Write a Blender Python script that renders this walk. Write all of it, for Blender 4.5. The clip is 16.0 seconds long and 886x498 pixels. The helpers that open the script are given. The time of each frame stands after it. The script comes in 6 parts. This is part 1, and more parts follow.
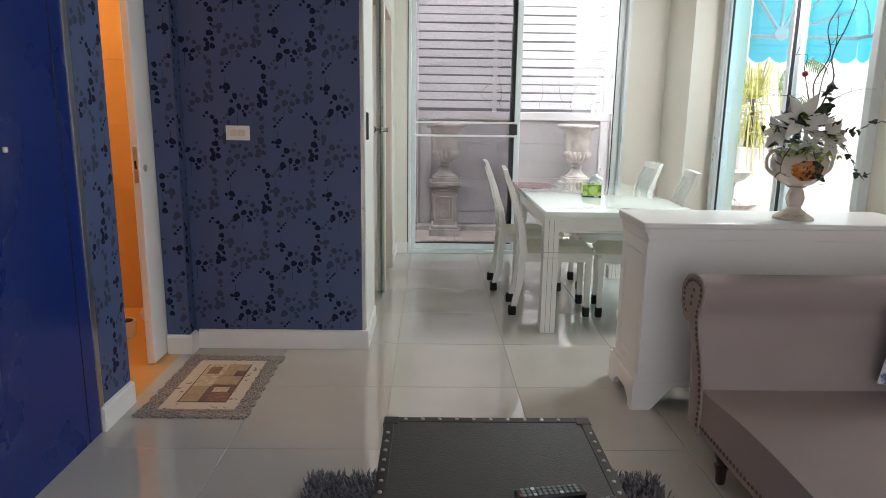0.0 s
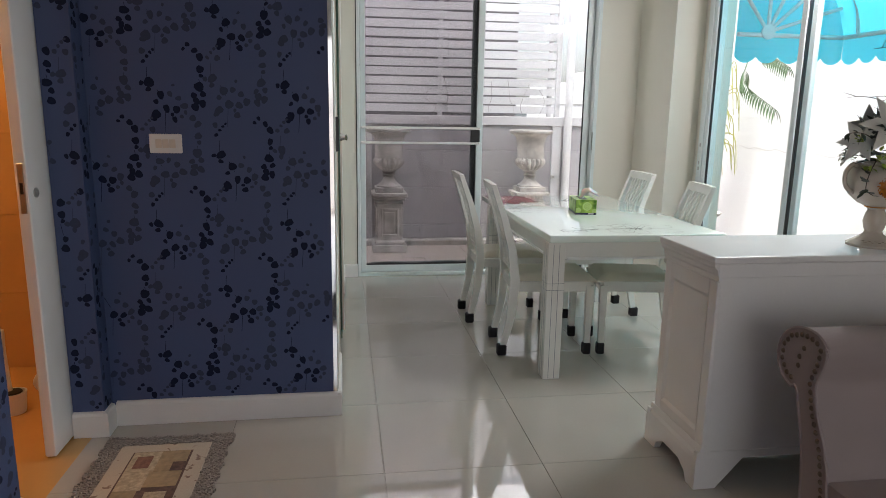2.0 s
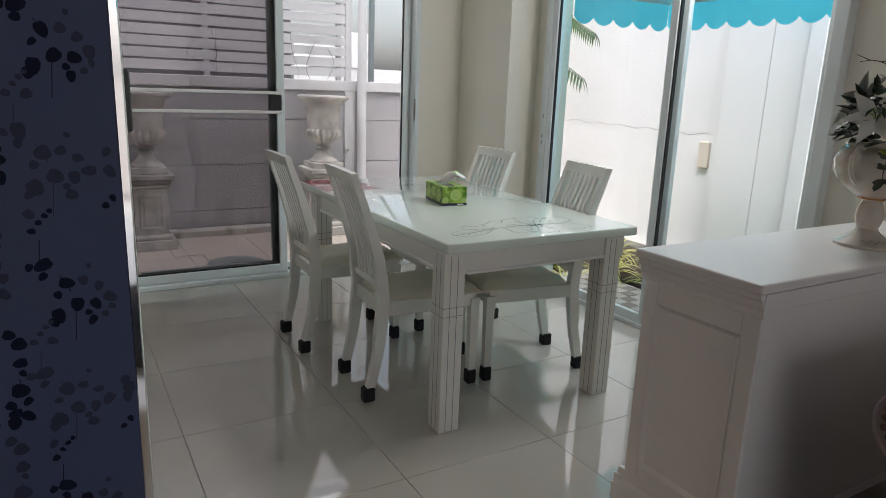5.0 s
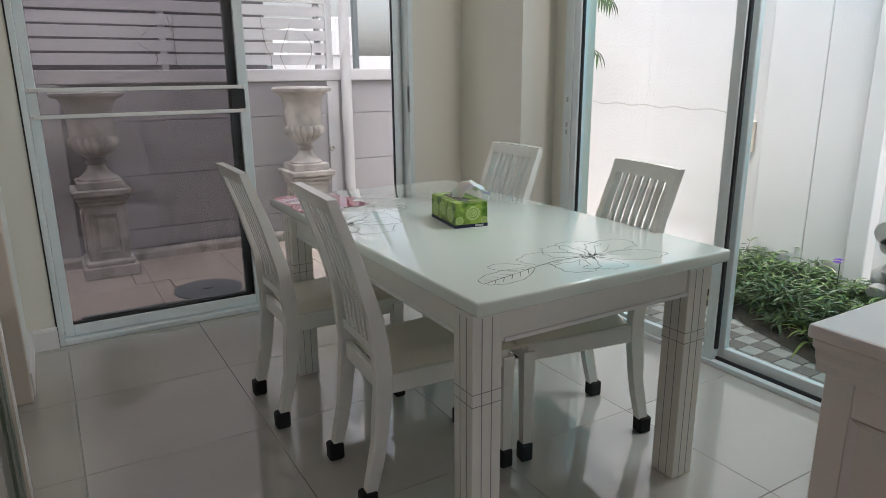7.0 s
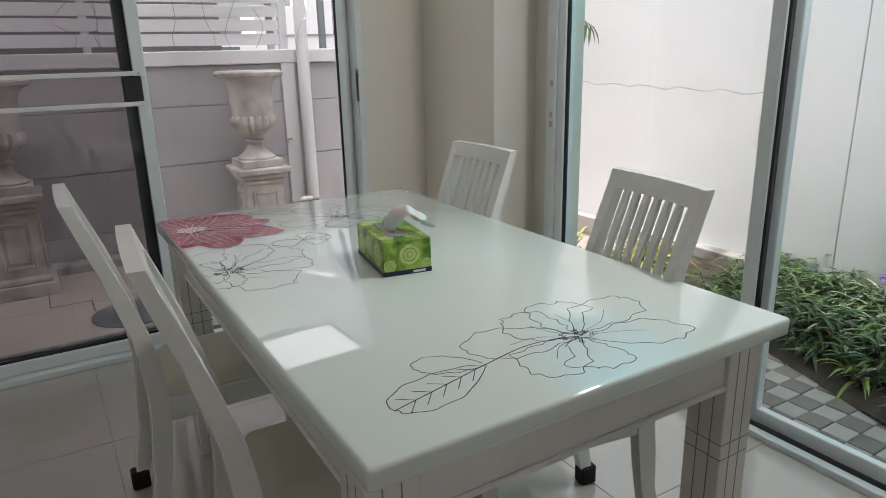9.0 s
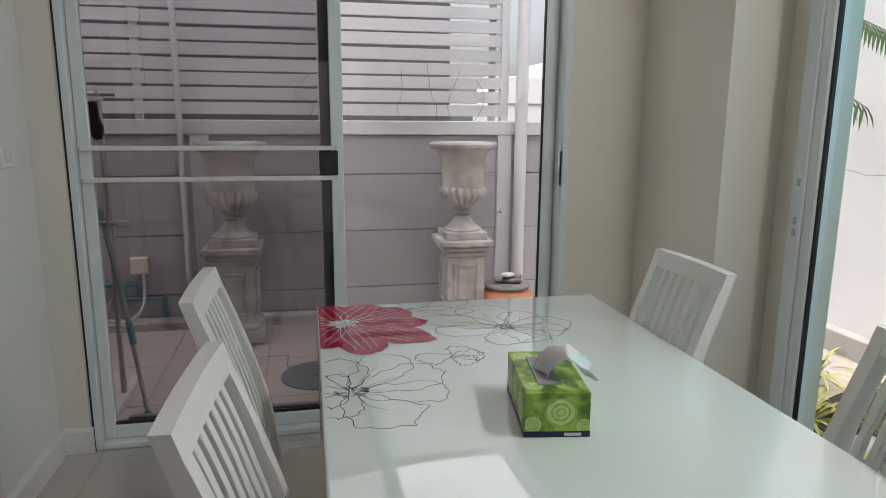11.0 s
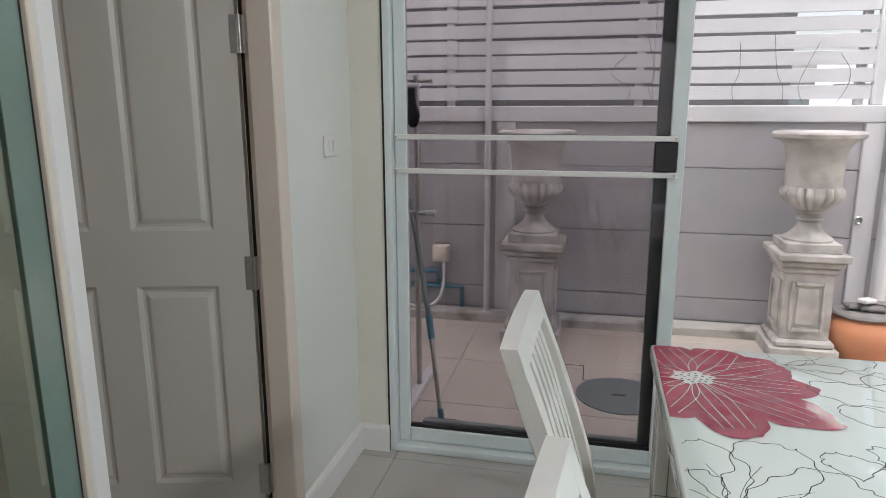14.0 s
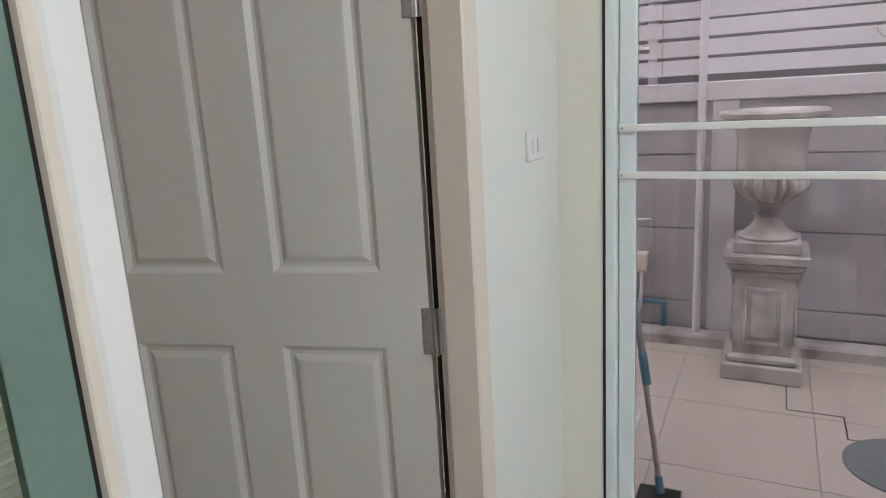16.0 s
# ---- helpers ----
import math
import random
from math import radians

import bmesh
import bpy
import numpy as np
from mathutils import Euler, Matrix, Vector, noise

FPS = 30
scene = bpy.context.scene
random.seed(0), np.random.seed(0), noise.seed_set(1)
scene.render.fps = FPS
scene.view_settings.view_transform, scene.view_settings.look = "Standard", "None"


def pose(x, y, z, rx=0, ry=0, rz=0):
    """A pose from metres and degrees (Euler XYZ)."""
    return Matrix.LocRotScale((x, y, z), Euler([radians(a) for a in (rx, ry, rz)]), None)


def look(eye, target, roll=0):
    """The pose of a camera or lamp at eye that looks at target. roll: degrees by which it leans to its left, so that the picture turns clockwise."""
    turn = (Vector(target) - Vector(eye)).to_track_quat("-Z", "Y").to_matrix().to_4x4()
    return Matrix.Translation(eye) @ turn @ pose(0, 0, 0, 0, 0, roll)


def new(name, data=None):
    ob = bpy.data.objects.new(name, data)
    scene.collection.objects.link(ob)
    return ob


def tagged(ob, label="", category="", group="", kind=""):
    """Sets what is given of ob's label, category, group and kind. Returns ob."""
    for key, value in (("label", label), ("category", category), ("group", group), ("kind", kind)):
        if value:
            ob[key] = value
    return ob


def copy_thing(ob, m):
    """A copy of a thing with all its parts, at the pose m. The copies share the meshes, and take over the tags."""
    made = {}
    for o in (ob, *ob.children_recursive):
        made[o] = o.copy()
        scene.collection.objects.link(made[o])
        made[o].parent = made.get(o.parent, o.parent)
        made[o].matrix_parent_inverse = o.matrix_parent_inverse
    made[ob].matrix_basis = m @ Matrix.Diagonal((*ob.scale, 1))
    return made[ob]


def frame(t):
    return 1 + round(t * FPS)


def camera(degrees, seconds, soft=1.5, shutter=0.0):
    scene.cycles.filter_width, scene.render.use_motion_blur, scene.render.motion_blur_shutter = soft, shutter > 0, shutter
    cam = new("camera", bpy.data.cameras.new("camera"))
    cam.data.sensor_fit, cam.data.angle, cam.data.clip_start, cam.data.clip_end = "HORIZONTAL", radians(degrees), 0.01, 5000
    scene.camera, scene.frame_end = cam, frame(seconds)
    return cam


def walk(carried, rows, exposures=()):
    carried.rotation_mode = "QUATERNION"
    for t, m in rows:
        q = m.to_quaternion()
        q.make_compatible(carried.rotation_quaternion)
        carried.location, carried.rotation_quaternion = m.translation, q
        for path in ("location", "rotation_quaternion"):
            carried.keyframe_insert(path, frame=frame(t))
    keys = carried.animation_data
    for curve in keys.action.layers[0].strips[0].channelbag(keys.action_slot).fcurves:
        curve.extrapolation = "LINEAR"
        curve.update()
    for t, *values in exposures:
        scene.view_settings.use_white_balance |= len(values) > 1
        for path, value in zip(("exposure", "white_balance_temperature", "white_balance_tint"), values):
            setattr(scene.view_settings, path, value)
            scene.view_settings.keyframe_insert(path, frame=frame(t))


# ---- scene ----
cam = camera(67.1, 16.0, 0.7)
PATH = [
    (0, (0.277, 0.293, 1.322), (0.313, 2.251, 0.915), 0.8),
    (0.5, (0.226, 0.492, 1.311), (0.282, 2.452, 0.916), 1.6),
    (1, (0.16, 0.677, 1.309), (0.265, 2.635, 0.916), 2.0),
    (1.5, (0.067, 0.841, 1.289), (0.225, 2.795, 0.895), 3.4),
    (2, (-0.043, 1.053, 1.318), (0.246, 2.993, 0.925), 0.9),
    (2.5, (-0.083, 1.279, 1.305), (0.333, 3.195, 0.913), 0.8),
    (3, (-0.094, 1.479, 1.306), (0.443, 3.361, 0.894), 2.1),
    (3.5, (-0.16, 1.664, 1.3), (0.602, 3.464, 0.877), 2.3),
    (4, (-0.234, 1.801, 1.318), (0.682, 3.52, 0.867), 1.3),
    (4.2, (-0.238, 1.863, 1.312), (0.714, 3.564, 0.862), 2.4),
    (6.5, (-0.041, 2.769, 1.281), (0.988, 4.412, 0.791), 0.7),
    (7, (0.119, 2.908, 1.278), (1.106, 4.571, 0.766), -0.5),
    (7.5, (0.229, 3.049, 1.274), (1.235, 4.692, 0.735), -0.2),
    (8, (0.381, 3.209, 1.261), (1.44, 4.806, 0.691), -1.3),
    (10.5, (0.883, 3.664, 1.319), (1.472, 5.517, 0.854), -0.4),
    (11, (0.93, 3.73, 1.335), (1.323, 5.653, 0.951), 0.4),
    (11.5, (0.972, 3.767, 1.345), (1.217, 5.717, 0.978), 0.3),
    (12, (0.988, 3.792, 1.342), (1.154, 5.752, 0.98), 0.8),
    (12.5, (1.0, 3.803, 1.345), (1.074, 5.767, 0.974), 0.8),
    (13, (0.995, 3.882, 1.317), (0.89, 5.839, 0.914), 1.4),
    (13.5, (0.89, 4.03, 1.325), (0.624, 5.969, 0.914), 1.3),
    (14, (0.794, 4.168, 1.327), (0.36, 6.074, 0.904), -0.2),
    (14.5, (0.721, 4.302, 1.315), (0.142, 6.164, 0.868), -0.2),
    (15, (0.666, 4.437, 1.317), (0.011, 6.27, 0.861), 0.6),
    (15.5, (0.564, 4.569, 1.288), (-0.194, 6.36, 0.822), -0.8),
    (16, (0.449, 4.736, 1.321), (-0.429, 6.477, 0.874), -3.3),
]
walk(cam, [(t, look(eye, target, roll)) for t, eye, target, roll in PATH], [(0, 1.75, 6400, 16), (1.5, 1.43, 6400, 16), (3.5, 0.96, 6400, 17), (4.2, 0.87, 6400, 17), (8, 0.74, 6450, 19), (10.5, 0.58, 6500, 19), (12.5, 0.81, 6500, 19), (14, 1.17, 6400, 19), (16, 1.64, 6400, 19)])

# ---- light ----
world = bpy.data.worlds.new("sky")
scene.world = world
world.use_nodes = True
wn = world.node_tree.nodes
sky = wn.new("ShaderNodeTexSky")
sky.sky_type = "NISHITA"
sky.sun_disc = False
sky.sun_elevation = radians(73)
sky.sun_rotation = radians(211)
sky.air_density, sky.dust_density, sky.ozone_density = 1.2, 4.0, 1.0
wn["Background"].inputs["Strength"].default_value = 0.15
haze = wn.new("ShaderNodeHueSaturation")
haze.inputs["Saturation"].default_value = 0.35
world.node_tree.links.new(sky.outputs[0], haze.inputs["Color"])
world.node_tree.links.new(haze.outputs[0], wn["Background"].inputs["Color"])
sun = new("sun", bpy.data.lights.new("sun", "SUN"))
sun.data.energy, sun.data.angle, sun.data.color = 3.7, radians(45), (1.0, 0.978, 0.95)
sun.matrix_world = look((0.2, 2.6, 14), (2.4, 6.2, 0))


# fill lamps added for sky light; entrance behind the walker and kitchen window unseen
def fill_lamp(name, eye, target, sx, sy, watts, color=(1.0, 0.985, 0.96)):
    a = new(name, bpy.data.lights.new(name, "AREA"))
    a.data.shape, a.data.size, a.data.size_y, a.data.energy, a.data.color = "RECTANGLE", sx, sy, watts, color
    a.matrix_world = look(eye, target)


fill_lamp("fill_lamp_entrance", (0.65, -1.58, 1.15), (0.65, 3.0, 1.0), 2.4, 2.0, 5.2)
fill_lamp("fill_lamp_kitchen", (-2.76, 4.9, 1.55), (-0.6, 5.4, 0.9), 0.95, 1.05, 3.2)
# thin strip added at the garden door's head to brighten the dining room
fill_lamp("fill_lamp_garden_door", (2.52, 4.32, 2.33), (0.9, 4.8, 0.75), 0.85, 0.07, 12.5)


# ---- materials ----
def mat(name, color, rough=0.5, metal=0.0, vary=0.06, scale=6.0, bump=0.0, bscale=60.0, spec=0.5, coat=0.0, rand=0.0, stretch=(1, 1, 1), second=None, blend=(0.45, 0.6), detail=4.0):
    """A surface with two scales of variation: broad stains and fine grain."""
    m = bpy.data.materials.new(name)
    m.use_nodes = True
    n, l = m.node_tree.nodes, m.node_tree.links
    b = n["Principled BSDF"]
    b.inputs["Roughness"].default_value = rough
    b.inputs["Metallic"].default_value = metal
    b.inputs["Specular IOR Level"].default_value = spec
    b.inputs["Coat Weight"].default_value = coat
    b.inputs["Coat Roughness"].default_value = 0.05
    tc = n.new("ShaderNodeTexCoord")
    mp = n.new("ShaderNodeMapping")
    mp.inputs["Scale"].default_value = stretch
    l.new(tc.outputs["Object"], mp.inputs["Vector"])
    big = n.new("ShaderNodeTexNoise")
    big.inputs["Scale"].default_value = scale
    big.inputs["Detail"].default_value = detail
    l.new(mp.outputs[0], big.inputs["Vector"])
    fine = n.new("ShaderNodeTexNoise")
    fine.inputs["Scale"].default_value = bscale
    fine.inputs["Detail"].default_value = 3.0
    l.new(mp.outputs[0], fine.inputs["Vector"])
    ramp = n.new("ShaderNodeValToRGB")
    ramp.color_ramp.elements[0].position, ramp.color_ramp.elements[1].position = (blend if second else (0.25, 0.75))
    lo = second if second else tuple(c * (1 - vary) for c in color)
    hi = color if second else tuple(min(1, c * (1 + vary)) for c in color)
    ramp.color_ramp.elements[0].color = (*lo, 1)
    ramp.color_ramp.elements[1].color = (*hi, 1)
    l.new(big.outputs["Fac"], ramp.inputs["Fac"])
    mix = n.new("ShaderNodeMix")
    mix.data_type, mix.blend_type = "RGBA", "MULTIPLY"
    mix.inputs["Factor"].default_value = 1.0
    g = n.new("ShaderNodeMapRange")
    g.inputs["To Min"].default_value, g.inputs["To Max"].default_value = 1 - vary, 1 + vary * 0.6
    l.new(fine.outputs["Fac"], g.inputs["Value"])
    l.new(ramp.outputs["Color"], mix.inputs["A"])
    l.new(g.outputs["Result"], mix.inputs["B"])
    out = mix.outputs["Result"]
    if rand:
        info = n.new("ShaderNodeObjectInfo")
        r = n.new("ShaderNodeMapRange")
        r.inputs["To Min"].default_value, r.inputs["To Max"].default_value = 1 - rand, 1 + rand
        l.new(info.outputs["Random"], r.inputs["Value"])
        mx = n.new("ShaderNodeMix")
        mx.data_type, mx.blend_type = "RGBA", "MULTIPLY"
        mx.inputs["Factor"].default_value = 1.0
        l.new(out, mx.inputs["A"])
        l.new(r.outputs["Result"], mx.inputs["B"])
        out = mx.outputs["Result"]
    l.new(out, b.inputs["Base Color"])
    rr = n.new("ShaderNodeMapRange")
    rr.inputs["To Min"].default_value, rr.inputs["To Max"].default_value = max(0.0, rough * 0.85), min(1.0, rough * 1.15)
    l.new(big.outputs["Fac"], rr.inputs["Value"])
    l.new(rr.outputs["Result"], b.inputs["Roughness"])
    if bump:
        bp = n.new("ShaderNodeBump")
        bp.inputs["Strength"].default_value = bump
        bp.inputs["Distance"].default_value = 0.004
        l.new(fine.outputs["Fac"], bp.inputs["Height"])
        l.new(bp.outputs["Normal"], b.inputs["Normal"])
    return m


def glass(name, tint, rough=0.0, clear=0.92):
    """A thin pane: mostly clear, with the mirror of its face."""
    m = bpy.data.materials.new(name)
    m.use_nodes = True
    n, l = m.node_tree.nodes, m.node_tree.links
    n.remove(n["Principled BSDF"])
    tr = n.new("ShaderNodeBsdfTransparent")
    tr.inputs["Color"].default_value = (*tint, 1)
    gl = n.new("ShaderNodeBsdfGlossy")
    gl.inputs["Roughness"].default_value = rough
    lw = n.new("ShaderNodeLayerWeight")
    lw.inputs["Blend"].default_value = 0.5
    pw = n.new("ShaderNodeMath")
    pw.operation = "POWER"
    pw.inputs[1].default_value = 4.0
    l.new(lw.outputs["Facing"], pw.inputs[0])
    fr = n.new("ShaderNodeMath")
    fr.operation = "MULTIPLY_ADD"
    fr.inputs[1].default_value, fr.inputs[2].default_value = 0.6, 0.025
    l.new(pw.outputs[0], fr.inputs[0])
    ms = n.new("ShaderNodeMixShader")
    l.new(fr.outputs[0], ms.inputs["Fac"])
    l.new(tr.outputs[0], ms.inputs[1])
    l.new(gl.outputs[0], ms.inputs[2])
    l.new(ms.outputs[0], n["Material Output"].inputs["Surface"])
    return m


def glow(name, color, strength):
    m = bpy.data.materials.new(name)
    m.use_nodes = True
    b = m.node_tree.nodes["Principled BSDF"]
    b.inputs["Emission Color"].default_value = (*color, 1)
    b.inputs["Emission Strength"].default_value = strength
    return m


WALL = mat("cream_paint", (0.78, 0.75, 0.655), 0.45, vary=0.03, scale=1.5, bump=0.06, bscale=220)
WHITEWALL = mat("pale_green_white_paint", (0.78, 0.80, 0.74), 0.4, vary=0.03, scale=1.5, bump=0.05, bscale=220)
CEIL = mat("ceiling_white", (0.82, 0.82, 0.8), 0.7, vary=0.02)
TILE = mat("polished_porcelain", (0.47, 0.448, 0.40), 0.03, vary=0.03, scale=3.0, bscale=90, rand=0.02, spec=0.9, coat=0.4)
GROUT = mat("grout", (0.44, 0.42, 0.38), 0.8, vary=0.1, scale=30)
PAPER = mat("blue_wallpaper", (0.060, 0.090, 0.200), 0.55, vary=0.05, scale=2.0, bump=0.12, bscale=420)
PRINT_D = mat("dark_blue_print", (0.008, 0.013, 0.040), 0.7, vary=0.12, scale=40, bscale=300, spec=0.2)
PRINT_M = mat("mid_blue_print", (0.024, 0.037, 0.088), 0.6, vary=0.12, scale=40, bscale=300)
BLUE = mat("royal_blue_lacquer", (0.004, 0.020, 0.165), 0.28, vary=0.05, scale=2.0, spec=0.4)
WHITE = mat("white_satin_paint", (0.80, 0.79, 0.76), 0.32, vary=0.03, scale=5.0, bump=0.03, bscale=140)
DOORW = mat("warm_white_door_paint", (0.67, 0.642, 0.585), 0.42, vary=0.03, scale=3.0, bump=0.05, bscale=240, stretch=(1, 1, 0.2))
CASING = mat("cream_casing_paint", (0.74, 0.66, 0.56), 0.4, vary=0.04, scale=4.0)
LACQ = mat("white_table_lacquer", (0.765, 0.845, 0.765), 0.015, vary=0.012, scale=2.0, coat=0.6)
LEGW = mat("white_wood_lacquer", (0.78, 0.77, 0.71), 0.22, vary=0.03, scale=8.0)
ALU = mat("pale_aluminium_frame", (0.74, 0.80, 0.79), 0.35, metal=0.0, vary=0.04, scale=8.0)
# darker copy of the frame aluminium, for shaded stiles and other dark greys
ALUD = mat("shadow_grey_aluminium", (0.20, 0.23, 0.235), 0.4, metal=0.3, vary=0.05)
CHROME = mat("polished_metal_trim", (0.72, 0.72, 0.70), 0.06, metal=1.0, vary=0.02)
STEEL = mat("brushed_steel", (0.52, 0.51, 0.49), 0.3, metal=1.0, vary=0.08, scale=30)
BLACK = mat("black_plastic", (0.012, 0.012, 0.013), 0.4, vary=0.2, scale=20)
SOCK = mat("black_felt_foot", (0.010, 0.010, 0.011), 0.85, vary=0.3, scale=60, bump=0.4, bscale=300)
LEATHER = mat("cream_seat_vinyl", (0.70, 0.66, 0.54), 0.38, vary=0.04, scale=6.0, bump=0.12, bscale=260)
SOFA = mat("taupe_velvet", (0.30, 0.245, 0.235), 0.75, vary=0.06, scale=5.0, bump=0.25, bscale=500)
DARKLEATHER = mat("dark_brown_leather", (0.022, 0.019, 0.018), 0.36, vary=0.25, scale=5.0, bump=0.25, bscale=160)
DARKWOOD = mat("dark_turned_wood", (0.022, 0.014, 0.010), 0.3, vary=0.2, scale=20)
BRASS = mat("aged_nailhead", (0.16, 0.12, 0.09), 0.35, metal=0.9, vary=0.2, scale=40)
STONE = mat("weathered_cast_stone", (0.52, 0.49, 0.46), 0.85, vary=0.12, scale=7.0, bump=0.6, bscale=70, second=(0.27, 0.25, 0.235), blend=(0.30, 0.58))
YWALL = mat("grey_yard_wall", (0.40, 0.385, 0.40), 0.85, vary=0.05, scale=2.5, bump=0.25, bscale=90)
YBEAM = mat("pale_grey_concrete", (0.60, 0.59, 0.60), 0.8, vary=0.06, scale=4.0, bump=0.2, bscale=90)
SLAT = mat("white_fence_slat", (0.63, 0.625, 0.635), 0.6, vary=0.05, scale=2.0, bump=0.15, bscale=70, stretch=(0.15, 1, 1))
KERB = mat("stained_concrete", (0.46, 0.44, 0.41), 0.9, vary=0.1, scale=5.0, bump=0.6, bscale=50, second=(0.20, 0.18, 0.16), blend=(0.32, 0.5))
YTILE = mat("buff_yard_tile", (0.51, 0.447, 0.392), 0.38, vary=0.05, scale=3.0, bscale=60, rand=0.04)
GWALL = mat("white_garden_wall", (0.84, 0.84, 0.84), 0.8, vary=0.035, scale=1.8, bump=0.15, bscale=60)
SOIL = mat("dark_soil", (0.06, 0.045, 0.03), 0.95, vary=0.4, scale=12, bump=1.0, bscale=40)


# ---- building helpers ----
ORG = {}


def origin(ob):
    return ORG.get(ob.name, Vector((0, 0, 0)))


def mesh_of(name, bm, material, smooth=False):
    me = bpy.data.meshes.new(name)
    bm.normal_update()
    bm.to_mesh(me)
    bm.free()
    me.materials.append(material)
    if smooth:
        me.polygons.foreach_set("use_smooth", [True] * len(me.polygons))
        me.set_sharp_from_angle(angle=radians(38))
    return me


def part(name, bm, material, parent, label="", smooth=False):
    """Links a bmesh, given in the thing's own frame or the world's, as one mesh under its thing or part."""
    o = origin(parent)
    if o.length:
        bmesh.ops.translate(bm, vec=-o, verts=bm.verts)
    ob = new(name, mesh_of(name, bm, material, smooth))
    ob.parent = parent
    ORG[ob.name] = o
    if label:
        tagged(ob, label)
    return ob


def thing(name, label, category, at=(0, 0, 0), group="", kind=""):
    ob = new(name)
    ob.empty_display_size = 0.1
    ob.location = at
    ORG[ob.name] = Vector(at)
    return tagged(ob, label, category, group, kind)


def solo(name, bm, material, label="", category="", group="", kind="", smooth=False):
    ob = new(name, mesh_of(name, bm, material, smooth))
    return tagged(ob, label, category, group, kind)


def structure(name, bm, material, label="", smooth=False):
    return solo(name, bm, material, label, "", "", "structure", smooth)


def block(x0, x1, y0, y1, z0, z1, bevel=0.0, bm=None, seg=1):
    """A box, with rounded edges where bevel is given, added to bm."""
    own = bmesh.new()
    r = bmesh.ops.create_cube(own, size=1)
    bmesh.ops.transform(own, matrix=Matrix.Translation(((x0 + x1) / 2, (y0 + y1) / 2, (z0 + z1) / 2)) @ Matrix.Diagonal((x1 - x0, y1 - y0, z1 - z0, 1)), verts=own.verts)
    if bevel:
        bmesh.ops.bevel(own, geom=own.edges[:], offset=bevel, segments=seg, affect="EDGES", profile=0.5)
    return join(own, bm)


def join(own, bm):
    if bm is None:
        return own
    me = bpy.data.meshes.new("tmp")
    own.to_mesh(me)
    own.free()
    bm.from_mesh(me)
    bpy.data.meshes.remove(me)
    return bm


def moved(own, m, bm=None):
    bmesh.ops.transform(own, matrix=m, verts=own.verts)
    return join(own, bm)


def lathe(profile, steps=32, at=(0, 0, 0), bm=None, flute=None):
    """Turns a profile of (radius, height) about z. flute: (from, to, count, depth) scallops that stretch."""
    own = bmesh.new()
    rings = []
    for k, (r, z) in enumerate(profile):
        ring = []
        for i in range(steps):
            a = 2 * math.pi * i / steps
            rr = r
            if flute and flute[0] <= z <= flute[1]:
                rr = r * (1 - flute[3] + flute[3] * abs(math.sin(a * flute[2] / 2)) ** 0.6)
            ring.append(own.verts.new((at[0] + rr * math.cos(a), at[1] + rr * math.sin(a), at[2] + z)))
        rings.append(ring)
    for a, b in zip(rings, rings[1:]):
        for i in range(steps):
            j = (i + 1) % steps
            own.faces.new((a[i], a[j], b[j], b[i]))
    own.faces.new(list(reversed(rings[0])))
    own.faces.new(rings[-1])
    return join(own, bm)


def sweep(points, radius, sides=8, bm=None, taper=None):
    """A tube along points; taper: the radius at the end."""
    own = bmesh.new()
    pts = [Vector(p) for p in points]
    rings = []
    up = Vector((0.13, 0.27, 1)).normalized()
    for i, p in enumerate(pts):
        d = (pts[min(i + 1, len(pts) - 1)] - pts[max(i - 1, 0)]).normalized()
        s = d.cross(up)
        if s.length < 1e-3:
            s = d.cross(Vector((1, 0, 0)))
        s.normalize()
        u = s.cross(d).normalized()
        f = i / max(1, len(pts) - 1)
        r = radius if taper is None else radius + (taper - radius) * f
        rings.append([own.verts.new(p + r * (math.cos(2 * math.pi * k / sides) * s + math.sin(2 * math.pi * k / sides) * u)) for k in range(sides)])
    for a, b in zip(rings, rings[1:]):
        for i in range(sides):
            j = (i + 1) % sides
            own.faces.new((a[i], a[j], b[j], b[i]))
    own.faces.new(list(reversed(rings[0])))
    own.faces.new(rings[-1])
    bmesh.ops.recalc_face_normals(own, faces=own.faces)
    return join(own, bm)


def prism(outline, axis, a, b, bm=None, bevel=0.0):
    """Pushes a flat outline along an axis from a to b. The outline's pairs are the two other axes in order."""
    own = bmesh.new()

    def at(p, v):
        return {"x": (v, p[0], p[1]), "y": (p[0], v, p[1]), "z": (p[0], p[1], v)}[axis]
    lo = [own.verts.new(at(p, a)) for p in outline]
    hi = [own.verts.new(at(p, b)) for p in outline]
    own.faces.new(lo)
    own.faces.new(list(reversed(hi)))
    n = len(outline)
    for i in range(n):
        j = (i + 1) % n
        own.faces.new((lo[i], hi[i], hi[j], lo[j]))
    bmesh.ops.recalc_face_normals(own, faces=own.faces)
    if bevel:
        bmesh.ops.bevel(own, geom=own.edges[:], offset=bevel, segments=1, affect="EDGES")
    return join(own, bm)


def spline(points, n=8):
    """A smooth line through points (Catmull-Rom)."""
    p = [Vector(q) for q in points]
    p = [p[0] * 2 - p[1]] + p + [p[-1] * 2 - p[-2]]
    out = []
    for i in range(1, len(p) - 2):
        for k in range(n):
            t = k / n
            out.append(0.5 * ((2 * p[i]) + (p[i + 1] - p[i - 1]) * t + (2 * p[i - 1] - 5 * p[i] + 4 * p[i + 1] - p[i + 2]) * t * t + (3 * p[i] - p[i - 1] - 3 * p[i + 1] + p[i + 2]) * t ** 3))
    out.append(p[-2])
    return out


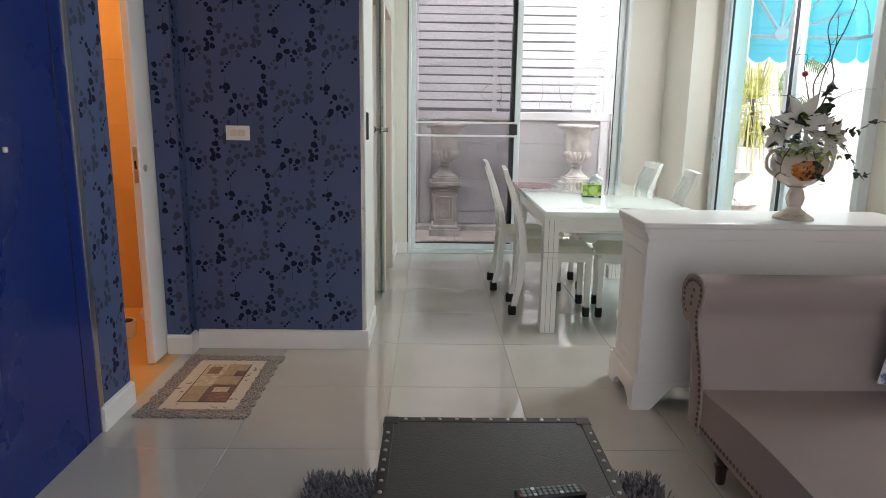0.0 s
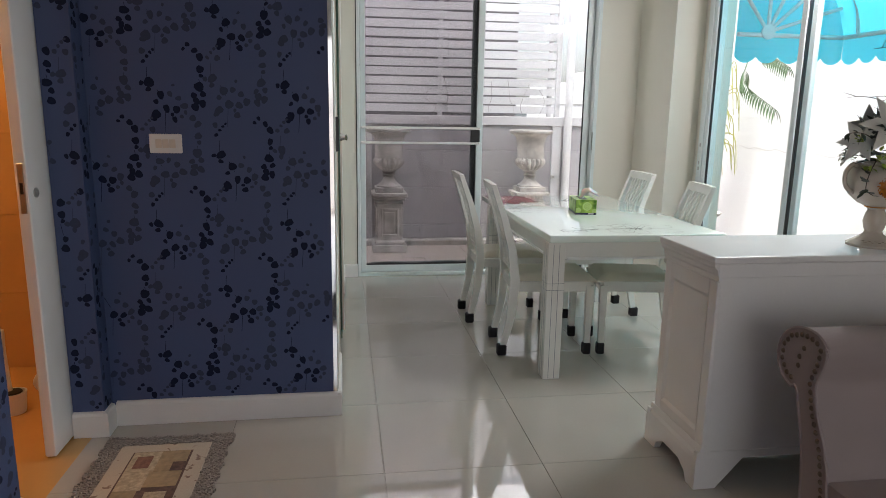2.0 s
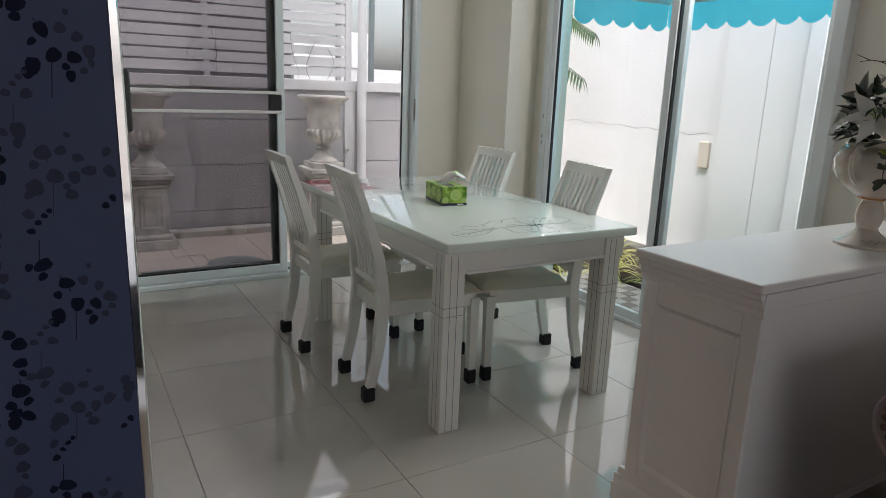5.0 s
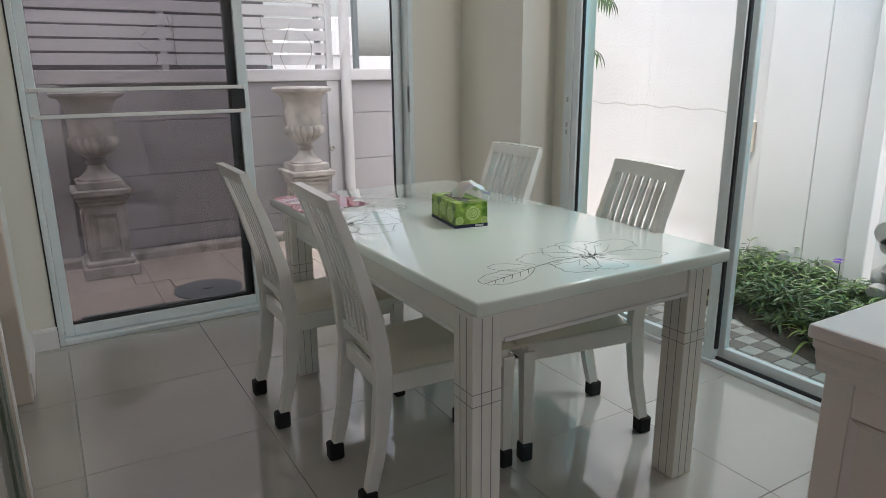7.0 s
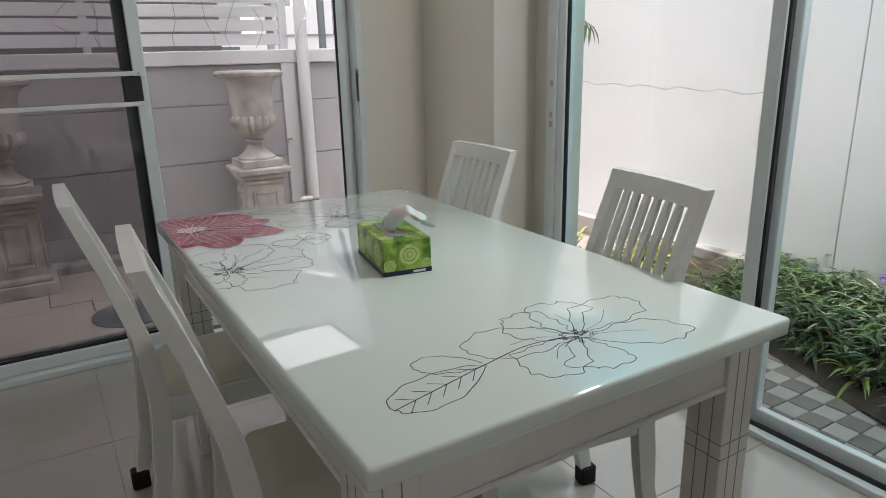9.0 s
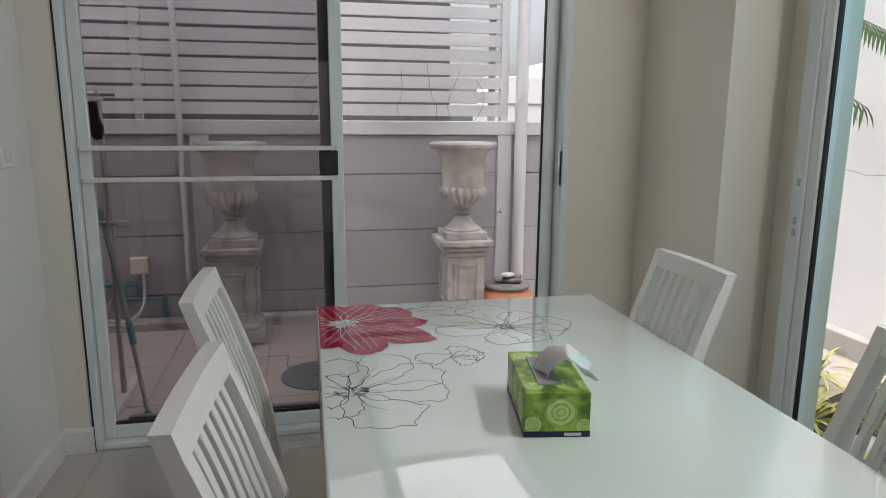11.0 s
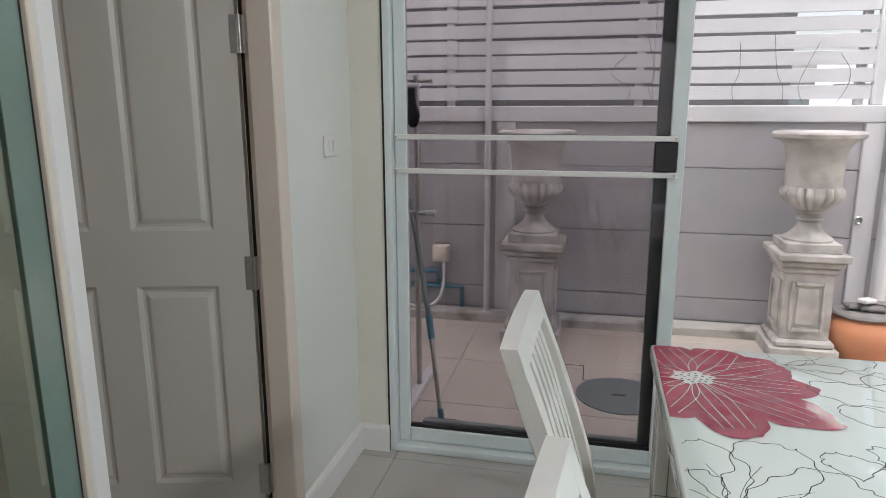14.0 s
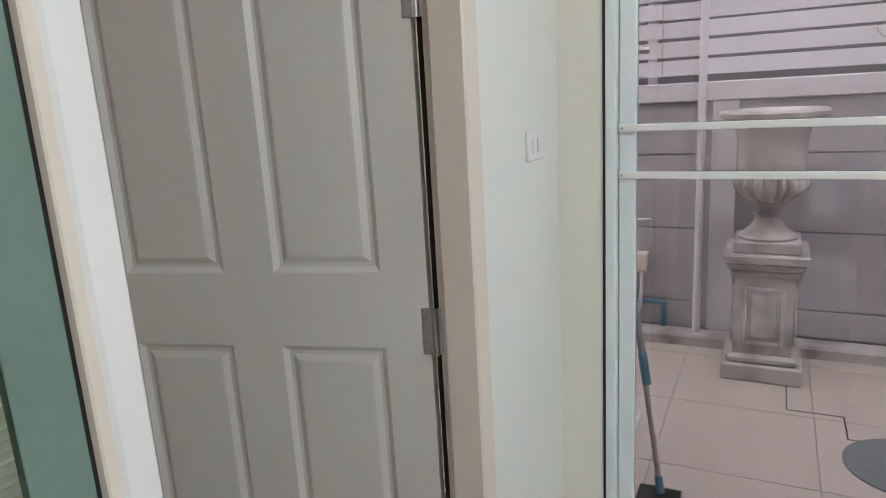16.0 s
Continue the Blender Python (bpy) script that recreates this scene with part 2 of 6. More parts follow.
# ---- structure ----
XW, XP, YB, YN, XE = -0.066, -0.086, 3.88, 6.465, 2.60     # dining west wall, papered wall's end, papered wall, north wall, east slider wall
XL, XR, YS, H = -1.075, -1.03, -1.6, 2.75               # living west wall, its return by the bathroom, south wall, ceiling

# floor slab under the tiles
slab = structure("floor", block(-2.9, 2.65, YS - 0.2, 6.60, -0.16, -0.007), GROUT, "polished cream porcelain tile floor with thin joints")

# north wall round the sliding door
bm = block(XW - 0.15, 0.0585, YN + 0.0, YN + 0.15, -0.16, H)
block(2.036, 2.80, YN, YN + 0.15, -0.16, H, bm=bm)
block(0.058, 2.036, YN, YN + 0.15, 2.42, H, bm=bm)
structure("wall_north", bm, WALL, "cream painted wall round the sliding glass door")
# corner column and east wall round the garden sliding door
bm = block(2.370, 2.80, 5.86, YN, -0.16, H)
structure("wall_column", bm, WALL, "cream painted corner column")
bm = block(XE, 2.75, 5.72, 5.86, -0.16, H)
block(XE, 2.75, YS, 3.80, -0.16, H, bm=bm)
block(XE, 2.75, 3.80, 5.72, 2.42, H, bm=bm)
structure("wall_east", bm, WALL, "cream painted wall beside the garden door")
# dining west wall
bm = block(XW - 0.085, XW, 5.90, YN, -0.007, H)
block(XW - 0.13, XW, 4.40, 5.90, 2.08, H, bm=bm)
block(XP - 0.11, XP, YB + 0.03, 4.40, -0.007, H, bm=bm)
structure("wall_west", bm, WHITEWALL, "pale painted wall with a doorway")
# papered wall and living west wall
bm = block(XL, XP - 0.004, YB, YB + 0.12, -0.007, H)
block(-1.150, XR, 3.78, YB + 0.12, -0.007, H, bm=bm)
block(XL - 0.12, XL, 2.87, 3.15, -0.007, H, bm=bm)
block(XL - 0.12, XL, 3.15, 3.78, 2.10, H, bm=bm)
block(XL - 0.12, -1.150, 3.78, YB + 0.12, 2.10, H, bm=bm)
paper = structure("wall_papered", bm, PAPER, "blue floral wallpaper on the living room wall")
bm = block(XL - 0.12, XL, YS, 2.87, -0.007, H)
structure("wall_blue", bm, BLUE, "glossy royal blue panelled wall")
# the opening in this wall is unseen, added to let light in
bm = block(XL - 0.12, -0.6, YS - 0.15, YS, -0.007, H)
block(1.9, 2.75, YS - 0.15, YS, -0.007, H, bm=bm)
block(-0.6, 1.9, YS - 0.15, YS, 2.2, H, bm=bm)
structure("wall_south", bm, WALL, "cream painted wall with an unseen opening added to admit light")
structure("ceiling", block(-3.0, 2.80, YS - 0.2, 6.65, H, H + 0.12), CEIL, "plain white ceiling")


# ---- sliding doors ----
CLEAR = glass("clear_pane", (0.97, 0.985, 0.975))
TINT = glass("grey_tinted_pane", (0.63, 0.622, 0.63))
GREEN = glass("green_edge_glass", (0.80, 0.86, 0.78), 0.02)


def pane(name, bm, material, parent):
    ob = part(name, bm, material, parent)
    ob.visible_shadow = False
    return ob


north = thing("sliding_door_north", "tall two-panel aluminium sliding glass door to the yard, with a black latch", "sliding door", (1.04, YN, 0), kind="structure")
bm = block(0.058, 0.084, YN - 0.004, YN + 0.12, 0, 2.42, 0.002)
part("frame_jamb", bm, ALU, north)
part("frame_jamb", block(2.006, 2.036, YN - 0.004, YN + 0.12, 0, 2.42, 0.002), ALU, north)
part("frame_head", block(0.084, 2.006, YN - 0.004, YN + 0.12, 2.38, 2.42), ALU, north)
part("threshold_track", block(0.084, 2.006, YN - 0.004, YN + 0.13, 0.0, 0.028, 0.003), ALU, north)
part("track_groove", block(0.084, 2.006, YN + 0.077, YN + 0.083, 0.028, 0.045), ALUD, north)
left = part("sliding_panel", block(0.086, 0.128, YN + 0.034, YN + 0.070, 0.03, 2.38, 0.003), ALU, north)
part("bottom_rail", block(0.128, 1.030, YN + 0.036, YN + 0.068, 0.03, 0.085, 0.003), ALU, left)
part("top_rail", block(0.128, 1.030, YN + 0.036, YN + 0.068, 2.32, 2.38), ALU, left)
part("bottom_seal", block(0.128, 1.030, YN + 0.045, YN + 0.060, 0.085, 0.098), BLACK, left)
# rear rail: the shade behind the panel is put into its dark grey
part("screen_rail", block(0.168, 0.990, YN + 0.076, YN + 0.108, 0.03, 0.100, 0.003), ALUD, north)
# black strip standing in for the shaded gap beside the frame
part("frame_gap", block(0.0525, 0.0595, YN - 0.0045, YN + 0.002, 0.0, 2.42), BLACK, north)
part("meeting_stile", block(1.030, 1.080, YN + 0.034, YN + 0.070, 0.03, 2.38, 0.003), ALU, left)
# this stile's shade is put into its colour
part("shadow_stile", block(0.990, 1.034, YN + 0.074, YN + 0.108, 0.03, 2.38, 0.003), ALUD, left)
pane("pane", block(0.128, 1.030, YN + 0.050, YN + 0.055, 0.085, 2.32), TINT, left)
for z in (1.0945, 1.2145):
    part("guard_bar", block(0.088, 1.058, YN + 0.016, YN + 0.029, z - 0.009, z + 0.009, 0.002), WHITE, left)
    for x in (0.097, 1.047):
        part("screw", moved(lathe([(0.004, 0), (0.004, 0.003)], 10), pose(x, YN + 0.016, z, 90)), STEEL, left)
part("latch", block(0.982, 1.056, YN + 0.018, YN + 0.034, 1.105, 1.204, 0.004), BLACK, left)
right = part("fixed_panel", block(1.946, 2.004, YN + 0.078, YN + 0.114, 0.03, 2.38, 0.003), ALU, north)
part("bottom_rail", block(1.034, 1.946, YN + 0.080, YN + 0.112, 0.03, 0.085, 0.003), ALU, right)
pane("pane", block(1.034, 1.946, YN + 0.094, YN + 0.099, 0.085, 2.36), CLEAR, right)
part("seal_gap_strip", block(1.940, 1.947, YN + 0.077, YN + 0.090, 0.085, 2.36), BLACK, right)
part("strike_plate", block(2.006, 2.010, YN - 0.0065, YN + 0.020, 1.05, 1.20, 0.001), STEEL, north)

east = thing("sliding_door_garden", "tall aluminium sliding glass door to the planted garden", "sliding door", (XE, 4.76, 0), kind="structure")
XF = 2.545
part("frame_jamb", block(XF, XE + 0.05, 5.660, 5.72, 0, 2.42, 0.003), ALU, east)
part("frame_jamb", block(XF, XE + 0.05, 3.80, 3.86, 0, 2.42, 0.003), ALU, east)
part("frame_head", block(XF, XE + 0.05, 3.86, 5.66, 2.37, 2.42), ALU, east)
part("threshold_track", block(XF, XE + 0.06, 3.86, 5.66, 0, 0.025, 0.003), ALU, east)
part("track_groove", block(XF + 0.030, XF + 0.038, 3.86, 5.66, 0.025, 0.040), BLACK, east)
p1 = part("sliding_panel", block(XF + 0.006, XF + 0.040, 4.665, 4.715, 0.026, 2.37, 0.003), ALU, east)
part("bottom_rail", block(XF + 0.008, XF + 0.038, 4.715, 5.615, 0.026, 0.080, 0.003), ALU, p1)
part("stile", block(XF + 0.006, XF + 0.040, 5.615, 5.658, 0.026, 2.37, 0.003), ALU, p1)
pane("pane", block(XF + 0.020, XF + 0.025, 4.715, 5.615, 0.08, 2.36), CLEAR, p1)
part("seal_gap_strip", block(XF + 0.016, XF + 0.029, 5.604, 5.616, 0.08, 2.36), BLACK, p1)
part("seal_gap_strip", block(XF + 0.012, XF + 0.030, 4.655, 4.666, 0.08, 2.36), BLACK, p1)
p2 = part("sliding_panel", block(XF + 0.050, XF + 0.084, 4.64, 4.69, 0.026, 2.37, 0.003), ALU, east)
part("bottom_rail", block(XF + 0.052, XF + 0.082, 3.905, 4.64, 0.026, 0.080, 0.003), ALU, p2)
part("stile", block(XF + 0.050, XF + 0.084, 3.862, 3.905, 0.026, 2.37, 0.003), ALU, p2)
pane("pane", block(XF + 0.064, XF + 0.069, 3.905, 4.64, 0.08, 2.36), CLEAR, p2)
for z in (0.95, 0.99, 1.12):
    part("lock_plate", block(XF - 0.003, XF + 0.001, 5.680, 5.694, z, z + 0.025, 0.001), STEEL, east)


# ---- baseboards and trim ----
def skirting(outline, a, b, axis, name="baseboard"):
    return structure(name, prism(outline, axis, a, b), WHITE, "white painted wooden skirting board")


SK = [(0, 0), (-0.018, 0), (-0.018, 0.092), (-0.012, 0.103), (0, 0.107)]


def sk(axis, at, sign, a, b):
    skirting([(at + sign * p, q) for p, q in SK], a, b, axis)


# papered wall, wall return and the piece beside the blue panel
sk("x", YB - 0.0005, 1, XR + 0.018, XP + 0.018)
sk("y", XR + 0.0005, -1, 3.762, YB - 0.018)
sk("x", 3.7795, 1, -1.150, XR + 0.018)
sk("y", XL + 0.0005, -1, 2.865, 3.150)
sk("y", XP + 0.0005, -1, YB - 0.018, 4.385)
sk("y", XW + 0.0005, -1, 5.935, YN)
sk("x", YN - 0.0005, 1, XW + 0.018, 0.057)
sk("x", YN - 0.0005, 1, 2.037, 2.352)
sk("y", 2.3695, 1, 5.842, YN - 0.018)
sk("x", 5.8595, 1, 2.352, 2.545)
structure("trim_corner", block(XP - 0.018, XP + 0.002, YB - 0.004, YB + 0.016, 0.107, H, 0.002), CHROME, "polished metal corner strip on the papered wall")
structure("trim_paper_edge", block(XL - 0.001, XL + 0.005, 2.862, 2.895, 0.0, H, 0.001), STEEL, "brushed metal edge strip beside the blue panel")

# ---- floor tiles ----
tile_meshes = {}


def floor_tile(x0, x1, y0, y1):
    key = (round(x1 - x0, 3), round(y1 - y0, 3))
    if key not in tile_meshes:
        w, d = key[0] / 2 - 0.0008, key[1] / 2 - 0.0008
        tile_meshes[key] = mesh_of("tile", block(-w, w, -d, d, -0.007, 0.0, 0.0012), TILE)
    t = new("tile", tile_meshes[key])
    t.location = ((x0 + x1) / 2, (y0 + y1) / 2, 0)
    t.parent = slab


for i in range(-5, 5):
    for j in range(-9, 6):
        x0, y0 = 0.09 + 0.612 * i, 3.345 + 0.612 * j
        x1, y1 = min(x0 + 0.612, XE), min(y0 + 0.612, YN + 0.12)
        if x1 > x0 + 0.02 and y1 > y0 + 0.02:
            floor_tile(x0, x1, y0, y1)

# ---- kitchen side: sliding leaf, glass, jambs, open door ----
leaf_w = thing("sliding_leaf_kitchen", "white painted door panel with a slim black pull handle", "door", (XP, 4.13, 0), kind="structure")
part("panel", block(XP + 0.0005, XP + 0.006, YB + 0.018, 4.385, 0.110, 2.20, 0.001), WHITEWALL, leaf_w)
h = part("pull_handle", block(XP + 0.006, XP + 0.022, 3.935, 3.958, 1.160, 1.305, 0.004), BLACK, leaf_w, "black pull handle")
part("handle_plate", block(XP + 0.006, XP + 0.009, 3.925, 3.985, 1.150, 1.315, 0.001), WHITE, leaf_w)
part("edge_strip", block(XP - 0.02, XP + 0.010, 4.385, 4.402, 0.0, 2.08, 0.002), CASING, leaf_w)

post = thing("glass_door_kitchen", "greenish glass kitchen door with a white frame post and chrome knob", "glass door", (XW, 5.0, 0), kind="structure")
part("frame_post", block(XW - 0.05, XW + 0.012, 5.081, 5.120, 0.0, 2.08, 0.004), WHITE, post)
part("stop_strip", block(XW - 0.016, XW + 0.010, 5.067, 5.081, 0.0, 2.08, 0.002), CASING, post)
pane("pane", block(XW - 0.011, XW - 0.001, 4.88, 5.009, 0.01, 2.05, 0.001), GREEN, post)
EDGE = mat("green_glass_edge", (0.17, 0.25, 0.21), 0.12, vary=0.06, scale=4.0)
part("glass_stile", block(XW - 0.012, XW, 5.009, 5.063, 0.01, 2.05, 0.001), EDGE, post, "green glass edge stile")
part("seal_gap_strip", block(XW - 0.012, XW - 0.001, 5.063, 5.067, 0.01, 2.05), BLACK, post)
knob = part("knob", moved(lathe([(0.028, 0), (0.028, 0.006), (0.011, 0.010), (0.011, 0.03), (0.022, 0.036), (0.027, 0.05), (0.022, 0.064), (0.008, 0.068)], 20), pose(XW - 0.011, 4.925, 1.185, 0, -90, 0)), CHROME, post, "round chrome door knob", True)
part("rosette", moved(lathe([(0.024, 0), (0.020, 0.008), (0.012, 0.03), (0.018, 0.04), (0.006, 0.044)], 20), pose(XW - 0.001, 4.925, 1.185, 0, 90, 0)), CHROME, knob, "", True)

frame_b = thing("door_frame", "cream painted door frame with steel hinges", "door frame", (XW - 0.07, 5.9, 0), kind="structure")
part("jamb", block(-0.126, XW + 0.012, 5.862, 5.926, 0.0, 2.08, 0.004), CASING, frame_b)
part("jamb_rebate", block(-0.150, -0.126, 5.888, 5.950, 0.0, 2.08, 0.002), CASING, frame_b)
# black strip laid in for the shade of the open hinge gap
part("seal_gap_strip", block(-0.166, -0.1505, 5.900, 5.945, 0.012, 2.02), BLACK, frame_b, "black strip painted for the shaded gap behind the hinges")
part("head", block(-0.196, XW + 0.014, 5.118, 5.862, 2.02, 2.08, 0.004), CASING, frame_b)

door = thing("panel_door", "open warm-white six-panel door swung into the kitchen", "door", (-0.165, 5.885, 0), kind="structure")
DX0, DX1, DY0, DY1 = -0.952, -0.170, 5.885, 5.922
cols = ((-0.502, -0.267), (-0.852, -0.617))
rows_d = ((0.18, 0.812), (0.976, 1.72), (1.82, 1.97))
bm = block(DX0, DX1, DY0 + 0.010, DY1, 0.012, 2.02, 0.0)
# stiles and rails stand proud of the panel fields
xs = [DX0, cols[1][0], cols[1][1], cols[0][0], cols[0][1], DX1]
for a, b in ((xs[0], xs[1]), (xs[2], xs[3]), (xs[4], xs[5])):
    block(a, b, DY0, DY0 + 0.011, 0.012, 2.02, bm=bm)
zs = [0.012, 0.18, 0.812, 0.976, 1.72, 1.82, 1.97, 2.02]
for c in cols:
    for k in (0, 2, 4, 6):
        block(c[0], c[1], DY0, DY0 + 0.011, zs[k], zs[k + 1], bm=bm)
leaf = part("leaf", bm, DOORW, door)


def raised_panel(x0, x1, z0, z1, y):
    """A moulded field: a sloping border down to a groove, and a raised middle."""
    b = bmesh.new()
    rings = [(0.0, 0.0), (0.012, 0.009), (0.020, 0.0095), (0.034, 0.002), (0.040, 0.0015)]
    vs = []
    for inset, dep in rings:
        vs.append([b.verts.new(p) for p in ((x0 + inset, y + dep, z0 + inset), (x1 - inset, y + dep, z0 + inset), (x1 - inset, y + dep, z1 - inset), (x0 + inset, y + dep, z1 - inset))])
    for p, q in zip(vs, vs[1:]):
        for i in range(4):
            j = (i + 1) % 4
            b.faces.new((p[i], p[j], q[j], q[i]))
    b.faces.new(vs[-1])
    return b


for c in cols:
    for r in rows_d:
        part("moulded_panel", raised_panel(c[0], c[1], r[0], r[1], DY0), DOORW, leaf)
for z in (0.19, 0.85, 1.515):
    hg = part("hinge", moved(lathe([(0.0065, 0), (0.0065, 0.10)], 10), pose(-0.158, 5.878, z - 0.05)), STEEL, door, "steel butt hinge", True)
    part("hinge_leaf", block(-0.153, -0.124, 5.8825, 5.8850, z - 0.05, z + 0.05, 0.0008), STEEL, hg)
    part("hinge_leaf", block(-0.186, -0.163, 5.8825, 5.8848, z - 0.05, z + 0.05, 0.0008), STEEL, hg)
# the leaf stands ajar, swung past the square
door.matrix_basis = pose(-0.165, 5.885, 0, 0, 0, 15)

sw = thing("wall_switch", "small white two-gang wall switch plate", "light switch", (XW, 6.26, 1.19))
part("plate", block(XW, XW + 0.009, 6.205, 6.315, 1.160, 1.230, 0.003), WHITE, sw)
part("rocker", block(XW + 0.009, XW + 0.012, 6.265, 6.285, 1.178, 1.212, 0.001), WHITE, sw)
part("rocker", block(XW + 0.009, XW + 0.012, 6.230, 6.250, 1.178, 1.212, 0.001), WHITE, sw)

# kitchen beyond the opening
# unseen window opening, added to give the kitchen fill lamp a place
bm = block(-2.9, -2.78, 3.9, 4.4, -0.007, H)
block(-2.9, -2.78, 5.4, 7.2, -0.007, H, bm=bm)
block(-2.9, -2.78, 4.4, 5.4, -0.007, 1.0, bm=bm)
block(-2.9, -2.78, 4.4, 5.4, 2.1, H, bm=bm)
structure("wall_kitchen", bm, WALL, "cream kitchen wall with an unseen opening added for light")
# unseen wall added to block the bathroom lamp from the kitchen
structure("wall_bath_east", block(-1.19, -1.09, 4.0, 4.74, -0.007, H), WALL, "unseen cream wall that keeps bathroom light out of the kitchen")
structure("wall_kitchen_end", block(-2.78, XW - 0.15, 7.05, 7.2, -0.007, H), WALL, "cream kitchen end wall")
structure("floor_kitchen", block(-2.9, XW - 0.13, 6.62, 7.2, -0.16, 0.0), TILE, "polished kitchen floor")
structure("ceiling_kitchen", block(-2.9, XW - 0.15, 6.65, 7.2, H, H + 0.1), CEIL, "white kitchen ceiling")
kc = thing("kitchen_cabinet", "cream kitchen base cabinet with louvred doors and pale worktop", "cabinet", (-2.0, 5.6, 0))
KF = -1.72
part("body", block(-2.4, KF, 5.0, 6.8, 0.10, 0.84, 0.003), CASING, kc)
part("plinth", block(-2.4, KF - 0.05, 5.0, 6.8, 0.0, 0.10), DARKWOOD, kc)
part("worktop", block(-2.42, KF + 0.03, 4.98, 6.82, 0.84, 0.88, 0.006), WHITE, kc)
for y in (5.04, 5.62, 6.20):
    d = part("louvre_door", block(KF, KF + 0.010, y, y + 0.55, 0.13, 0.82, 0.002), WHITEWALL, kc)
    part("stile", block(KF + 0.010, KF + 0.022, y, y + 0.06, 0.13, 0.82, 0.002), WHITEWALL, d)
    part("stile", block(KF + 0.010, KF + 0.022, y + 0.49, y + 0.55, 0.13, 0.82, 0.002), WHITEWALL, d)
    for k in range(16):
        part("louvre", moved(block(-0.012, 0.004, y + 0.06, y + 0.49, -0.004, 0.004), pose(KF + 0.016, 0, 0.18 + 0.038 * k, 0, 35, 0)), WHITEWALL, d)
bowl = solo("kitchen_tray", block(-2.0, -1.75, 5.5, 5.85, 0.88, 0.93, 0.01), STEEL, "steel tray standing on the kitchen worktop", "tray")


# ---- dining table ----
TX0, TX1, TY0, TY1 = 0.945, 1.872, 4.145, 5.796
table = thing("dining_table", "white lacquered dining table with a glossy flower-printed top", "dining table", (1.41, 4.99, 0))
part("tabletop", block(TX0, TX1, TY0, TY1, 0.712, 0.750, 0.007, seg=3), LACQ, table, "glossy white tabletop", True)
bm = block(TX0 + 0.035, TX1 - 0.045, TY0 + 0.028, TY0 + 0.050, 0.625, 0.712)
part("apron", bm, LEGW, table)
part("apron", block(TX0 + 0.035, TX1 - 0.045, TY1 - 0.20, TY1 - 0.178, 0.625, 0.712), LEGW, table)
part("apron", block(TX0 + 0.028, TX0 + 0.050, TY0 + 0.05, TY1 - 0.2, 0.625, 0.712), LEGW, table)
part("apron", block(TX1 - 0.092, TX1 - 0.070, TY0 + 0.05, TY1 - 0.2, 0.625, 0.712), LEGW, table)
part("apron_bead", block(TX0 + 0.10, TX1 - 0.15, TY0 + 0.022, TY0 + 0.030, 0.622, 0.634, 0.002), WHITE, table)
part("apron_bead", block(TX0 + 0.022, TX0 + 0.030, TY0 + 0.10, TY1 - 0.26, 0.622, 0.634, 0.002), WHITE, table)


def table_leg(x, y):
    s = 0.088
    leg = part("leg", block(x, x + s, y, y + s, 0.0, 0.712, 0.002), LEGW, table)
    g = 0.0006
    for f in (0.30, 0.64):
        u = s * f
        b = block(x + u, x + u + 0.0022, y - g, y + s + g, 0.004, 0.70)
        block(x - g, x + s + g, y + u, y + u + 0.0022, 0.004, 0.70, bm=b)
        part("groove", b, ALUD, leg, "thin dark groove")
    for z in (0.468, 0.502):
        part("groove", block(x - g, x + s + g, y - g, y + s + g, z, z + 0.0018), ALUD, leg)


for x, y in ((0.946, 4.165), (1.716, 4.163), (0.946, 5.530), (1.716, 5.530)):
    table_leg(x, y)

# printed flowers: thin inlaid lines and petals on the top
INK = mat("dark_grey_print", (0.030, 0.038, 0.038), 0.02, vary=0.1)
RED = mat("crimson_print", (0.34, 0.008, 0.040), 0.015, vary=0.10, scale=9.0)
PALEINK = mat("white_print", (0.72, 0.66, 0.62), 0.02, vary=0.05)
ZT = 0.7503


def ribbon(points, width, bm, z=ZT):
    """A flat printed line along points of the table top."""
    pts = [Vector((p[0], p[1], 0)) for p in points]
    prev = None
    for i, p in enumerate(pts):
        d = (pts[min(i + 1, len(pts) - 1)] - pts[max(i - 1, 0)])
        if d.length < 1e-6:
            continue
        d.normalize()
        s = Vector((-d.y, d.x, 0)) * width / 2
        cur = (bm.verts.new((p.x + s.x, p.y + s.y, z)), bm.verts.new((p.x - s.x, p.y - s.y, z)))
        if prev:
            bm.faces.new((prev[0], prev[1], cur[1], cur[0]))
        prev = cur


def petal(cx, cy, angle, length, width, rng, wob=0.10):
    """The outline of a loose petal from a flower's heart."""
    half = [(0.02, 0.03), (0.25, 0.30), (0.50, 0.48), (0.78, 0.47), (0.95, 0.25)]
    pts = [(u, v * (1 + rng.uniform(-wob, wob))) for u, v in half] + [(1.0 + rng.uniform(-0.05, 0.05), rng.uniform(-0.08, 0.08))]
    pts += [(u + rng.uniform(-0.04, 0.04), -v * (1 + rng.uniform(-wob, wob))) for u, v in reversed(half)]
    ca, sa = math.cos(angle), math.sin(angle)
    out = []
    for u, v in pts:
        a, b = u * length, v * width
        out.append((cx + a * ca - b * sa, cy + a * sa + b * ca, 0))
    line = spline(out, 6)
    for k, p in enumerate(line):
        p.x += 0.0045 * math.sin(k * 1.15 + angle * 7) * (1 if wob > 0.2 else 0.4)
        p.y += 0.0045 * math.cos(k * 0.93 + angle * 5) * (1 if wob > 0.2 else 0.4)
    return line


def inside(p):
    return TX0 + 0.006 < p[0] < TX1 - 0.006 and TY0 + 0.006 < p[1] < TY1 - 0.006


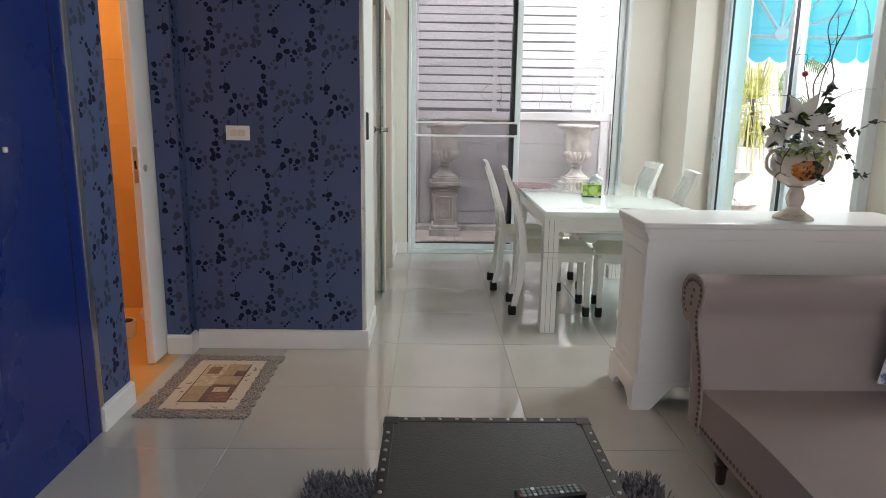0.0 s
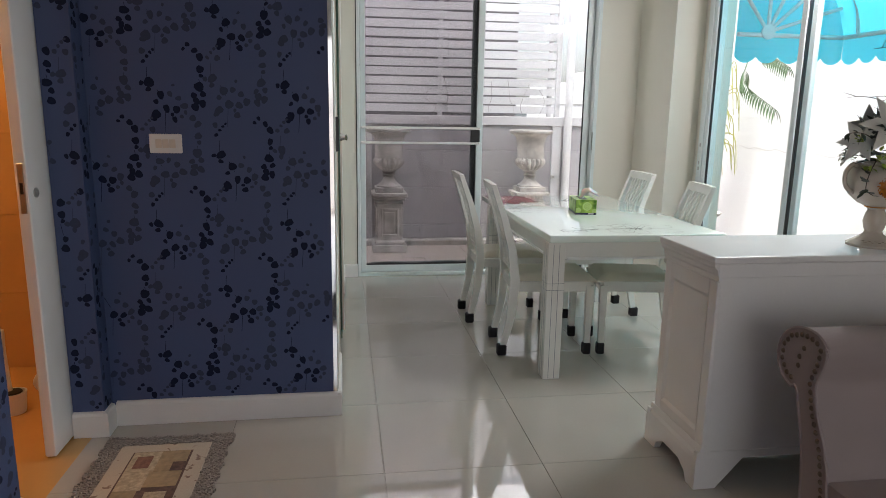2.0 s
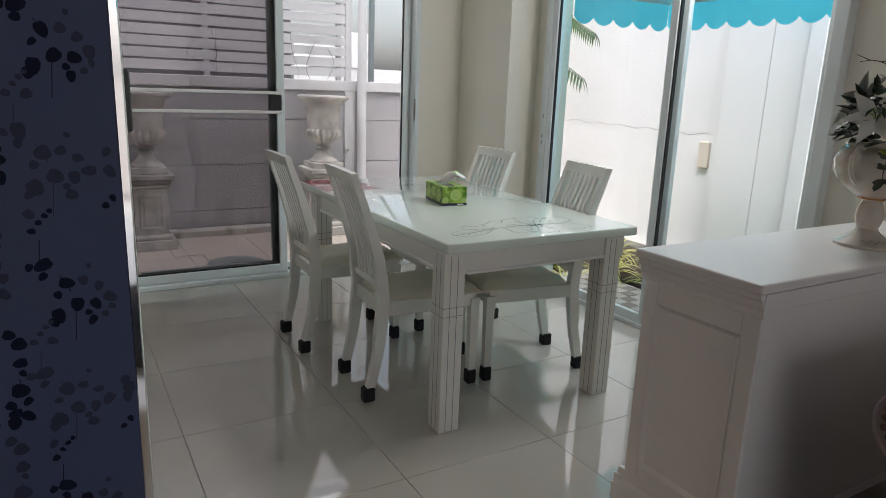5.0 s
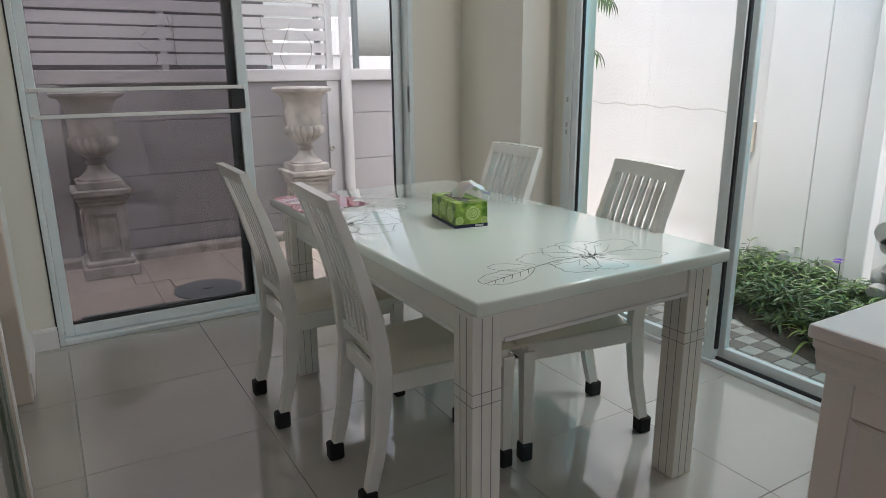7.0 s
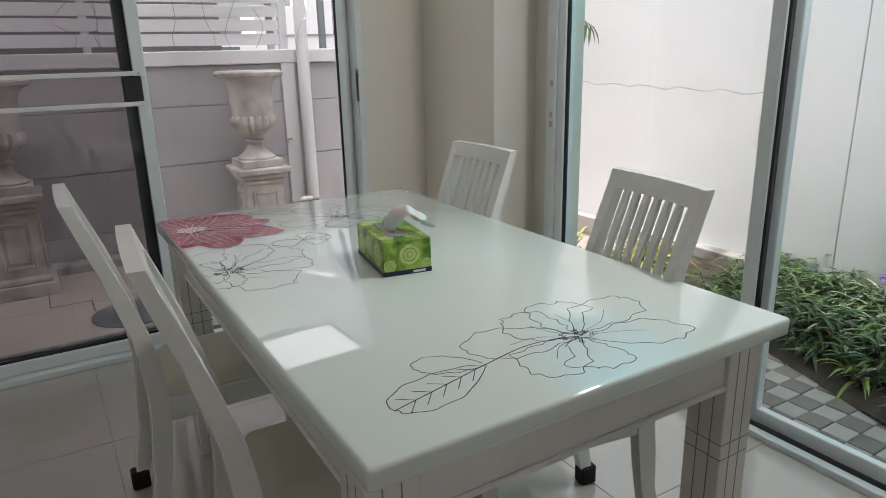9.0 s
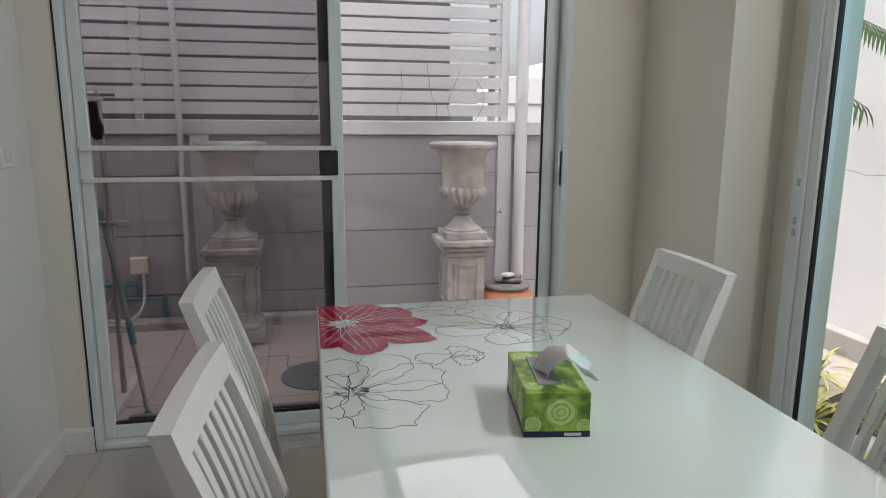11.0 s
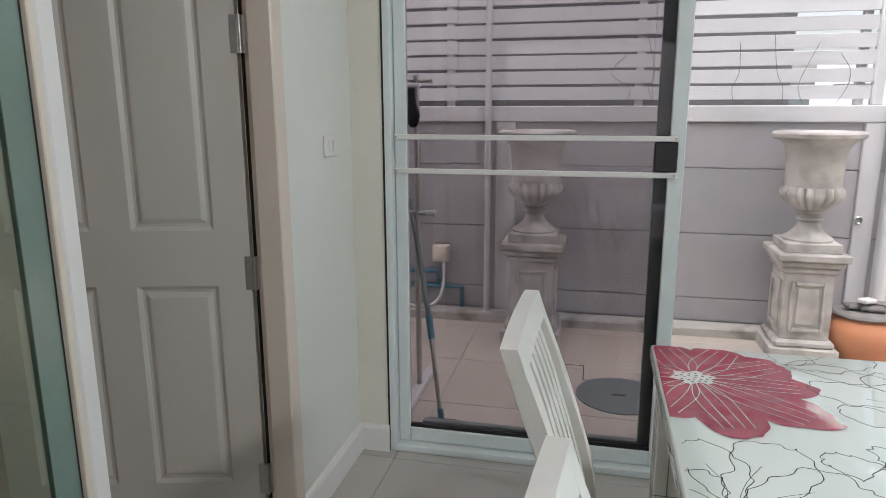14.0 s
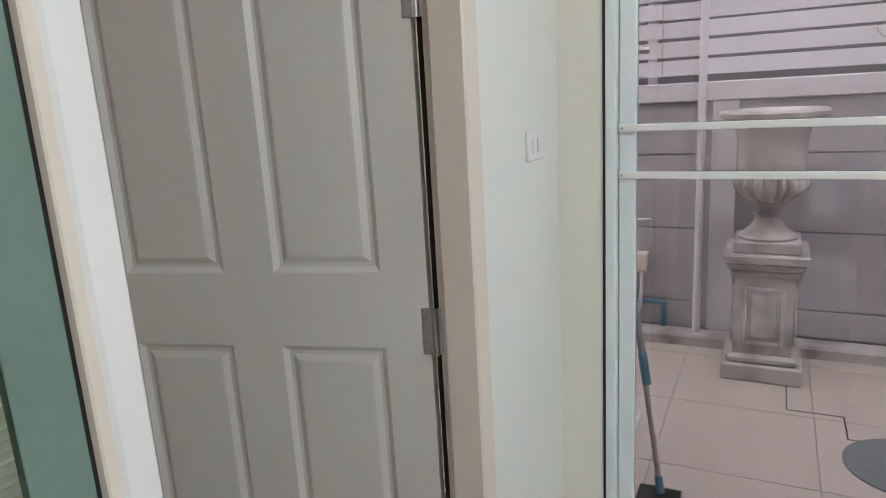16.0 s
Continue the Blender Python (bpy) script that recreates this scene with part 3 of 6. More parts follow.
def clipped(points):
    runs, cur = [], []
    for p in points:
        if inside(p):
            cur.append(p)
        else:
            if len(cur) > 1:
                runs.append(cur)
            cur = []
    if len(cur) > 1:
        runs.append(cur)
    return runs


def line_flower(cx, cy, petals, seed, dots=26, heart=0.030):
    rng = random.Random(seed)
    bm = bmesh.new()
    for ang, ln, wd in petals:
        for run in clipped(petal(cx, cy, radians(ang), ln, wd, rng, 0.30)):
            ribbon(run, 0.0016, bm)
        if ln > 0.14:
            ca, sa = math.cos(radians(ang)), math.sin(radians(ang))
            a = [(cx + u * ln * ca - w * wd * sa, cy + u * ln * sa + w * wd * ca, 0) for u, w in ((0.1, 0.02), (0.35, 0.08 * rng.choice((-1, 1))), (0.62, 0.05))]
            for run in clipped(spline(a, 5)):
                ribbon(run, 0.0010, bm)
    for k in range(dots):
        r, a = heart * math.sqrt(rng.random()), rng.uniform(0, 6.28)
        p = (cx + r * math.cos(a) * 1.3, cy + r * math.sin(a))
        if inside(p):
            ring = [(p[0] + 0.0042 * math.cos(t), p[1] + 0.003 * math.sin(t), 0) for t in np.linspace(0, 6.28, 8)]
            ribbon(ring, 0.0016, bm, ZT + 0.0001)
    return part("printed_flower", bm, INK, table, "thin dark line-drawn flower")


line_flower(1.012, 5.105, [(28, 0.24, 0.13), (62, 0.25, 0.12), (97, 0.21, 0.10), (135, 0.12, 0.12), (-10, 0.21, 0.13), (-62, 0.20, 0.15), (-112, 0.13, 0.11), (185, 0.10, 0.12)], 3, 34)
line_flower(1.477, 5.489, [(5, 0.19, 0.12), (50, 0.18, 0.12), (100, 0.24, 0.14), (150, 0.25, 0.13), (182, 0.20, 0.12), (-60, 0.15, 0.13), (-110, 0.15, 0.13), (-20, 0.17, 0.1)], 5, 26, 0.026)
line_flower(1.275, 5.283, [(0, 0.08, 0.08), (45, 0.08, 0.08), (180, 0.09, 0.08), (-50, 0.07, 0.07)], 8, 0)
line_flower(1.22, 5.715, [(15, 0.22, 0.09), (-15, 0.20, 0.08), (60, 0.1, 0.1)], 9, 0)
line_flower(1.465, 4.315, [(25, 0.24, 0.13), (70, 0.18, 0.13), (115, 0.16, 0.13), (160, 0.22, 0.14), (205, 0.18, 0.13), (250, 0.14, 0.11), (-25, 0.22, 0.11)], 12, 34)
# the leaf beside the near flower
bm = bmesh.new()
rng = random.Random(4)
LB, LT = Vector((1.255, 4.315, 0)), Vector((1.045, 4.262, 0))
ribbon(petal(LB.x, LB.y, radians(194), 0.215, 0.10, rng), 0.0017, bm)
ribbon(petal(LB.x, LB.y, radians(150), 0.13, 0.07, rng), 0.0017, bm)
ribbon(spline([(1.45, 4.32, 0), (1.36, 4.335, 0), tuple(LB), tuple(LB.lerp(LT, 0.5)), tuple(LT)], 6), 0.0022, bm)
for k in range(5):
    a = LB.lerp(LT, 0.15 + 0.16 * k)
    for s in (-1, 1):
        ribbon([(a.x, a.y), (a.x - 0.026, a.y - 0.006 - s * 0.026)], 0.0014, bm)
part("printed_leaf", bm, INK, table, "thin dark line-drawn leaf")
# the crimson flower in the far corner
rng = random.Random(21)
CX, CY = 1.018, 5.599
bm, lines = bmesh.new(), bmesh.new()
for k, (ang, ln, wd) in enumerate([(-4, 0.24, 0.13), (30, 0.24, 0.14), (62, 0.22, 0.15), (105, 0.20, 0.15), (155, 0.12, 0.13), (200, 0.12, 0.13), (245, 0.22, 0.15), (283, 0.27, 0.13), (-40, 0.29, 0.15)]):
    out = petal(CX, CY, radians(ang), ln, wd, rng, 0.06)
    vs = []
    for p in out:
        q = (min(max(p[0], TX0 + 0.006), TX1), min(max(p[1], TY0), TY1 - 0.007))
        vs.append(bm.verts.new((q[0], q[1], ZT + 0.00012 * k)))
    bm.faces.new(vs)
    for w in (-0.22, -0.08, 0.08, 0.22):
        ca, sa = math.cos(radians(ang)), math.sin(radians(ang))
        a = [(CX + u * ln * ca - w * f * wd * sa, CY + u * ln * sa + w * f * wd * ca, 0) for u, f in ((0.12, 0.5), (0.4, 1.2), (0.86, 1.0))]
        for run in clipped(spline(a, 6)):
            ribbon(run, 0.0018, lines, ZT + 0.0014)
bmesh.ops.triangulate(bm, faces=bm.faces)
red = part("printed_flower", bm, RED, table, "crimson printed flower with white lines")
part("vein", lines, PALEINK, red)
bm = bmesh.new()
ring = [bm.verts.new((CX + 0.038 * math.cos(a) * (1 + 0.15 * math.sin(a * 6)) * 1.15, CY + 0.034 * math.sin(a) * (1 + 0.15 * math.sin(a * 6)), ZT + 0.0016)) for a in np.linspace(0, 6.2832, 36, endpoint=False)]
bm.faces.new(ring)
part("heart", bm, PALEINK, red)
bm = bmesh.new()
for k in range(22):
    a, r = k * 2.4, 0.032 * math.sqrt((k + 0.5) / 22)
    bm.faces.new([bm.verts.new((CX + r * math.cos(a) * 1.15 + 0.0035 * math.cos(t), CY + r * math.sin(a) + 0.0028 * math.sin(t), ZT + 0.0019)) for t in np.linspace(0, 6.28, 7, endpoint=False)])
part("heart_dot", bm, INK, red)

# ---- chairs ----
chair = thing("dining_chair", "white slat-back dining chair with cream seat and black foot socks", "chair", (0, 0, 0), "chairs round the dining table")
# local frame: the seat faces +x, the back stands at x = 0, width along y
W = 0.345


def back_line(z):
    """x of the rear post at height z: splayed foot, upright at the seat, leaning above."""
    pts = ((0.0, -0.045), (0.20, 0.000), (0.42, 0.022), (0.60, 0.002), (0.78, -0.050), (0.955, -0.112))
    for (a, p), (b, q) in zip(pts, pts[1:]):
        if z <= b:
            return p + (q - p) * (z - a) / (b - a)
    return pts[-1][1]


def post_mesh(y0, y1, depth, z0, z1, n=14, grow=None):
    b = bmesh.new()
    prev = None
    for k in range(n + 1):
        z = z0 + (z1 - z0) * k / n
        x = back_line(z)
        d = depth if grow is None else depth + (grow - depth) * abs(z - 0.42) / 0.56
        ring = [b.verts.new(p) for p in ((x - d / 2, y0, z), (x + d / 2, y0, z), (x + d / 2, y1, z), (x - d / 2, y1, z))]
        if prev:
            for i in range(4):
                j = (i + 1) % 4
                b.faces.new((prev[i], prev[j], ring[j], ring[i]))
        else:
            b.faces.new(list(reversed(ring)))
        prev = ring
    b.faces.new(prev)
    bmesh.ops.bevel(b, geom=[e for e in b.edges if abs(e.verts[0].co.z - e.verts[1].co.z) > 0.01], offset=0.003, segments=1, affect="EDGES")
    return b


for s in (-1, 1):
    y0, y1 = sorted((s * (W / 2), s * (W / 2 - 0.034)))
    leg = part("rear_leg", post_mesh(y0, y1, 0.054, 0.04, 0.952, 16, 0.026), LEGW, chair)
    x = back_line(0.03)
    part("foot_sock", block(x - 0.028, x + 0.024, y0 - 0.006, y1 + 0.006, 0.0, 0.062, 0.006), SOCK, leg, "black felt foot sock")
    bm = bmesh.new()
    fx = 0.445
    prev = None
    for z, d in ((0.04, 0.030), (0.20, 0.034), (0.40, 0.042)):
        ring = [bm.verts.new((fx + a * d / 2, (y0 + y1) / 2 + b * d / 2, z)) for a, b in ((-1, -1), (1, -1), (1, 1), (-1, 1))]
        if prev:
            for i in range(4):
                bm.faces.new((prev[i], prev[(i + 1) % 4], ring[(i + 1) % 4], ring[i]))
        else:
            bm.faces.new(list(reversed(ring)))
        prev = ring
    bm.faces.new(prev)
    fl = part("front_leg", bm, LEGW, chair)
    part("foot_sock", block(fx - 0.022, fx + 0.022, (y0 + y1) / 2 - 0.022, (y0 + y1) / 2 + 0.022, 0.0, 0.066, 0.006), SOCK, fl, "black felt foot sock")
# seat rails
part("seat_rail", block(0.03, 0.45, -W / 2 + 0.004, -W / 2 + 0.026, 0.365, 0.425, 0.003), LEGW, chair)
part("seat_rail", block(0.03, 0.45, W / 2 - 0.026, W / 2 - 0.004, 0.365, 0.425, 0.003), LEGW, chair)
part("seat_rail", block(0.440, 0.464, -W / 2 + 0.02, W / 2 - 0.02, 0.365, 0.425, 0.003), LEGW, chair)
part("seat_rail", block(0.01, 0.032, -W / 2 + 0.03, W / 2 - 0.03, 0.365, 0.425, 0.003), LEGW, chair)
# padded seat
bm = bmesh.new()
n = 12
grid = []
for i in range(n + 1):
    row = []
    for j in range(n + 1):
        u, v = i / n, j / n
        wy = (W / 2 - 0.006) * (0.90 + 0.12 * u)
        e = min(1, min(u, 1 - u, v, 1 - v) * 7)
        z = 0.428 + 0.036 * (1 - (1 - e) ** 2.2) + 0.006 * math.sin(math.pi * u) * math.sin(math.pi * v)
        row.append(bm.verts.new((0.038 + 0.445 * u, -wy + 2 * wy * v, z)))
    grid.append(row)
for i in range(n):
    for j in range(n):
        bm.faces.new((grid[i][j], grid[i + 1][j], grid[i + 1][j + 1], grid[i][j + 1]))
edge = [grid[i][0] for i in range(n + 1)] + [grid[n][j] for j in range(1, n + 1)] + [grid[i][n] for i in range(n - 1, -1, -1)] + [grid[0][j] for j in range(n - 1, 0, -1)]
low = [bm.verts.new((v.co.x, v.co.y, 0.418)) for v in edge]
for i in range(len(edge)):
    j = (i + 1) % len(edge)
    bm.faces.new((edge[i], low[i], low[j], edge[j]))
bm.faces.new(low)
bmesh.ops.recalc_face_normals(bm, faces=bm.faces)
part("seat", bm, LEATHER, chair, "cream padded seat", True)
# top rail and slats
bm = bmesh.new()
prev = None
for k in range(9):
    y = (-W / 2 - 0.0012) + (W + 0.0024) * k / 8
    bow = 0.003 * (1 - (2 * k / 8 - 1) ** 2)
    ring = [bm.verts.new((back_line(z) - bow + dx, y, z + 0.003 * (1 - (2 * k / 8 - 1) ** 2))) for z, dx in ((0.912, -0.0140), (0.912, 0.0140), (0.958, 0.0140), (0.958, -0.0140))]
    if prev:
        for i in range(4):
            bm.faces.new((prev[i], prev[(i + 1) % 4], ring[(i + 1) % 4], ring[i]))
    else:
        bm.faces.new(list(reversed(ring)))
    prev = ring
bm.faces.new(prev)
bmesh.ops.recalc_face_normals(bm, faces=bm.faces)
part("top_rail", bm, LEGW, chair)
bm = bmesh.new()
block(back_line(0.49) - 0.011, back_line(0.49) + 0.011, -W / 2 + 0.03, W / 2 - 0.03, 0.475, 0.505, 0.003, bm=bm)
part("lower_rail", bm, LEGW, chair)
for k in range(6):
    y = -W / 2 + 0.034 + (W - 0.068) * (k + 1) / 7
    part("slat", post_mesh(y - 0.0105, y + 0.0105, 0.013, 0.50, 0.918, 9), LEGW, chair)
chair.matrix_basis = pose(0.868, 4.695, 0, 0, 0, -3.5)
copy_thing(chair, pose(0.790, 5.310, 0, 0, 0, -0.5))
copy_thing(chair, pose(1.848, 4.592, 0, 0, 0, 171))
copy_thing(chair, pose(1.846, 5.345, 0, 0, 0, 180))

# ---- tissue box ----
BOXG = mat("green_rose_print", (0.42, 0.62, 0.10), 0.30, vary=0.18, scale=26, bscale=60, second=(0.07, 0.20, 0.01), blend=(0.36, 0.62), detail=2.0)
NAVY = mat("navy_band", (0.010, 0.014, 0.055), 0.3, vary=0.1)
ROSE = mat("pale_green_rose", (0.58, 0.74, 0.28), 0.35, vary=0.15, scale=30)
ROSED = mat("lime_rose_shade", (0.36, 0.56, 0.075), 0.3, vary=0.2, scale=40)
TISSUE = mat("white_tissue", (0.84, 0.87, 0.86), 0.9, vary=0.03, scale=20, bump=0.1, bscale=200)
sb = TISSUE.node_tree.nodes["Principled BSDF"]
sb.inputs["Subsurface Weight"].default_value, sb.inputs["Subsurface Scale"].default_value = 0.8, 0.03
FOIL = mat("clear_film", (0.35, 0.36, 0.34), 0.12, vary=0.2, scale=40)
BX0, BX1, BY0, BY1 = 1.324, 1.448, 4.868, 5.095
box = thing("tissue_box", "green rose-printed tissue box with a navy base band and pulled tissue", "tissue box", (1.386, 4.98, 0.7503))
part("carton", block(BX0, BX1, BY0, BY1, 0.7503, 0.838, 0.0015), BOXG, box)
part("base_band", block(BX0 - 0.0006, BX1 + 0.0006, BY0 - 0.0006, BY1 + 0.0006, 0.7506, 0.762), NAVY, box)
part("brand_bar", block(1.40, 1.432, BY0 - 0.0012, BY0 - 0.0006, 0.753, 0.759), WHITE, box, "small white lettering bar")
rng = random.Random(5)


def rose(at, normal_axis, r):
    """A printed rose: rings of overlapping filled petals, lighter towards the heart."""
    for ring, (material, size) in enumerate(((ROSED, 1.0), (ROSE, 0.86), (ROSED, 0.62), (ROSE, 0.50), (ROSED, 0.30), (ROSE, 0.20))):
        b = bmesh.new()
        for k in range(6):
            a0 = k * 1.0472 + ring * 0.55 + rng.uniform(-0.2, 0.2)
            c = (r * size * 0.52 * math.cos(a0), r * size * 0.48 * math.sin(a0))
            off = 0.0005 + 0.00018 * ring + 0.00002 * k
            vs = []
            for t in np.linspace(0, 6.2832, 12, endpoint=False):
                pu, pv = r * size * 0.50 * math.cos(t), r * size * 0.40 * math.sin(t)
                u = c[0] + pu * math.cos(a0 + 1.57) - pv * math.sin(a0 + 1.57)
                v = c[1] + pu * math.sin(a0 + 1.57) + pv * math.cos(a0 + 1.57)
                if normal_axis == "y":
                    vs.append((min(max(at[0] + u, BX0 + 0.001), BX1 - 0.001), at[1] - off, min(max(at[2] + v, 0.763), 0.8375)))
                elif normal_axis == "x":
                    vs.append((at[0] - off, min(max(at[1] + u, BY0 + 0.001), BY1 - 0.001), min(max(at[2] + v, 0.763), 0.8375)))
                else:
                    vs.append((min(max(at[0] + u, BX0 + 0.001), BX1 - 0.001), min(max(at[1] + v, BY0 + 0.001), BY1 - 0.001), at[2] + off))
            b.faces.new([b.verts.new(p) for p in vs])
        part("rose_print", b, material, box, "pale printed rose")


rose((1.392, BY0, 0.800), "y", 0.034)
rose((1.340, BY0, 0.776), "y", 0.020)
rose((1.436, BY0, 0.772), "y", 0.018)
for y, z, r in ((4.912, 0.795, 0.036), (4.985, 0.803, 0.032), (5.05, 0.79, 0.034)):
    rose((BX0, y, z), "x", r)
rose((1.415, 4.905, 0.838), "z", 0.032)
rose((1.350, 5.065, 0.838), "z", 0.026)
rose((1.345, 4.90, 0.838), "z", 0.022)
part("film_slot", block(1.355, 1.400, 4.905, 5.055, 0.838, 0.8405, 0.001), FOIL, box, "clear film over the slot")
bm = bmesh.new()
n = 26
grid = []
for i in range(n + 1):
    row = []
    for j in range(n + 1):
        u, v = i / n, j / n
        fold = 0.5 + 0.5 * math.sin(v * 17 + 2.2 * u)
        x = 1.372 + 0.010 * math.sin(v * 9) * (1 - u) + 0.078 * u ** 1.4 + 0.010 * fold * u
        y = 4.925 + 0.118 * v * (1 - 0.25 * u) - 0.050 * u * u + 0.010 * math.sin(v * 14 + u * 4) * u
        z = 0.838 + 0.062 * math.sin(min(1.0, u * 1.05) * 2.55) * (0.62 + 0.38 * math.sin(v * 3.0 + 0.2)) + 0.013 * (fold - 0.5) * u
        w = noise.noise_vector(Vector((x * 38, y * 38, u * 3.0)))
        x, y, z = x + 0.007 * w.x * u, y + 0.007 * w.y * u, max(0.8415, z + 0.009 * w.z * (0.2 + u))
        row.append(bm.verts.new((x, y, z)))
    grid.append(row)
for i in range(n):
    for j in range(n):
        bm.faces.new((grid[i][j], grid[i + 1][j], grid[i + 1][j + 1], grid[i][j + 1]))
part("tissue", bm, TISSUE, box, "crumpled white tissue", True)
box.matrix_basis = pose(1.391, 4.935, 0.7503, 0, 0, -9)


# ---- sideboard ----
side = thing("sideboard", "white painted sideboard with moulded top and bracket feet", "sideboard", (1.78, 3.24, 0))
SX0, SX1, SY0, SY1 = 1.220, 2.42, 3.102, 3.475
part("body", block(SX0, SX1, SY0, SY1, 0.145, 0.79, 0.002), WHITE, side)
part("top", block(SX0 - 0.030, SX1 + 0.03, SY0 - 0.004, SY1 + 0.030, 0.836, 0.862, 0.006, seg=2), WHITE, side, "moulded white top")
crown = [(0.0, 0.775), (-0.006, 0.775), (-0.006, 0.790), (-0.012, 0.800), (-0.014, 0.815), (-0.024, 0.824), (-0.026, 0.836), (0.0, 0.836)]
part("crown_moulding", prism([(SX0 + p, q) for p, q in crown], "y", SY0, SY1 + 0.02), WHITE, side)
part("crown_moulding", prism([(SY1 - p, q) for p, q in crown], "x", SX0, SX1), WHITE, side)
part("back_rail", block(SX0 - 0.008, SX1, SY0 - 0.002, SY0 + 0.03, 0.79, 0.836), WHITE, side)
# framed end panel
for a, b, c, d in ((SY0, SY0 + 0.050, 0.145, 0.775), (SY1 - 0.050, SY1, 0.145, 0.775), (SY0 + 0.05, SY1 - 0.05, 0.145, 0.205), (SY0 + 0.05, SY1 - 0.05, 0.715, 0.775)):
    part("end_frame", block(SX0 - 0.010, SX0 + 0.002, a, b, c, d, 0.002), WHITE, side)
bm = bmesh.new()
y0, y1, z0, z1 = SY0 + 0.05, SY1 - 0.05, 0.205, 0.715
rings = []
for inset, dx in ((0, -0.010), (0.006, -0.006), (0.012, -0.001)):
    rings.append([bm.verts.new((SX0 + dx - 0.0002, y, z)) for y, z in ((y0 + inset, z0 + inset), (y1 - inset, z0 + inset), (y1 - inset, z1 - inset), (y0 + inset, z1 - inset))])
for p, q in zip(rings, rings[1:]):
    for i in range(4):
        bm.faces.new((p[i], p[(i + 1) % 4], q[(i + 1) % 4], q[i]))
bm.faces.new(rings[-1])
part("end_panel", bm, WHITE, side)
# plinth with shaped bracket feet
base = [(-0.012, 0.165), (-0.022, 0.150), (-0.026, 0.120), (-0.030, 0.112), (-0.030, 0.0), (0, 0), (0, 0.165)]
cut = [(SY0 - 0.002, 0.0), (SY0 + 0.055, 0.0), (SY0 + 0.075, 0.035), (SY0 + 0.095, 0.045), (SY0 + 0.125, 0.062), (SY1 - 0.125, 0.062), (SY1 - 0.095, 0.045), (SY1 - 0.075, 0.035), (SY1 - 0.055, 0.0), (SY1 + 0.03, 0.0), (SY1 + 0.03, 0.112), (SY0 - 0.002, 0.112)]
part("bracket_foot", prism(cut, "x", SX0 - 0.028, SX0 + 0.0), WHITE, side)
part("base_moulding", prism([(SX0 + p, q) for p, q in ((0, 0.112), (-0.028, 0.112), (-0.026, 0.128), (-0.018, 0.140), (-0.012, 0.165), (0, 0.165))], "y", SY0 - 0.002, SY1 + 0.02), WHITE, side)
cutx = [(SX0 - 0.026, 0.0), (SX0 + 0.055, 0.0), (SX0 + 0.155, 0.115), (SX1 - 0.155, 0.115), (SX1 - 0.055, 0.0), (SX1, 0.0), (SX1, 0.145), (SX0 - 0.026, 0.145)]
part("back_foot", prism(cutx, "y", SY0 - 0.001, SY0 + 0.02), WHITE, side)
part("front_foot", prism(cutx, "y", SY1, SY1 + 0.025), WHITE, side)
part("underside", block(SX0 + 0.01, SX1 - 0.01, SY0 + 0.03, SY1 - 0.01, 0.130, 0.144), DARKWOOD, side)

# ---- vase with flowers ----
VASE = mat("ivory_glazed_porcelain", (0.58, 0.52, 0.43), 0.18, vary=0.06, scale=10, coat=0.5)
PRINTV = mat("painted_flower_medallion", (0.42, 0.16, 0.035), 0.2, vary=0.3, scale=60, second=(0.03, 0.03, 0.04), blend=(0.42, 0.52))
PETAL = mat("white_lily_petal", (0.66, 0.66, 0.59), 0.5, vary=0.08, scale=20)
LEAFD = mat("dark_ivy_leaf", (0.022, 0.042, 0.018), 0.4, vary=0.3, scale=30)
LIME = mat("lime_hydrangea", (0.30, 0.40, 0.06), 0.6, vary=0.25, scale=40)
TWIG = mat("brown_twig", (0.055, 0.035, 0.022), 0.7, vary=0.3, scale=40)
BERRY = mat("red_berry", (0.30, 0.02, 0.02), 0.3, vary=0.1)
VX, VY, VZ = 1.915, 3.262, 0.862
vase = thing("flower_vase", "ivory footed porcelain vase with white lilies, ivy and tall twigs", "vase", (VX, VY, VZ))
part("pedestal", lathe([(0.078, 0), (0.078, 0.008), (0.070, 0.014), (0.050, 0.026), (0.030, 0.042), (0.026, 0.050), (0.031, 0.062), (0.036, 0.085), (0.030, 0.112), (0.024, 0.124), (0.036, 0.134)], 28, (VX, VY, VZ)), VASE, vase, "", True)
part("bowl", lathe([(0.034, 0.134), (0.060, 0.146), (0.090, 0.172), (0.106, 0.205), (0.110, 0.235), (0.098, 0.262), (0.084, 0.275), (0.088, 0.282), (0.078, 0.282), (0.070, 0.262)], 32, (VX, VY, VZ)), VASE, vase, "ivory bowl with painted medallion", True)
for s in (-1, 1):
    part("handle", sweep(spline([(VX + s * 0.098, VY, VZ + 0.18), (VX + s * 0.128, VY, VZ + 0.205), (VX + s * 0.134, VY, VZ + 0.245), (VX + s * 0.112, VY, VZ + 0.275), (VX + s * 0.088, VY, VZ + 0.268)], 5), 0.007, 8), VASE, vase, "", True)
# painted medallion and foot flowers, just proud of the glaze
rng = random.Random(31)


def bowl_radius(z):
    prof = [(0.134, 0.034), (0.146, 0.060), (0.172, 0.090), (0.205, 0.106), (0.235, 0.110), (0.262, 0.098)]
    for (z0, r0), (z1, r1) in zip(prof, prof[1:]):
        if z0 <= z <= z1:
            return r0 + (r1 - r0) * (z - z0) / (z1 - z0)
    return 0.09


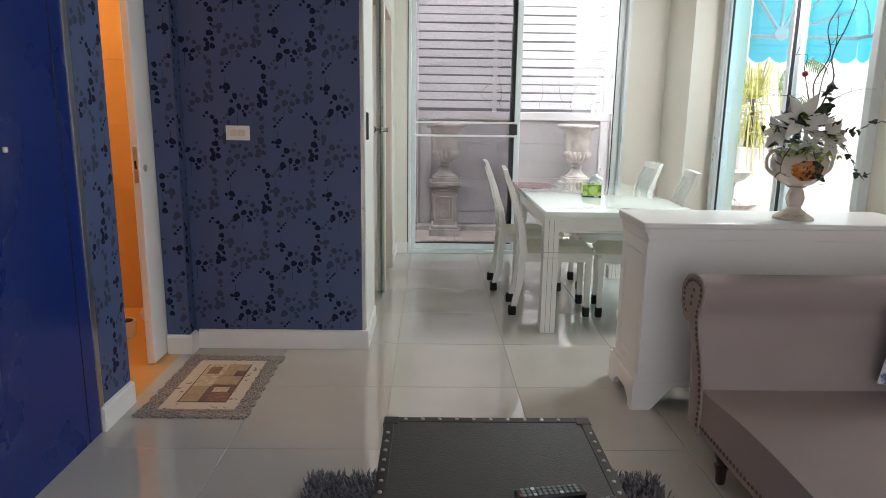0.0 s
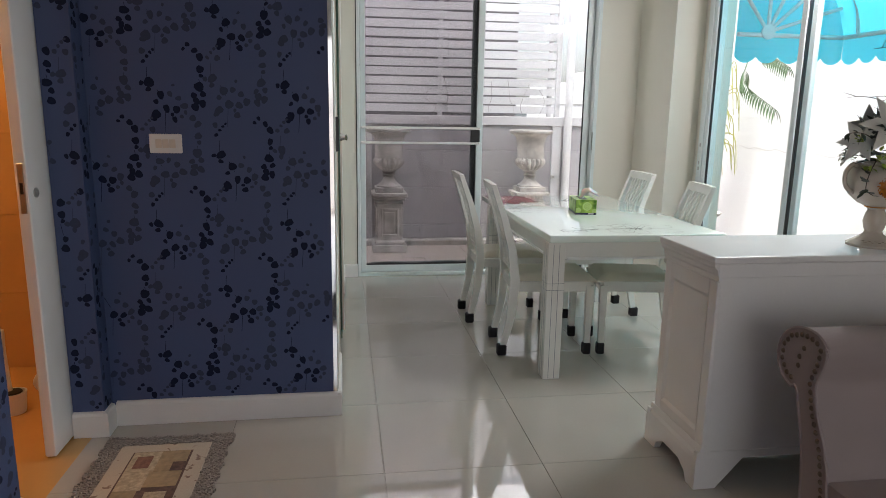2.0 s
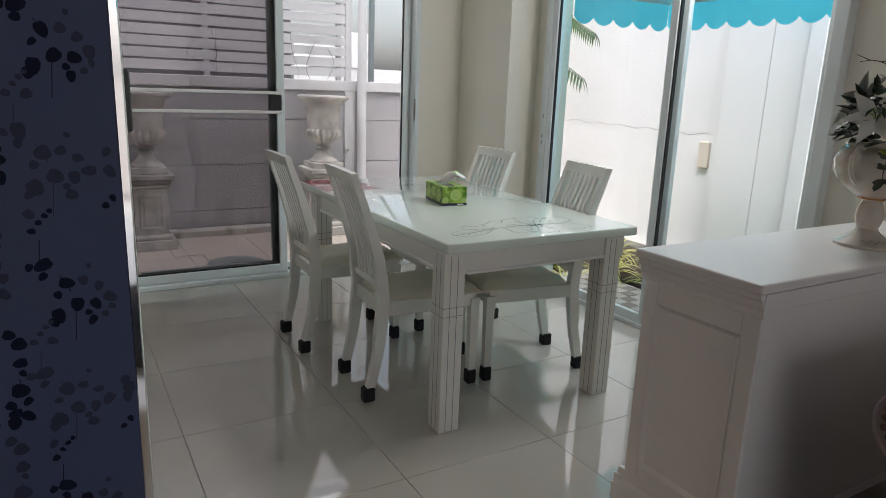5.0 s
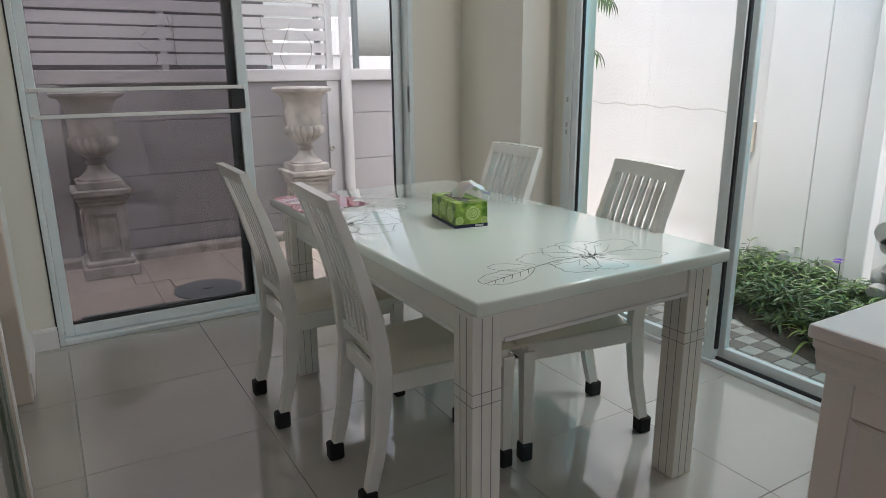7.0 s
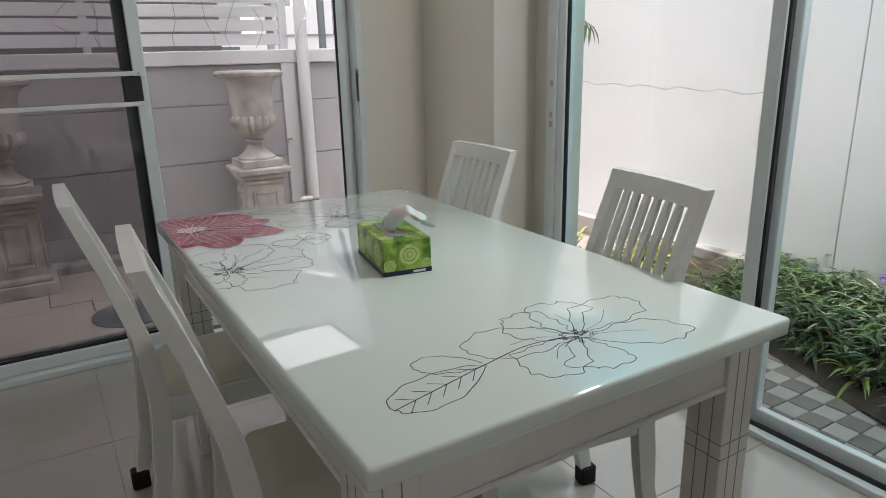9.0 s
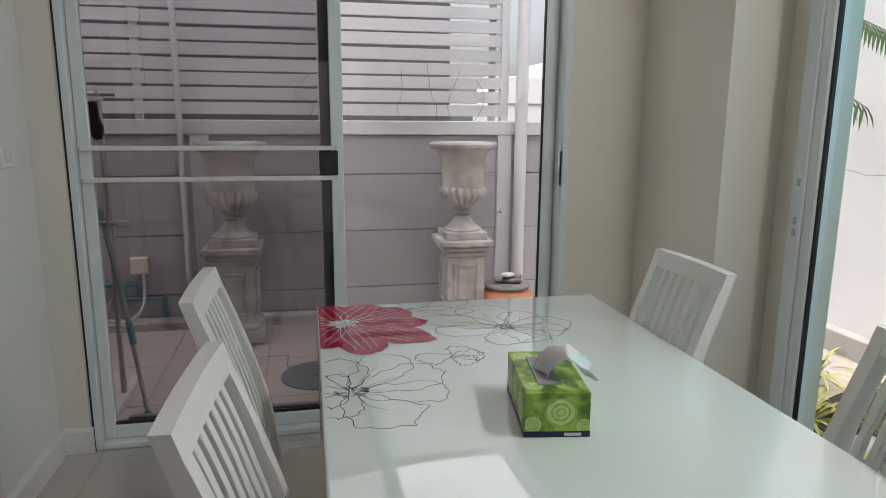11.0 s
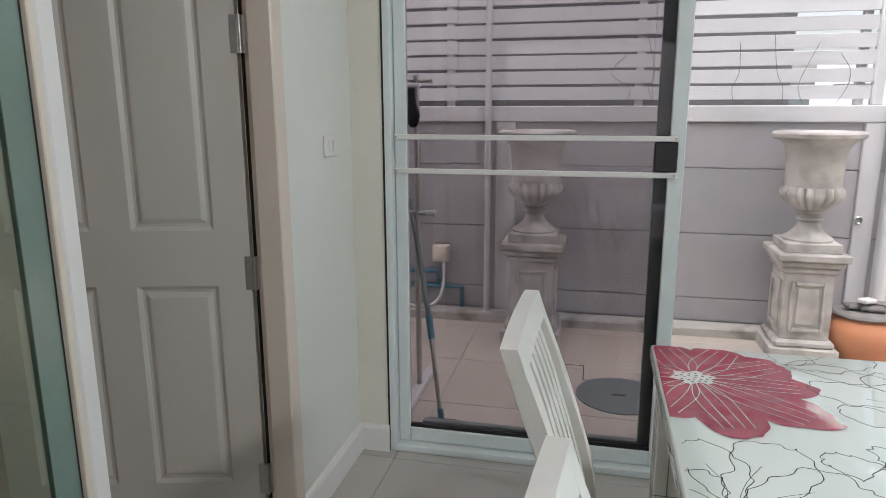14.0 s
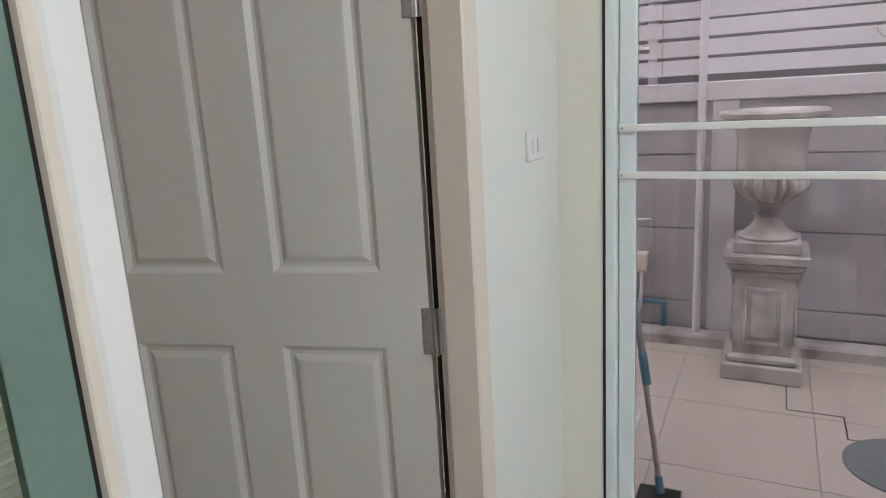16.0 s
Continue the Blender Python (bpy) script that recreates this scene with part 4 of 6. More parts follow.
def medallion(ang, z, half_a, half_z, material, name, proud=0.0014, rough_edge=0.0):
    """An oval painted patch that follows the bowl."""
    b = bmesh.new()
    n = 18
    vs = {}
    for i in range(n + 1):
        for j in range(n + 1):
            u, v = 2 * i / n - 1, 2 * j / n - 1
            if u * u + v * v < 1.0 + rough_edge * rng.uniform(-1, 1):
                zz = z + v * half_z
                rr = bowl_radius(zz) + proud
                a = ang + u * half_a
                vs[i, j] = b.verts.new((VX + rr * math.cos(a), VY + rr * math.sin(a), VZ + zz))
    for i in range(n):
        for j in range(n):
            q = [(i, j), (i + 1, j), (i + 1, j + 1), (i, j + 1)]
            if all(k in vs for k in q):
                b.faces.new([vs[k] for k in q])
    part(name, b, material, vase, "painted flowers")


GOLDV = mat("amber_painted_flower", (0.50, 0.19, 0.03), 0.2, vary=0.35, scale=90)
for ang in (-98, 82):
    medallion(radians(ang), 0.203, 0.62, 0.046, PRINTV, "medallion")
    medallion(radians(ang - 24), 0.208, 0.22, 0.030, GOLDV, "painted_bloom", 0.0022, 0.5)
    medallion(radians(ang + 16), 0.222, 0.16, 0.020, LEAFD, "painted_leaf", 0.0026, 0.6)
part("gilt_line", lathe([(0.0365, 0.132), (0.0375, 0.134), (0.0365, 0.136)], 28, (VX, VY, VZ)), GOLDV, vase, "thin gilt line", True)
b = bmesh.new()
for k in range(9):
    a = radians(-120) + (k - 4) * 0.16
    r = 0.060 + 0.006 * (k % 2)
    c = Vector((VX + r * math.cos(a), VY + r * math.sin(a), VZ + 0.0235 - (r - 0.056) * 0.6))
    b.faces.new([b.verts.new(c + Vector((0.006 * math.cos(q), 0.005 * math.sin(q), 0.0012))) for q in np.linspace(0, 6.28, 6, endpoint=False)])
part("foot_flower", b, PRINTV, vase, "painted flower")


def leaf_quad(bm, at, d, size, width=0.5, curl=0.2, up=Vector((0, 0, 1))):
    """One bent leaf of six faces."""
    d = d.normalized()
    s = d.cross(up)
    if s.length < 1e-3:
        s = Vector((1, 0, 0))
    s.normalize()
    n = s.cross(d)
    prev = None
    for k, w in enumerate((0.05, 0.8, 1.0, 0.55, 0.02)):
        u = k / 4
        c = at + d * size * u - n * curl * size * u * u
        l, r = bm.verts.new(c + s * w * width * size / 2 + n * 0.06 * size * w), bm.verts.new(c - s * w * width * size / 2 + n * 0.06 * size * w)
        m = bm.verts.new(c)
        if prev:
            bm.faces.new((prev[0], prev[1], m, l))
            bm.faces.new((prev[1], prev[2], r, m))
        prev = (l, m, r)


def ivy(bm, at, d, size):
    """A lobed leaf: one long and two side points."""
    d = d.normalized()
    s = d.cross(Vector((0.2, 0.1, 1))).normalized()
    n = s.cross(d)
    c = bm.verts.new(at + d * size * 0.45 + n * size * 0.08)
    rim = [(0.0, 0.0), (0.05, 0.38), (0.30, 0.52), (0.42, 0.30), (0.72, 0.26), (1.0, 0.0)]
    vs = [bm.verts.new(at + d * size * u + s * size * v) for u, v in rim] + [bm.verts.new(at + d * size * u - s * size * v) for u, v in reversed(rim[1:-1])]
    for i in range(len(vs)):
        bm.faces.new((c, vs[i], vs[(i + 1) % len(vs)]))


def lily(at, d, size, tone=PETAL):
    b = bmesh.new()
    d = Vector(d).normalized()
    a = d.cross(Vector((0.1, 0.2, 1))).normalized()
    c = a.cross(d)
    for k in range(6):
        q = k * math.pi / 3 + rng.uniform(-0.15, 0.15)
        out = (a * math.cos(q) + c * math.sin(q))
        leaf_quad(b, Vector(at), out * 0.9 + d * rng.uniform(0.35, 0.6), size * rng.uniform(0.9, 1.1), 0.46, 0.30, d)
    f = part("lily", b, tone, vase, "white lily bloom", True)
    b = bmesh.new()
    for k in range(5):
        q = k * 1.25
        e = Vector(at) + d * size * 0.45 + (a * math.cos(q) + c * math.sin(q)) * size * 0.12
        sweep([Vector(at), e], 0.0012, 5, b)
        block(e.x - 0.003, e.x + 0.003, e.y - 0.002, e.y + 0.002, e.z - 0.002, e.z + 0.002, bm=b)
    part("stamen", b, LIME, f)


B0 = Vector((VX, VY, VZ + 0.30))
lily(B0 + Vector((-0.045, -0.06, 0.10)), (-0.25, -1, 0.35), 0.105)
lily(B0 + Vector((0.055, -0.075, 0.035)), (0.45, -1, 0.1), 0.105)
lily(B0 + Vector((-0.10, -0.02, 0.05)), (-0.9, -0.5, 0.35), 0.085)
lily(B0 + Vector((0.0, 0.07, 0.09)), (0.1, 1, 0.5), 0.09)
lily(B0 + Vector((0.12, 0.0, 0.03)), (1, -0.2, 0.2), 0.085)
lily(B0 + Vector((-0.02, -0.075, -0.005)), (-0.2, -1, -0.3), 0.07)
for cx, cy, cz in ((-0.085, -0.06, -0.005), (-0.03, -0.095, -0.012), (0.02, -0.10, -0.018), (0.075, 0.05, 0.0), (-0.06, 0.07, 0.0), (0.105, -0.055, -0.01)):
    b = bmesh.new()
    for k in range(26):
        v = Vector((rng.gauss(0, 1), rng.gauss(0, 1), rng.gauss(0, 1))).normalized() * 0.030
        p = B0 + Vector((cx, cy, cz)) + v
        leaf_quad(b, p, v + Vector((rng.gauss(0, .02), rng.gauss(0, .02), rng.gauss(0, .02))), 0.020, 0.9, 0.4)
    part("hydrangea", b, LIME if cz < -0.003 else PETAL, vase, "small lime hydrangea head")
# foliage
b = bmesh.new()
for k in range(84):
    a, el = rng.uniform(0, 6.28), rng.uniform(-0.5, 1.2)
    v = Vector((math.cos(a) * math.cos(el), math.sin(a) * math.cos(el), math.sin(el)))
    p = B0 + Vector((v.x * 0.10, v.y * 0.09, v.z * 0.09 + 0.03))
    ivy(b, p, v + Vector((rng.gauss(0, .4), rng.gauss(0, .4), rng.gauss(0, .4))), rng.uniform(0.035, 0.06))
part("foliage", b, LEAFD, vase, "dark ivy leaves")


def spray(start, pts, r, leaves, size, lobed=True):
    line = spline([start] + [start + Vector(p) for p in pts], 6)
    b = sweep(line, r, 6, taper=r * 0.35)
    tw = part("twig", b, TWIG, vase, "thin curling twig")
    b = bmesh.new()
    for k in range(leaves):
        f = 0.35 + 0.65 * k / max(1, leaves - 1)
        p = line[min(len(line) - 1, int(f * (len(line) - 1)))]
        d = Vector((rng.gauss(0, 1), rng.gauss(0, 0.6), rng.gauss(0, 0.7) - 0.2))
        (ivy if lobed else leaf_quad)(b, Vector(p), d, size * rng.uniform(0.7, 1.2))
    if leaves:
        part("leaf_spray", b, LEAFD, tw)
    return line


# upright bare twigs, curling
for pts, r in (([(0.03, 0, 0.10), (0.015, 0.01, 0.22), (0.06, 0, 0.33), (0.045, 0.01, 0.44), (0.09, 0, 0.56), (0.075, 0.01, 0.70)], 0.0035),
               ([(0.05, 0.01, 0.12), (0.085, 0, 0.24), (0.075, 0.01, 0.33), (0.115, 0, 0.45), (0.15, 0.01, 0.58), (0.14, 0.01, 0.72)], 0.0035),
               ([(0.04, 0.02, 0.10), (0.055, 0.02, 0.25), (0.095, 0.03, 0.36), (0.085, 0.02, 0.50)], 0.0030),
               ([(0.01, 0.01, 0.12), (-0.015, 0.0, 0.20), (-0.035, 0, 0.28), (-0.03, 0, 0.33), (-0.10, 0, 0.325)], 0.0026),
               ([(0.06, 0.02, 0.11), (0.12, 0.02, 0.17), (0.20, 0.02, 0.20), (0.27, 0.02, 0.205)], 0.0022),
               ([(-0.02, 0.0, 0.10), (-0.05, 0.0, 0.16), (-0.12, 0.0, 0.175), (-0.17, 0.01, 0.17)], 0.0020)):
    line = spray(B0 + Vector((0.01, 0, 0.02)), pts, r, 0, 0)
    for k in range(4, len(line) - 1, 4):
        p = Vector(line[k])
        part("side_twig", sweep([p, p + Vector((rng.uniform(-0.05, 0.05), rng.uniform(-0.02, 0.02), rng.uniform(0.0, 0.04)))], 0.0013, 5, taper=0.0005), TWIG, vase)
# ivy sprays
spray(B0 + Vector((0.05, 0, 0.04)), [(0.03, 0, 0.08), (0.045, 0, 0.15), (0.05, 0, 0.21)], 0.002, 9, 0.05)
spray(B0 + Vector((0.06, -0.03, 0.02)), [(0.06, -0.01, 0.03), (0.12, -0.02, 0.04), (0.18, -0.02, 0.07), (0.23, -0.02, 0.08)], 0.002, 10, 0.032)
spray(B0 + Vector((0.07, -0.05, 0.0)), [(0.05, -0.02, 0.01), (0.09, -0.03, -0.05), (0.12, -0.03, -0.10), (0.15, -0.04, -0.12)], 0.002, 9, 0.030)
spray(B0 + Vector((-0.06, -0.04, 0.04)), [(-0.05, -0.01, 0.03), (-0.10, -0.02, 0.04), (-0.14, -0.02, 0.035)], 0.002, 7, 0.034, False)
spray(B0 + Vector((-0.07, -0.05, -0.01)), [(-0.035, -0.02, -0.04), (-0.04, -0.02, -0.09), (-0.02, -0.03, -0.11)], 0.002, 5, 0.036)
spray(B0 + Vector((0.0, -0.09, -0.02)), [(0.01, -0.02, -0.05), (0.03, -0.02, -0.10), (0.05, -0.02, -0.13)], 0.0018, 6, 0.024)
part("berry", lathe([(0.002, 0), (0.010, 0.006), (0.012, 0.013), (0.008, 0.021), (0.002, 0.024)], 12, (VX - 0.02, VY, VZ + 0.565)), BERRY, vase, "red berry", True)

vase.matrix_basis = pose(VX, VY, VZ) @ Matrix.Scale(1.10, 4)

# ---- sofa ----
sofa = thing("sofa", "taupe velvet rolled-back sofa with brass nailheads and dark turned legs", "sofa", (1.85, 2.4, 0))
FX0, FX1 = 1.282, 2.48
SY, SZ = -0.035, -0.025
BACK = [(2.62, 0.17), (2.615, 0.30), (2.640, 0.42), (2.690, 0.52), (2.712, 0.60), (2.690, 0.665), (2.685, 0.715), (2.720, 0.745), (2.785, 0.748), (2.845, 0.725), (2.880, 0.680), (2.882, 0.625), (2.855, 0.580), (2.815, 0.560), (2.790, 0.565), (2.765, 0.50), (2.735, 0.40), (2.72, 0.30), (2.715, 0.17)]
outline = [(p.x, p.y) for p in spline([(a + SY, b + SZ, 0) for a, b in BACK], 4)]
part("backrest", prism(outline, "x", FX0, FX1, bevel=0.0), SOFA, sofa, "rolled padded backrest", True)
seat_o = [(1.70, 0.20), (2.64, 0.185), (2.66, 0.335), (2.55, 0.346), (2.30, 0.366), (2.00, 0.370), (1.78, 0.358), (1.70, 0.34), (1.685, 0.27)]
part("seat", prism([(p.x, p.y) for p in spline([(a + SY, b + SZ, 0) for a, b in seat_o + seat_o[:1]], 5)][:-1], "x", FX0 + 0.004, FX1, bevel=0.0), SOFA, sofa, "padded velvet seat", True)
part("end_welt", sweep([(FX0 + 0.002, y, z) for y, z in outline], 0.006, 6), SOFA, sofa)
nail_me = mesh_of("nailhead", moved(lathe([(0.0085, 0), (0.0075, 0.003), (0.004, 0.0055), (0.001, 0.006)], 10), pose(0, 0, 0, 0, -90, 0)), BRASS, True)


def nails(pts, x, step):
    acc = 0.0
    for p, q in zip(pts, pts[1:]):
        p, q = Vector(p), Vector(q)
        d = (q - p).length
        while acc <= d:
            c = p.lerp(q, acc / d)
            o = new("nailhead", nail_me)
            o.parent = sofa
            o.location = Vector((x, c.x + SY, c.y + SZ)) - origin(sofa)
            acc += step
        acc -= d


inner = [(2.640, 0.20), (2.634, 0.30), (2.662, 0.42), (2.712, 0.52), (2.734, 0.60), (2.712, 0.665), (2.706, 0.705), (2.730, 0.727), (2.783, 0.730), (2.835, 0.710), (2.863, 0.675), (2.865, 0.63), (2.840, 0.595), (2.805, 0.582)]
nails(inner, FX0, 0.023)
nails([(2.775, 0.690), (2.800, 0.640), (2.770, 0.610)], FX0, 0.034)
nails([(2.64, 0.205), (1.70, 0.215)], FX0 + 0.004, 0.026)
for x in (FX0 + 0.06, FX1 - 0.08):
    for y in (2.53, 1.80):
        part("leg", lathe([(0.014, 0), (0.018, 0.012), (0.020, 0.05), (0.028, 0.075), (0.020, 0.085), (0.026, 0.10), (0.034, 0.125), (0.026, 0.143), (0.036, 0.155), (0.036, 0.165)], 18, (x, y + SY, 0)), DARKWOOD, sofa, "dark turned wooden leg", True)
part("underframe", block(FX0 + 0.02, FX1 - 0.02, 1.725, 2.665, 0.145, 0.175), DARKWOOD, sofa)
CUSH = mat("white_blue_print_fabric", (0.66, 0.66, 0.68), 0.8, vary=0.08, scale=16, second=(0.10, 0.13, 0.26), blend=(0.40, 0.47), bump=0.1)
bm = bmesh.new()
n = 12
for side_s in (-1, 1):
    g = []
    for i in range(n + 1):
        row = []
        for j in range(n + 1):
            u, v = 2 * i / n - 1, 2 * j / n - 1
            t = 0.075 * ((1 - abs(u) ** 2.6) * (1 - abs(v) ** 2.6)) ** 0.6
            pinch = 1 - 0.06 * (1 - abs(u * v))
            row.append(bm.verts.new((0.21 * u * pinch, side_s * t, 0.21 * v * pinch)))
        g.append(row)
    for i in range(n):
        for j in range(n):
            bm.faces.new((g[i][j], g[i + 1][j], g[i + 1][j + 1], g[i][j + 1]))
bmesh.ops.remove_doubles(bm, verts=bm.verts, dist=0.0005)
bmesh.ops.recalc_face_normals(bm, faces=bm.faces)
moved_m = pose(2.135, 2.49, 0.540, -20, 10, -24)
bmesh.ops.transform(bm, matrix=moved_m, verts=bm.verts)
solo("cushion", bm, CUSH, "white and blue printed square cushion leaning on the sofa", "cushion", smooth=True)

# ---- coffee table, rug, remotes ----
trunk = thing("coffee_table", "dark brown leather trunk coffee table with studded metal edges", "coffee table", (0.47, 1.75, 0))
CX0, CX1, CY0, CY1, CZ = 0.148, 0.746, 1.20, 2.127, 0.43
part("body", block(CX0 + 0.006, CX1 - 0.006, CY0 + 0.006, CY1 - 0.006, 0.03, CZ - 0.012, 0.004), DARKLEATHER, trunk)
part("top", block(CX0, CX1, CY0, CY1, CZ - 0.022, CZ, 0.005, seg=2), DARKLEATHER, trunk)
BAND = mat("dark_bronze_strip", (0.045, 0.038, 0.032), 0.38, metal=0.6, vary=0.25, scale=30)
for a in ((CX0 - 0.001, CX0 + 0.028, CY0, CY1), (CX1 - 0.028, CX1 + 0.001, CY0, CY1), (CX0 + 0.028, CX1 - 0.028, CY1 - 0.028, CY1 + 0.001)):
    part("edge_strip", block(*a, CZ - 0.020, CZ + 0.002, 0.0015), BAND, trunk)
for x in (CX0 + 0.018, CX1 - 0.018):
    part("corner_cap", block(x - 0.022, x + 0.022, CY1 - 0.042, CY1 + 0.003, CZ - 0.024, CZ + 0.0035, 0.003), BAND, trunk)
    for y in (CY0 + 0.02, CY1 - 0.02):
        part("foot", block(x - 0.02, x + 0.02, y - 0.02, y + 0.02, 0.0, 0.03, 0.003), DARKWOOD, trunk)
stud_me = mesh_of("stud", lathe([(0.006, 0), (0.005, 0.0025), (0.002, 0.004), (0.0005, 0.0042)], 8), STEEL, True)
spots = [(x, CY1 - 0.013) for x in np.arange(CX0 + 0.06, CX1 - 0.04, 0.05)] + [(x, y) for x in (CX0 + 0.013, CX1 - 0.013) for y in np.arange(CY0 + 0.03, CY1 - 0.05, 0.05)]
for x, y in spots:
    o = new("stud", stud_me)
    o.parent = trunk
    o.location = Vector((x, y, CZ + 0.002)) - origin(trunk)

RUG = mat("grey_shag_pile", (0.20, 0.20, 0.215), 0.95, vary=0.35, scale=90, rand=0.0)
b = bmesh.new()
rng = random.Random(17)
block(-0.13, 1.08, 1.10, 2.46, 0.0, 0.010, bm=b)
for k in range(9000):
    x, y = rng.uniform(-0.15, 1.10), rng.uniform(1.95, 2.49)
    if 0.19 < x < 0.74 and y < 2.1:
        continue
    h, a = rng.uniform(0.03, 0.05), rng.uniform(0, 6.28)
    d = Vector((math.cos(a) * 0.024, math.sin(a) * 0.024, h))
    s = Vector((-math.sin(a), math.cos(a), 0)) * 0.0035
    p = Vector((x, y, 0.008))
    m = p + d * 0.6 + Vector((0, 0, 0.008))
    v = [b.verts.new(q) for q in (p - s, p + s, m + s, m - s, p + d)]
    b.faces.new(v[:4])
    b.faces.new((v[3], v[2], v[4]))
solo("shag_rug", b, RUG, "grey shaggy rug under the coffee table", "rug")


def remote(at, angle, length, width, seed, pad):
    r = thing("remote_control", "black plastic remote control with small buttons" + (" and a round pad" if pad else ""), "remote control", (0, 0, 0), "remotes on the coffee table")
    part("case", block(-length / 2, length / 2, -width / 2, width / 2, 0, 0.018, 0.006, seg=2), BLACK, r)
    g = random.Random(seed)
    n = int(length / 0.013) - 2
    for i in range(n):
        for j in (-1, 0, 1):
            x, y = -length / 2 + 0.018 + i * 0.013, j * width * 0.28
            if pad and 0.38 < i / n < 0.58:
                continue
            m = WHITE if g.random() < 0.06 else ALUD
            part("button", block(x - 0.0042, x + 0.0042, y - 0.0048, y + 0.0048, 0.0175, 0.0200, 0.001), m, r)
    part("power_button", moved(lathe([(0.0055, 0), (0.0045, 0.002)], 10), pose(-length / 2 + 0.010, -width * 0.25, 0.018)), BERRY, r, "red power button")
    if pad:
        part("pad", moved(lathe([(0.017, 0), (0.015, 0.002)], 18), pose(0.0, 0, 0.018)), ALU, r, "pale round pad")
        part("screen", block(0.025, 0.05, -width * 0.38, width * 0.38, 0.0178, 0.019, 0.0005), CHROME, r)
    r.matrix_basis = pose(*at, 0, 0, angle)
    return r


remote((0.600, 1.640, CZ), 17, 0.25, 0.052, 3, True)
remote((0.565, 1.715, CZ), 9, 0.17, 0.042, 7, False)


# ---- papered wall: printed sprigs ----
HEAD = ((0.0, 0.0, 17), (-18, 50, 17), (-36, 25, 10), (-38, -22, 19), (-48, -36, 13), (36, -3, 15), (20, -22, 8), (28, -40, 13))
UPPER = ((-57, 95, 20), (-84, 92, 10), (-60, 70, 11), (-72, 170, 9), (-58, 188, 7), (-46, 202, 7), (-36, 212, 6))
COLUMN = ((128, 146, 15), (130, 122, 9), (121, 82, 19), (134, 55, 12), (101, 50, 12), (109, 30, 15), (131, 20, 16), (104, 8, 16))
LOWER = ((-160, -32, 9), (-175, -48, 8), (-135, -53, 13), (-118, -76, 16))
SOFT = ((15, 54, 12), (45, 38, 12), (65, 10, 16), (28, 86, 7), (-55, -78, 12))


def sprig(bm, soft, put, rng):
    """One printed branch: a dense head, a column of leaves, small sprays and thin stems. put(u, v) gives the place on the wall."""
    def leafp(b, u, v, r):
        put.layer = (put.layer + 1) % 40
        a = rng.uniform(0, 3.1)
        k = rng.uniform(0.62, 0.9)
        pts = []
        for t in np.linspace(0, 6.283, 10, endpoint=False):
            notch = 1 - 0.22 * max(0.0, math.cos(t)) ** 6
            q = (r * notch * math.cos(t), r * k * math.sin(t) * (1 + 0.15 * math.cos(t)))
            pts.append(put(u + q[0] * math.cos(a) - q[1] * math.sin(a), v + q[0] * math.sin(a) + q[1] * math.cos(a)))
        if all(pts):
            b.faces.new([b.verts.new(p) for p in pts])
    for group, b in ((HEAD, bm), (UPPER, bm), (COLUMN, bm), (LOWER, bm), (SOFT, soft)):
        for u, v, r in group:
            leafp(b, u / 950, v / 950, r / 900)
    for a, b, c, d in ((-4, -10, -10, -85), (-60, 150, -64, 105), (122, 110, 128, 70), (-10, 30, -30, 70)):
        a, b, c, d = (w / 950 for w in (a, b, c, d))
        n = Vector((b - d, c - a)).normalized() * 0.0009
        q = [put(a + n.x, b + n.y), put(a - n.x, b - n.y), put(c - n.x, d - n.y), put(c + n.x, d + n.y)]
        if all(q):
            bm.faces.new([bm.verts.new(p) for p in q])


def print_wall(u0, u1, z0, z1, place, name):
    d, m = bmesh.new(), bmesh.new()
    rng = random.Random(9)

    def put_at(cu, cv):
        def put(u, v):
            p, q = cu + u, cv + v
            return place(p, q, 0.0006 + 0.00003 * put.layer) if u0 < p < u1 and z0 < q < z1 else None
        put.layer = 0
        return put
    pu, pv = 0.260, 0.560
    for i in range(-1, int((u1 - u0) / pu) + 2):
        for j in range(-1, int((z1 - z0) / pv) + 2):
            u, v = -0.735 + pu * round((u0 + 0.735) / pu) + pu * i, z0 + 0.10 + pv * j
            odd = round((u + 0.735) / pu) % 2
            sprig(d, m, put_at(u, v + pv / 2 * odd), rng)
            sprig(m, m, put_at(u - 0.02, v + pv / 2 * (1 - odd) + 0.02), rng)
    part(name, d, PRINT_D, paper, "dark blue printed leaf sprigs")
    part(name, m, PRINT_M, paper, "mid blue printed leaf sprigs")


print_wall(XR, XP - 0.02, 0.107, 2.6, lambda u, v, e: (u, YB - e, v), "print")
print_wall(2.897, 3.15, 0.107, 2.6, lambda u, v, e: (XL + e, u, v), "print")
print_wall(-1.148, XR, 0.107, 2.6, lambda u, v, e: (u, 3.78 - e, v), "print")
print_wall(3.78, YB, 0.107, 2.6, lambda u, v, e: (XR + e, u, v), "print")

swb = thing("light_switch", "white three-gang light switch on the blue wallpaper", "light switch", (-0.80, YB, 1.2))
SXC, SZC = -0.745, 1.190
part("plate", block(SXC - 0.062, SXC + 0.062, YB - 0.010, YB, SZC - 0.038, SZC + 0.038, 0.003), WHITE, swb)
for k in (-1, 0, 1):
    part("rocker", block(SXC + k * 0.026 - 0.012, SXC + k * 0.026 + 0.012, YB - 0.013, YB - 0.0095, SZC - 0.017, SZC + 0.017, 0.0015), CASING, swb)

